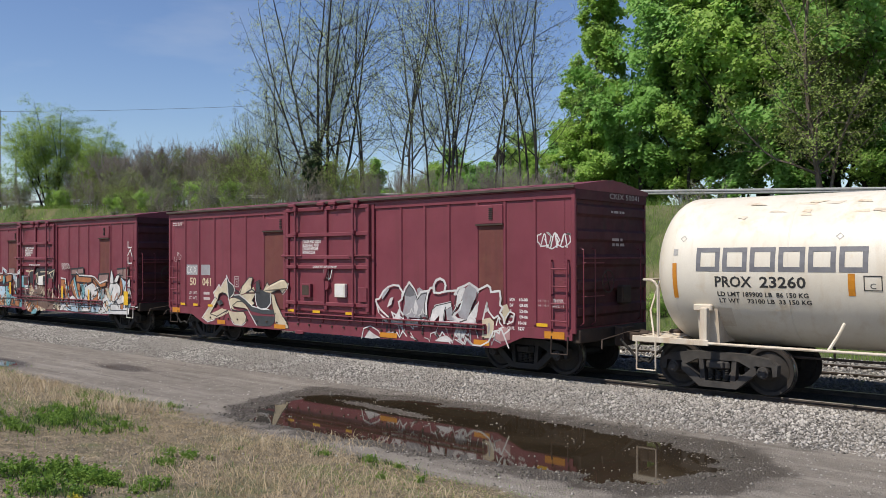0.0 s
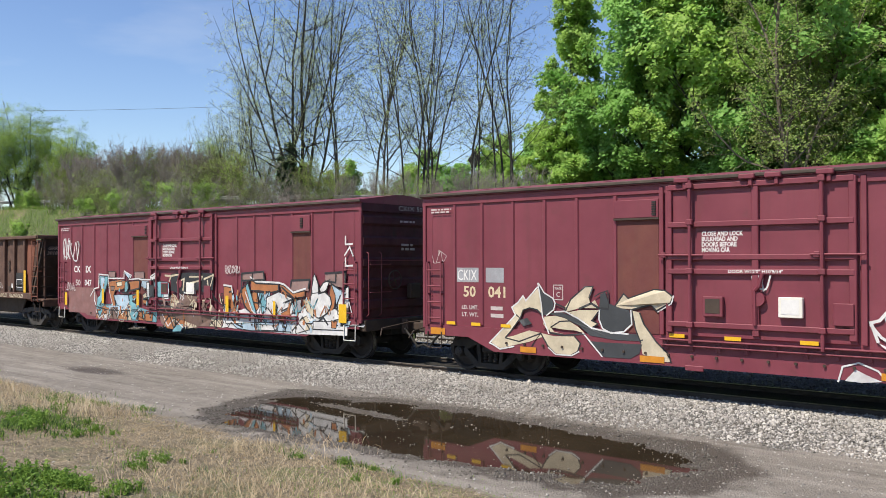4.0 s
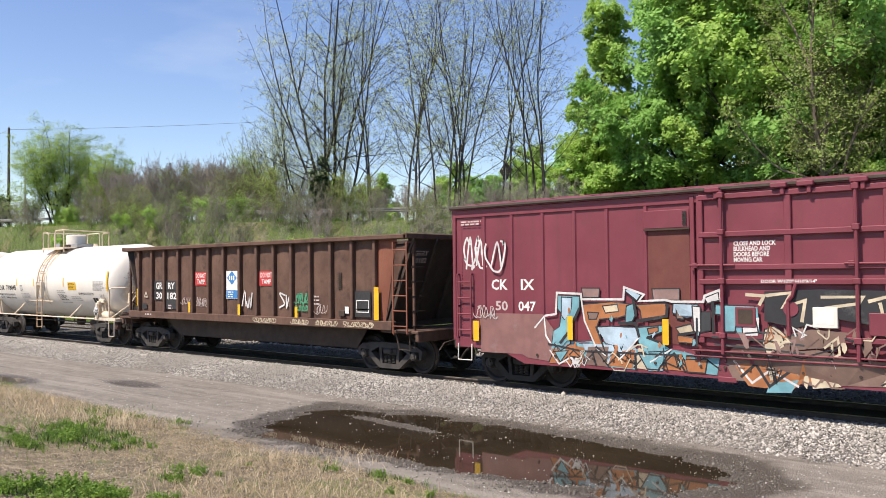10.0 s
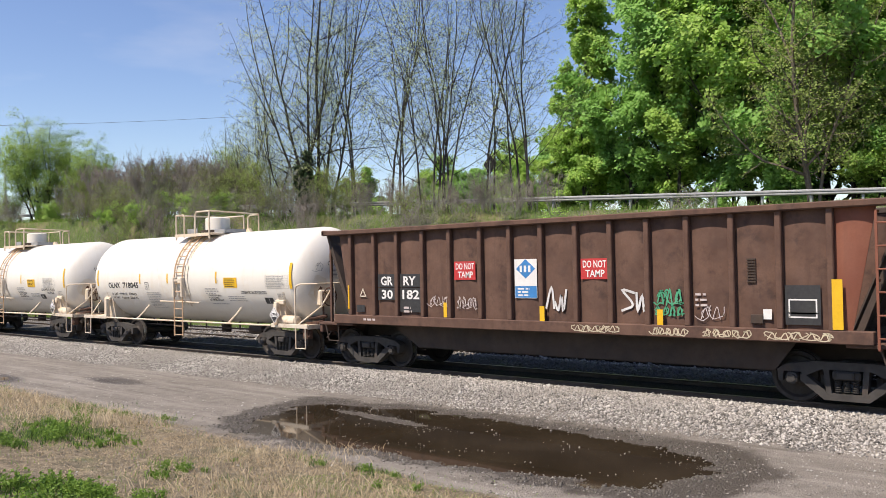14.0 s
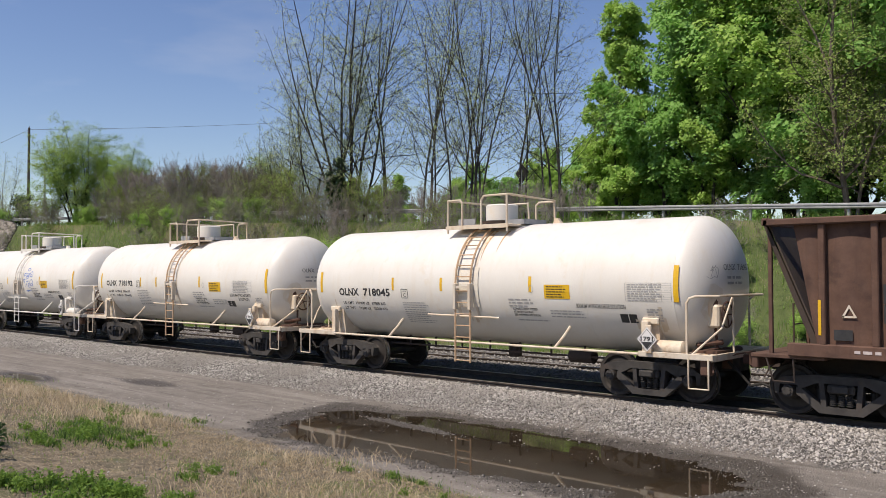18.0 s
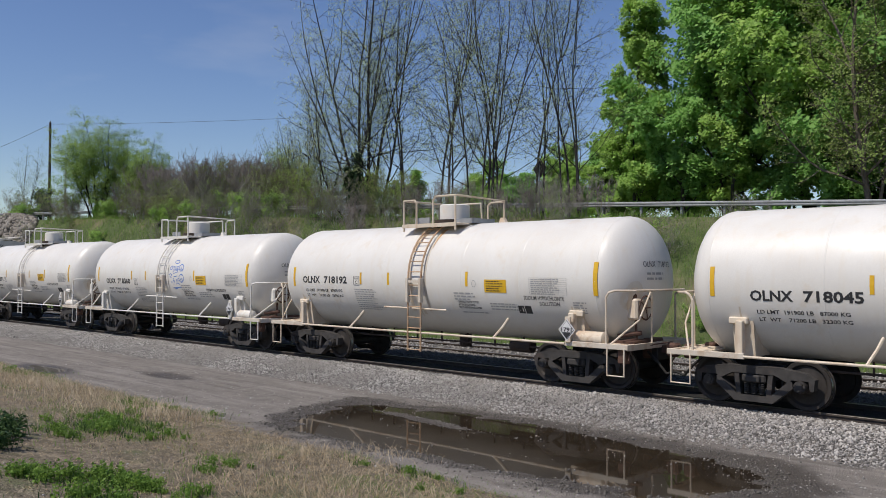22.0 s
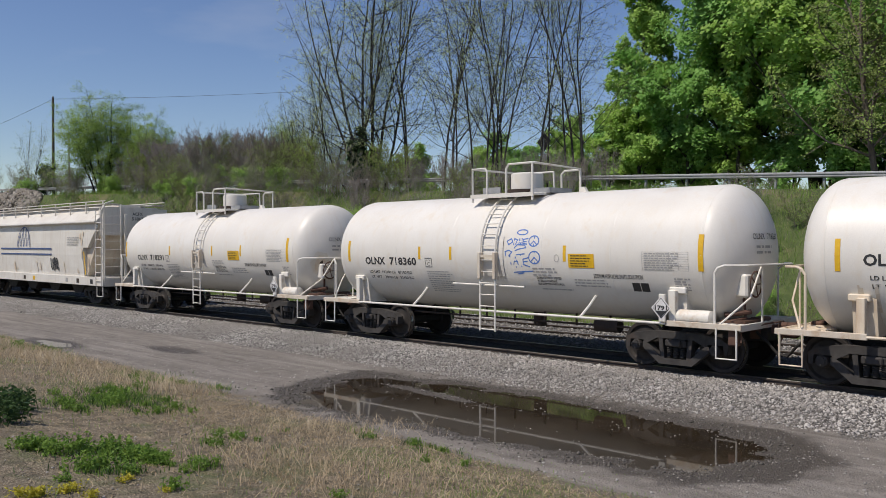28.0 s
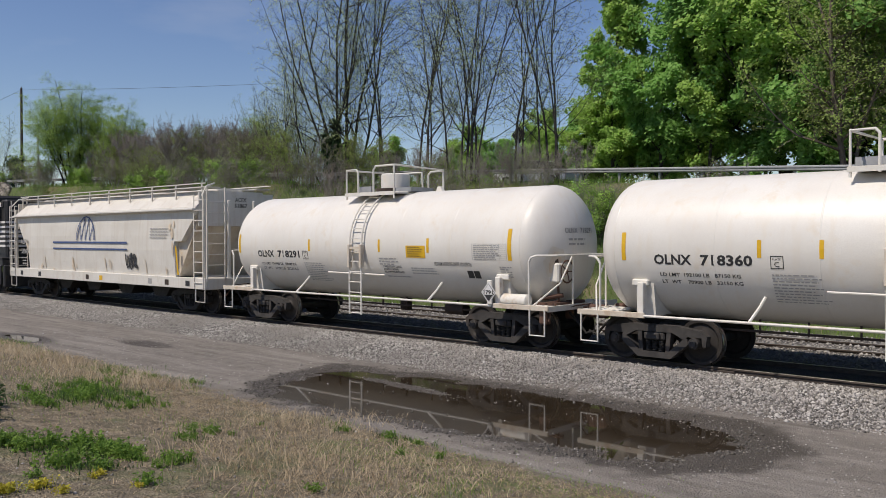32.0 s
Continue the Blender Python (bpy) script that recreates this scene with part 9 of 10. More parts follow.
lt = plant_at(airy_tree("tree", "young tree with light green leaves on forked stems", BARK, LEAF_YOUNG, 23, ((0, 0, -0.05, -0.02, 9.0, 0.10), (0.3, 0.2, 0.34, 0.22, 8.4, 0.07), (-0.3, -0.2, -0.36, -0.26, 8.0, 0.07), (0.1, -0.2, 0.15, -0.25, 7.5, 0.06), (-0.2, 0.1, -0.18, 0.1, 8.6, 0.06), (0.4, 0.1, 0.6, 0.4, 5.5, 0.05)), 6, 0.11, 0.22, 0.85, 2, 1.6), -68.6, 31.0)
again(lt, -65.6, 33.0, 120, 0.8)
again(lt, -50.0, 36.0, 210, 0.62)
ev = plant_at(make_tree("ivy", "dark ivy climbing the trunk of a bare tree", "ivy", BARK, LEAF_DARK, 29, 4.6, 0.07, 0.02, 0.9, 3, (30, 5), 0.1, 12, 0.13, 0.12, 1, 0.1, (0.24, 0.12)), -37.75, 32.7)
again(ev, -37.4, 32.9, 90, 0.7)
again(ev, -38.4, 32.5, 200, 0.62)
again(ev, -38.0, 32.3, 300, 0.8)
es = plant_at(make_tree("evergreen_shrub", "dark evergreen shrub on the bank", "shrub", BARK, LEAF_DARK, 30, 3.0, 0.07, 0.05, 0.8, 3, (16, 8), 0.2, 14, 0.16, 0.2), -87.4, 34.0)
# brush on the bank
br = plant_at(make_tree("brush", "bare brown brush on the bank with budding twigs", "shrub", BARK_GREY, LEAF_SHRUB, 31, 4.2, 0.035, 0.10, 0.75, 5, (8, 5, 3, 2), 0.25, 2, 0.08, 0.10, 6, 0.40, (0.8, 0.3), 0.10), -52.0, 34.0)
bd = plant_at(make_tree("brush", "dark bare brush with dry brown heads", "shrub", BARK_GREY, BROWN_HEAD, 33, 4.4, 0.045, 0.25, 0.55, 4, (7, 5, 3), 0.7, 2, 0.06, 0.05, 8, 0.30, (0.8, 0.35), 0.35), -60.0, 35.0)
bl = plant_at(make_tree("shrub", "thin shrub on the bank in pale young leaf", "shrub", BARK_PALE, LEAF_SHRUB, 34, 3.4, 0.03, 0.06, 0.85, 5, (8, 5, 3, 2), 0.2, 3, 0.08, 0.12, 4, 0.4, (0.8, 0.3), 0.14), -44.0, 31.0)
gs = plant_at(make_tree("shrub", "leafy green shrub on the bank", "shrub", BARK_PALE, LEAF_SPRING, 35, 2.4, 0.04, 0.05, 0.8, 4, (9, 5, 3), 0.2, 8, 0.085, 0.13, 4, 0.4, (0.9, 0.3), 0.6), -19.0, 30.0)
yl = plant_at(make_tree("shrub", "bushy shrub on the bank in yellow-green leaf", "shrub", BARK_PALE, LEAF_SHRUB, 36, 3.0, 0.035, 0.05, 0.85, 5, (8, 5, 4, 2), 0.2, 3, 0.075, 0.16, 4, 0.35, (0.85, 0.3), 0.28), -58.0, 31.5)
rr = random.Random(77)
for k in range(30):
    x = rr.uniform(-100, -40)
    again(rr.choice((br, bl, bd)), x, rr.uniform(30.5, 35.0), rr.uniform(0, 360), rr.uniform(0.5, 0.85))
for k in range(30):
    x = rr.uniform(-64, -46)
    again(bd, x, rr.uniform(30.0, 34.5), rr.uniform(0, 360), rr.uniform(0.75, 1.05))
for k in range(64):
    x = rr.uniform(-78, -24)
    again(rr.choice((br, br, bd, bl)), x, rr.uniform(26.5, 31.0), rr.uniform(0, 360), rr.uniform(0.42, 0.72))
for k in range(36):
    x = rr.uniform(-92, -26)
    again(rr.choice((gs, gs, yl, bl)), x, rr.uniform(26.8, 31.5), rr.uniform(0, 360), rr.uniform(0.4, 0.8))
for x, y, k in ((-54.5, 33.0, 1.25), (-53.0, 32.5, 1.4), (-50.5, 33.5, 1.0), (-46.0, 32.0, 1.0), (-44.5, 33.0, 1.0), (-61.0, 31.0, 1.0), (-40.5, 31.0, 1.1), (-34.0, 31.5, 0.9)):
    again(yl, x, y, rr.uniform(0, 360), k)
for k in range(46):
    x = rr.uniform(-50, -20)
    again(rr.choice((br, bd, bd)), x, rr.uniform(31.5, 33.8), rr.uniform(0, 360), rr.uniform(0.3, 0.5))
for k in range(26):
    x = rr.uniform(-26, 5)
    again(rr.choice((bl, br)), x, rr.uniform(26.3, 32.0), rr.uniform(0, 360), rr.uniform(0.3, 0.55))
for k in range(22):
    x = rr.uniform(-22, 4)
    again(gs, x, rr.uniform(26.5, 31.0), rr.uniform(0, 360), rr.uniform(0.3, 0.6))
for x, y, tu, k in ((-97.0, 36.0, 20, 0.55), (-103.0, 38.0, 140, 0.6), (-108.0, 36.0, 200, 0.5)):
    again(sp3, x, y, tu, k)
road_sign(-31.0, 41.0)
top = utility_pole(-106.4, 42.0, 20.8 - gz(-106.4, 42.0), "dark wooden utility pole with a wire")
utility_pole(-133.2, 55.0, 20.3 - gz(-133.2, 55.0), "grey metal pole beside the road", False)
wire("overhead_wire", (-106.4, 42.0, top - 0.2), (-75.5, 70.0, 21.9), 0.3)
wire("overhead_wire", (-106.4, 42.0, top - 0.2), (-175.0, 40.0, top - 3.2), 1.0)


# ---- loose stuff on the ground ----
def stones(name, label, n, place, size, mat, seed):
    """Angular crushed stones, each its own little solid."""
    rs = np.random.RandomState(seed)
    x, y = place(rs, n)
    z = height(x, y)
    s = size * np.exp(rs.normal(0, 0.35, n))
    octa = np.array([(1, 0, 0), (0, 1, 0), (-1, 0, 0), (0, -1, 0), (0.2, 0.1, 0.8), (-0.1, -0.2, -0.8)], float)
    V = octa[None] * s[:, None, None] * rs.uniform(0.6, 1.25, (n, 6, 1))
    a, t = rs.uniform(0, 6.28, n), rs.uniform(-0.7, 0.7, n)
    ca, sa, ct, st = np.cos(a)[:, None], np.sin(a)[:, None], np.cos(t)[:, None], np.sin(t)[:, None]
    X, Y, Z = V[..., 0], V[..., 1], V[..., 2]
    X, Z = X * ct + Z * st, -X * st + Z * ct
    X, Y = X * ca - Y * sa, X * sa + Y * ca
    P = np.stack([X + x[:, None], Y + y[:, None], Z + (z + 0.2 * s)[:, None]], -1).reshape(-1, 3)
    F = np.array([(0, 1, 4), (1, 2, 4), (2, 3, 4), (3, 0, 4), (1, 0, 5), (2, 1, 5), (3, 2, 5), (0, 3, 5)])
    F = (F[None] + 6 * np.arange(n)[:, None, None]).reshape(-1, 3)
    return tagged(new(name, fast_mesh(name, P, F, mat)), label, "gravel", kind="stuff")


def near_x(rs, n, a=-30.0, b=1.0):
    """More of them towards the near end."""
    return b - (b - a) * rs.uniform(0, 1, n) ** 1.35


stones("ballast", "pale grey crushed stone beside the rails", 115000, lambda rs, n: (near_x(rs, n, -48, 2), 13.25 + 2.45 * rs.beta(1.5, 1.1, n)), 0.021, STONE, 1)
stones("ballast", "pale grey crushed stone between the tracks", 16000, lambda rs, n: (near_x(rs, n, -40, 4), rs.uniform(19.7, 24.5, n)), 0.034, STONE, 2)
# dark stones paint the train's shadow behind the near track
stones("ballast", "crushed stone between the tracks, coloured dark for the train's shade", 9000, lambda rs, n: (near_x(rs, n, -40, 4), rs.uniform(17.6, 19.7, n)), 0.034, STONE_WET_SHADE, 20)
stones("gravel", "loose grey pebbles on the dirt road", 5500, lambda rs, n: (near_x(rs, n, -26, 1), rs.uniform(8.2, 13.4, n)), 0.013, STONE, 3)


def rubble_place(rs, n):
    a, r = rs.uniform(0, 6.28, n), np.sqrt(rs.uniform(0, 1, n))
    return -82.0 + 6.0 * r * np.cos(a), 28.6 + 1.4 * r * np.sin(a)


def rubble_pile():
    """A heap of pale broken stone on the bank."""
    rs = np.random.RandomState(52)
    n = 6000
    x, y = rubble_place(rs, n)
    r2 = ((x + 82.0) / 6.0) ** 2 + ((y - 28.6) / 1.4) ** 2
    z = height(x, y) + 0.75 * np.maximum(0, 1 - r2) ** 0.7 * (0.75 + 0.25 * waves(x, y, 9, 1.5))
    s = 0.07 * np.exp(rs.normal(0, 0.55, n))
    cube = np.array([(-1, -1, -1), (1, -1, -1), (1, 1, -1), (-1, 1, -1), (-1, -1, 1), (1, -1, 1), (1, 1, 1), (-1, 1, 1)], float)
    P = cube[None] * s[:, None, None] * rs.uniform(0.5, 1.1, (n, 8, 3)) + np.stack([x, y, z], -1)[:, None, :]
    F = np.array([(0, 3, 2, 1), (4, 5, 6, 7), (0, 1, 5, 4), (1, 2, 6, 5), (2, 3, 7, 6), (3, 0, 4, 7)])
    tagged(new("rubble_pile", fast_mesh("rubble_pile", P.reshape(-1, 3), (F[None] + 8 * np.arange(n)[:, None, None]).reshape(-1, 4), RUBBLE)), "heap of pale broken stone on the bank", "rubble", kind="stuff")


rubble_pile()


def rim_place(rs, n):
    x, y = rs.uniform(-15, -3.8, 12 * n), rs.uniform(8.6, 13.6, 12 * n)
    d = pool(x, y) + 0.16 * waves(x, y, 11, 1.0)
    keep = rs.uniform(0, 1, 12 * n) < np.exp(-((d + 0.12) / 0.3) ** 2)
    isl = np.exp(-((x + 11.4 + 0.2 * (y - 11.6)) / 1.5) ** 2 - ((y - 11.75 + 0.09 * (x + 11.4)) / 0.22) ** 2)
    keep |= rs.uniform(0, 1, 12 * n) < isl
    return x[keep][:n], y[keep][:n]


def rim_stones():
    rs = np.random.RandomState(5)
    x, y = rim_place(rs, 4500)
    stones("gravel", "wet pebbles round the rim of the puddle", len(x), lambda r, n: (x, y), 0.016, STONE_WET_SHADE, 6)


rim_stones()


def shoal(rs, n):
    x, y = rs.uniform(-13.6, -4.6, 6 * n), rs.uniform(9.2, 13.0, 6 * n)
    keep = (waves(x, y, 47, 1.3) > 0.25) & (pool(x, y) > 0)
    return x[keep][:n], y[keep][:n]


def shoal_stones():
    rs = np.random.RandomState(9)
    x, y = shoal(rs, 170)
    ob = stones("gravel", "pale pebbles standing out of the puddle", len(x), lambda r, n: (x, y), 0.012, STONE, 19)
    ob.location.z = 0.03


shoal_stones()


def blades(name, label, cat, n, place, hgt, mat, seed, spread=0.6, wid=0.010, kind="stuff"):
    rs = np.random.RandomState(seed)
    x, y = place(rs, n)
    n = len(x)
    z = height(x, y)
    h = hgt * rs.uniform(0.4, 1.3, n)
    a = rs.uniform(0, 6.28, n)
    lean = spread * rs.uniform(0.1, 1.2, n) * h
    dx, dy = np.cos(a), np.sin(a)
    b = rs.uniform(0, 6.28, n)
    wx, wy = np.cos(b) * wid, np.sin(b) * wid
    mx, my, mz = x + 0.38 * dx * lean, y + 0.38 * dy * lean, z + 0.62 * h
    P = np.stack([np.stack(c, -1) for c in ((x - wx, y - wy, z - 0.01), (x + wx, y + wy, z - 0.01), (mx + 0.7 * wx, my + 0.7 * wy, mz), (mx - 0.7 * wx, my - 0.7 * wy, mz),
                                            (x + dx * lean + 0.2 * wx, y + dy * lean + 0.2 * wy, z + 0.95 * h), (x + dx * lean - 0.2 * wx, y + dy * lean - 0.2 * wy, z + 0.95 * h))], 1).reshape(-1, 3)
    F = (np.array([(0, 1, 2, 3), (3, 2, 4, 5)])[None] + 6 * np.arange(n)[:, None, None]).reshape(-1, 4)
    return tagged(new(name, fast_mesh(name, P, F, mat)), label, cat, kind=kind)


def on_grass(xa, xb, patchy, seed):
    def f(rs, n):
        x = rs.uniform(xa, xb, 3 * n)
        y = grass_edge(x) + 0.25 * waves(x, rs.uniform(0, 1, 3 * n), 4, 2) - np.abs(rs.normal(0, 1.0, 3 * n)) * 2.4
        keep = waves(x, y, seed, 2.2) + rs.normal(0, 0.3, 3 * n) > patchy
        return x[keep][:n], y[keep][:n]
    return f


DRY_TUFTS = ((-8.6, 6.1, 0.5), (-8.2, 6.2, 0.5), (-7.7, 5.6, 0.5), (-7.4, 5.5, 0.4), (-10.1, 6.9, 0.3), (-10.4, 9.0, 0.25), (-9.8, 7.9, 0.4), (-9.6, 9.1, 0.25), (-10.5, 7.7, 0.4), (-7.0, 6.9, 0.5), (-6.4, 6.2, 0.5), (-5.6, 5.4, 0.5))
GREEN_TUFTS = ((-13.0, 5.4, 0.25), (-13.1, 5.7, 0.25), (-13.5, 6.1, 0.3), (-13.8, 6.5, 0.3), (-13.4, 6.6, 0.3), (-13.0, 6.6, 0.25), (-12.2, 6.3, 0.2), (-12.4, 5.3, 0.15), (-14.6, 6.5, 0.2), (-14.9, 7.1, 0.2), (-14.1, 7.0, 0.2),
               (-10.0, 3.8, 0.15), (-9.8, 3.9, 0.15), (-9.6, 4.0, 0.2), (-9.7, 4.3, 0.15), (-9.3, 4.3, 0.2), (-9.0, 4.3, 0.2), (-9.2, 4.5, 0.15), (-8.6, 3.9, 0.2), (-8.4, 4.0, 0.15), (-8.2, 4.8, 0.14), (-8.4, 4.9, 0.1),
               (-15.7, 8.6, 0.18), (-16.6, 8.2, 0.15), (-14.8, 9.0, 0.2), (-8.7, 4.5, 0.1), (-9.8, 6.2, 0.1), (-9.4, 5.7, 0.12), (-8.9, 6.4, 0.08), (-9.2, 8.0, 0.1), (-8.5, 8.3, 0.12), (-8.0, 8.3, 0.15), (-17.3, 8.6, 0.3), (-24.0, 8.6, 0.4))


def in_tufts(tufts):
    def f(rs, n):
        t = np.array(tufts)
        w = t[:, 2] ** 2
        k = rs.choice(len(t), n, p=w / w.sum())
        x, y = t[k, 0] + rs.normal(0, 1, n) * t[k, 2] * 1.15, t[k, 1] + rs.normal(0, 1, n) * t[k, 2] * 1.15
        keep = waves(x, y, 43, 0.45) + rs.normal(0, 0.25, n) > -0.05
        return x[keep], y[keep]
    return f


def clods(rs, n):
    x = near_x(rs, n, -20, -1)
    return x, np.minimum(grass_edge(x) + 0.2, 2.6 + 6.2 * rs.uniform(0, 1, n))


blades("dry_grass", "dry straw-coloured grass", "grass", 3200, on_grass(-34, 0, 0.45, 31), 0.06, STRAW, 1, 1.6, 0.0034)
blades("dry_grass", "upright dry straw in tufts", "grass", 4200, in_tufts(DRY_TUFTS), 0.13, STRAW, 12, 1.6, 0.0042)
blades("dry_grass", "tall dry straw at the road's edge", "grass", 7000, lambda rs, n: (rs.uniform(-34, -14.0, n), grass_edge(-22.0) - 0.4 - np.abs(rs.normal(0, 1.2, n))), 0.17, STRAW, 2, 1.5, 0.0045)
blades("fallen_straw", "flattened dead grass on the soil", "grass", 11000, on_grass(-30, 0, 0.1, 37), 0.022, STRAW, 3, 5.0, 0.0040)
blades("fallen_straw", "matted brown dead grass on the soil", "grass", 42000, on_grass(-30, 0, -1.4, 39), 0.021, MULCH, 9, 5.5, 0.005)
blades("dead_stalks", "dark rotted stalks lying on the soil", "grass", 9000, on_grass(-30, 0, -0.4, 38), 0.024, ROTTED, 8, 5.0, 0.0045)
blades("grass", "short green grass", "grass", 7000, on_grass(-34, 0, 0.50, 41), 0.075, WEEDGREEN, 4, 0.9, 0.0036)
blades("grass", "darker green grass in tufts", "grass", 4500, in_tufts(GREEN_TUFTS), 0.09, WEEDDARK, 17, 1.2, 0.006)
blades("grass", "fresh green grass in tufts", "grass", 5500, in_tufts(GREEN_TUFTS), 0.085, WEEDGREEN, 14, 1.2, 0.005)
blades("grass", "tiny green seedlings in the gravel", "grass", 5000, lambda rs, n: (rs.uniform(-8.5, -3.0, n), 7.6 + rs.normal(0, 0.55, n)), 0.022, WEEDGREEN, 18, 1.5, 0.0035)
stones("clods", "crumbs of dry soil and grit", 11000, clods, 0.009, CLOD, 15)
stones("grit", "scattered pale pebbles in the soil", 1500, clods, 0.012, STONE, 16)


def bank_grass(rs, n):
    x = rs.uniform(-75, 8, n)
    hr, yr = rail_road(x)
    return x, 25.5 + (yr - 26.0) * rs.uniform(0, 1, n)


blades("bank_grass", "tall green grass on the bank", "grass", 42000, bank_grass, 0.30, WEEDGREEN, 6, 0.8, 0.008)
blades("bank_straw", "dry stems on the bank", "grass", 5000, bank_grass, 0.40, STRAW, 7, 0.7, 0.004)


def weed(seed, h, n, mat=None):
    """A leafy weed: a few stems with broad small leaves."""
    rnd = random.Random(seed)
    b = Build()
    for k in range(n):
        a, r = rnd.uniform(0, 6.283), rnd.uniform(0, 0.22) * h / 0.25
        p = Vector((r * math.cos(a), r * math.sin(a), -0.01))
        q = p + Vector((rnd.uniform(-.3, .3) * h, rnd.uniform(-.3, .3) * h, h * rnd.uniform(0.5, 1.1)))
        b.tube([p, p.lerp(q, .5) + Vector((0, 0, .02)), q], [0.004, 0.003, 0.002], 3)
        for j in range(7):
            c = p.lerp(q, rnd.uniform(0.2, 1.0))
            d = Vector((rnd.uniform(-1, 1), rnd.uniform(-1, 1), rnd.uniform(-.2, .9))).normalized() * rnd.uniform(0.03, 0.07) * (h / 0.25) ** 0.5
            e = d.cross(Vector((rnd.uniform(-1, 1), rnd.uniform(-1, 1), rnd.uniform(-1, 1)))).normalized() * d.length * 0.35
            b.add([c, c + d * .5 + e, c + d, c + d * .5 - e], [(0, 1, 2, 3)], 0)
    return b.mesh("leaves", mat or WEEDGREEN)


WEED_MESHES = [weed(k, (0.16, 0.22, 0.30, 0.12)[k % 4], (22, 26, 30, 18)[k % 4]) for k in range(6)]
# dark leaves paint the shadowed patch at the left of the grass
WEED_SHADED = weed(41, 0.30, 46, WEEDDARK)
WEED_YELLOW = weed(40, 0.20, 26, WEEDYELLOW)


def put_weed(x, y, k, yellow=False, seed=0):
    t = thing("weed", ("dense green weed in the dry grass, darkened for shade" if k > 2.0 else "low leafy green weed in the dry grass") if not yellow else "weed with small yellow blossoms", "weed", pose(x, y, gz(x, y), 0, 0, 50 * seed), "weeds in the dry grass")
    ob = part("leaves", WEED_YELLOW if yellow else WEED_SHADED if k > 2.0 else WEED_MESHES[seed % 6], None, t)
    ob.scale = (0.62 * k, 0.62 * k, 0.5 * k)


for k_, (wx_, wy_, ws_, yel_) in enumerate((
        (-13.01, 5.37, 1.3, 0), (-13.52, 6.12, 1.5, 0), (-13.82, 6.49, 1.4, 0), (-12.96, 6.60, 1.1, 0), (-14.57, 6.49, 1.2, 0), (-12.43, 5.25, 1.0, 0), (-14.11, 7.03, 1.2, 0),
        (-10.04, 3.83, 1.2, 0), (-9.59, 4.02, 1.4, 0), (-9.31, 4.27, 1.5, 0), (-8.96, 4.27, 1.6, 0), (-8.63, 3.90, 1.5, 0), (-8.42, 4.01, 1.4, 0), (-9.21, 4.52, 1.2, 0), (-9.52, 3.75, 1.2, 0), (-9.89, 4.78, 1.0, 0),
        (-8.16, 4.74, 1.1, 0), (-8.65, 4.53, 1.3, 0), (-9.82, 6.23, 0.9, 0), (-9.36, 5.65, 0.9, 0), (-8.57, 3.67, 1.3, 0), (-8.18, 3.29, 1.3, 0), (-15.65, 8.64, 1.2, 0), (-14.78, 9.04, 0.9, 0), (-10.1, 7.24, 0.6, 0),
        (-9.17, 8.04, 0.7, 0), (-8.51, 8.28, 0.8, 0), (-7.99, 8.30, 1.0, 0), (-7.16, 7.86, 1.1, 0), (-7.5, 7.5, 0.8, 0), (-6.54, 5.32, 1.1, 0), (-7.41, 4.04, 1.2, 0), (-23.9, 8.5, 1.4, 0), (-23.1, 8.6, 1.2, 0),
        (-12.45, 4.28, 2.02, 0), (-12.85, 4.5, 2.05, 0), (-11.6, 3.98, 2.02, 0),
        (-7.81, 2.90, 1.1, 1), (-7.71, 2.96, 1.2, 1), (-7.73, 3.06, 1.1, 1), (-7.73, 3.26, 1.0, 1), (-7.78, 3.36, 1.1, 1), (-7.90, 3.88, 0.8, 1), (-7.99, 3.98, 0.8, 1), (-7.35, 4.03, 0.7, 1), (-7.47, 3.38, 1.0, 1))):
    put_weed(wx_, wy_ - (0.12 if yel_ else 0), ws_ * (0.8 if yel_ else 1), bool(yel_), k_)
rw_ = random.Random(91)
for k_ in range(70):
    tx_, ty_, tr_ = rw_.choice(GREEN_TUFTS[:28])
    put_weed(tx_ + rw_.gauss(0, 1.1) * tr_, ty_ + rw_.gauss(0, 1.1) * tr_, rw_.uniform(0.55, 1.35), False, rw_.randrange(60))


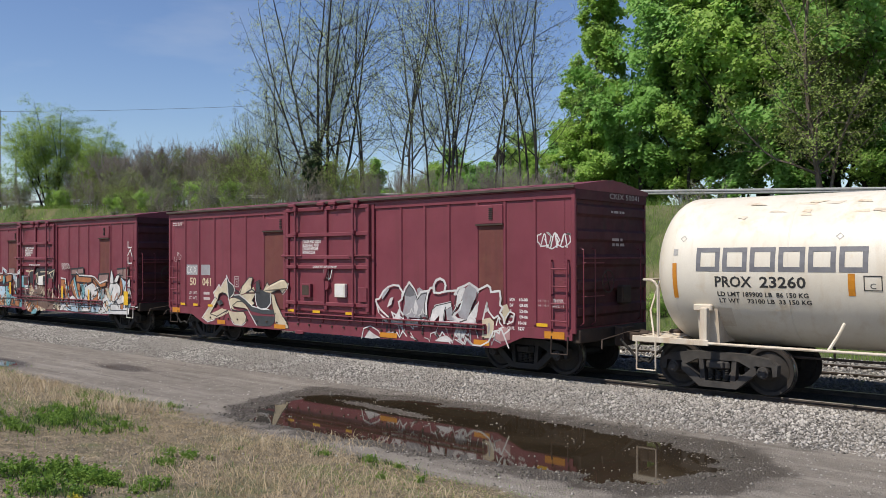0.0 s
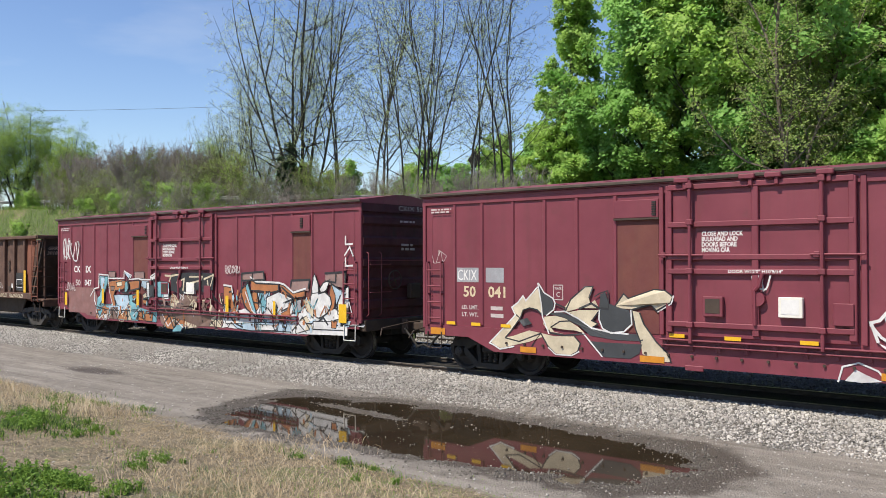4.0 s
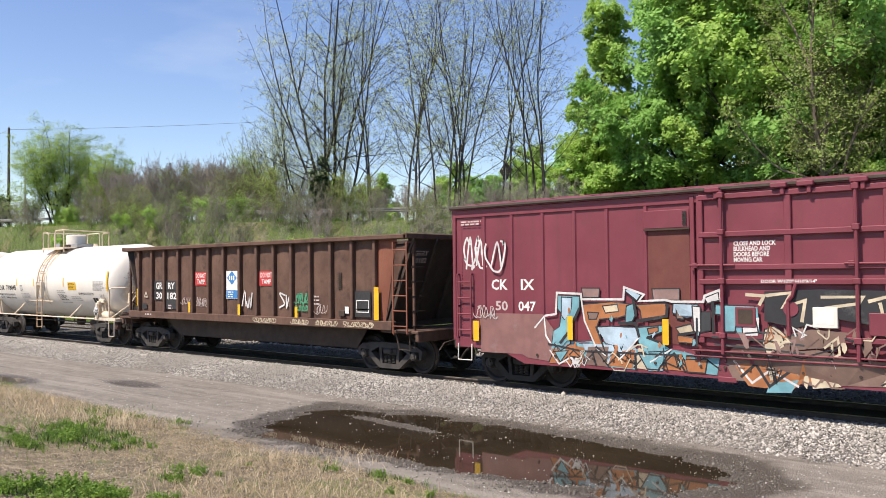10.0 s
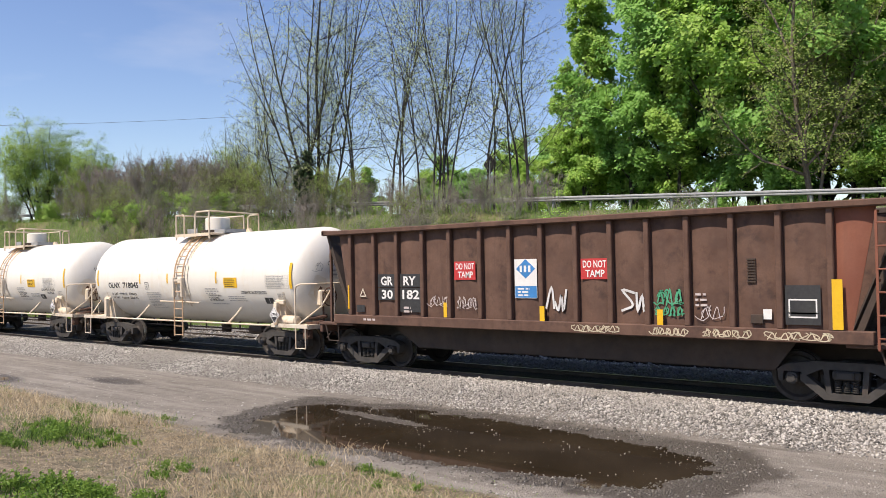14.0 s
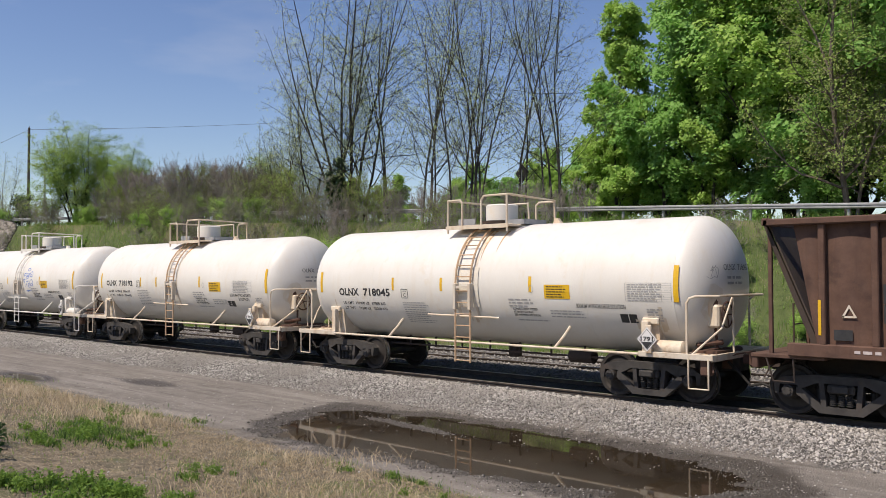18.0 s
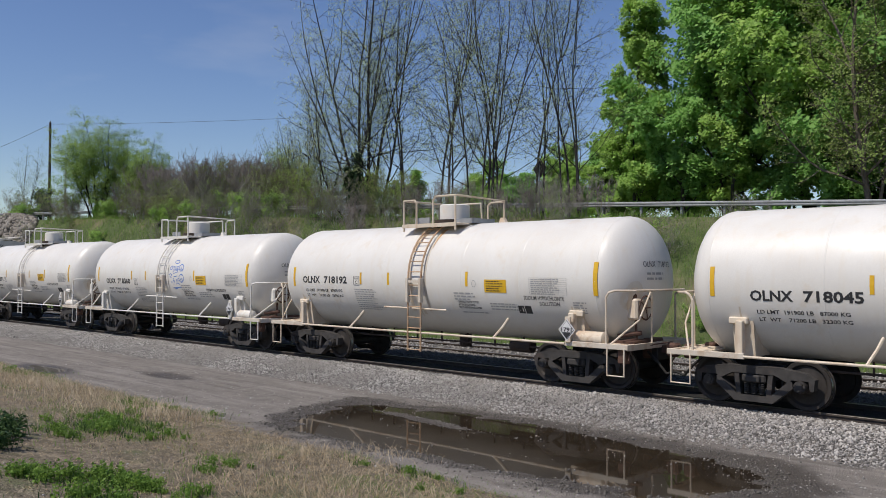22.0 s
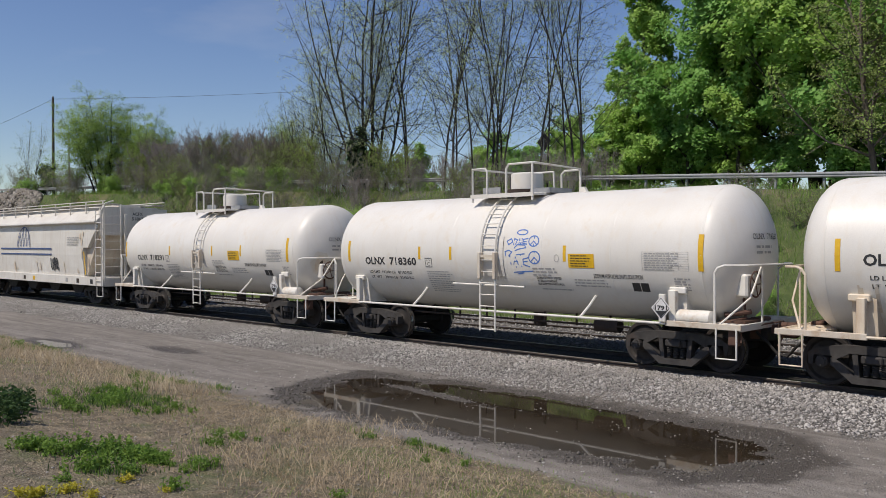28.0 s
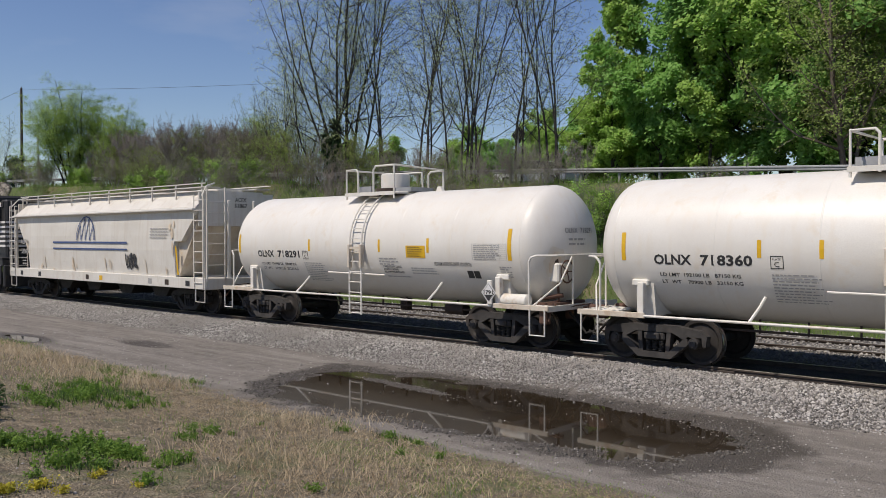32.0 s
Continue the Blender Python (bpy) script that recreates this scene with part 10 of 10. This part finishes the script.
# ---- the passing car on the road ----
def passing_car():
    c = thing("car", "white saloon car on the road behind the guard rail", "car", pose(60, 46, 5))
    w = surface("white_car_paint", (0.7, 0.7, 0.7), (0.76, 0.76, 0.76), 0.25, 0, 3, 60, bump=0.0)
    g = surface("tinted_glass", (0.02, 0.025, 0.03), (0.03, 0.035, 0.04), 0.08, 0, 3, 60, bump=0.0)
    low_ = [(-2.3, 0.35), (2.2, 0.35), (2.25, 0.75), (1.9, 0.95), (-1.2, 0.98), (-2.25, 0.78)]
    part("body", Build().prism(low_, "xz", -0.88, 0.88), w, c)
    cab = [(-1.15, 0.97), (1.75, 0.94), (1.15, 1.36), (0.2, 1.46), (-0.35, 1.42)]
    part("roof", Build().prism([(-0.38, 1.38), (1.2, 1.33), (1.15, 1.40), (0.2, 1.48), (-0.35, 1.45)], "xz", -0.70, 0.70), w, c)
    part("window", Build().prism(cab, "xz", -0.74, 0.74), g, c)
    for k in (-1.4, 1.35):
        for s in (-1, 1):
            wh = part("wheel", Build().cyl((k, s * 0.75, 0.32), (k, s * 0.90, 0.32), 0.32, 18), TRUCKDARK, c)
            part("rim", Build().cyl((k, s * 0.88, 0.32), (k, s * 0.91, 0.32), 0.2, 14), GALV, wh)
    part("headlight", Build().box(-2.29, -2.15, -0.85, -0.5, 0.68, 0.80, c=0.02), GALV, c)
    return c


CAR = passing_car()


# ---- what moves ----
def run_at(t):
    """How far the train has come at t seconds."""
    ts = [r[0] for r in RUN]
    i = max(0, min(len(ts) - 2, int(t)))
    u = t - i
    p = [RUN[max(0, min(len(RUN) - 1, i + k))][1] for k in (-1, 0, 1, 2)]
    if i == 0:
        p[0] = 2 * p[1] - p[2]
    if i == len(ts) - 2:
        p[3] = 2 * p[2] - p[1]
    return p[1] + 0.5 * u * (p[2] - p[0] + u * (2 * p[0] - 5 * p[1] + 4 * p[2] - p[3] + u * (3 * (p[1] - p[2]) + p[3] - p[0])))


def motions():
    for c, x in CARS:
        # the couplings ahead of the tank cars stretch as the train slows
        walk(c, [(float(t), pose(x + s + (0.30 * float(smooth01((t - 13.0) / 3.6)) if x > -55 else 0.0), TRACK, RAIL)) for t, s in RUN])
    n = 160
    for w, x in WHEELS:
        walk(w, [(32.0 * k / n, pose(x, 0, 0.46, 0, math.degrees(run_at(32.0 * k / n) / 0.459), 0)) for k in range(n + 1)])
    rows = []
    for t, x in ((0.0, 70.0), (28.0, 66.0), (30.0, 2.9), (31.5, -20.5), (32.0, -28.2)):
        hr, yr = rail_road(x)
        rows.append((t, pose(x, float(yr) + 5.2, float(hr) + 0.02, 0, 0, 8.5)))
    walk(CAR, rows)


motions()
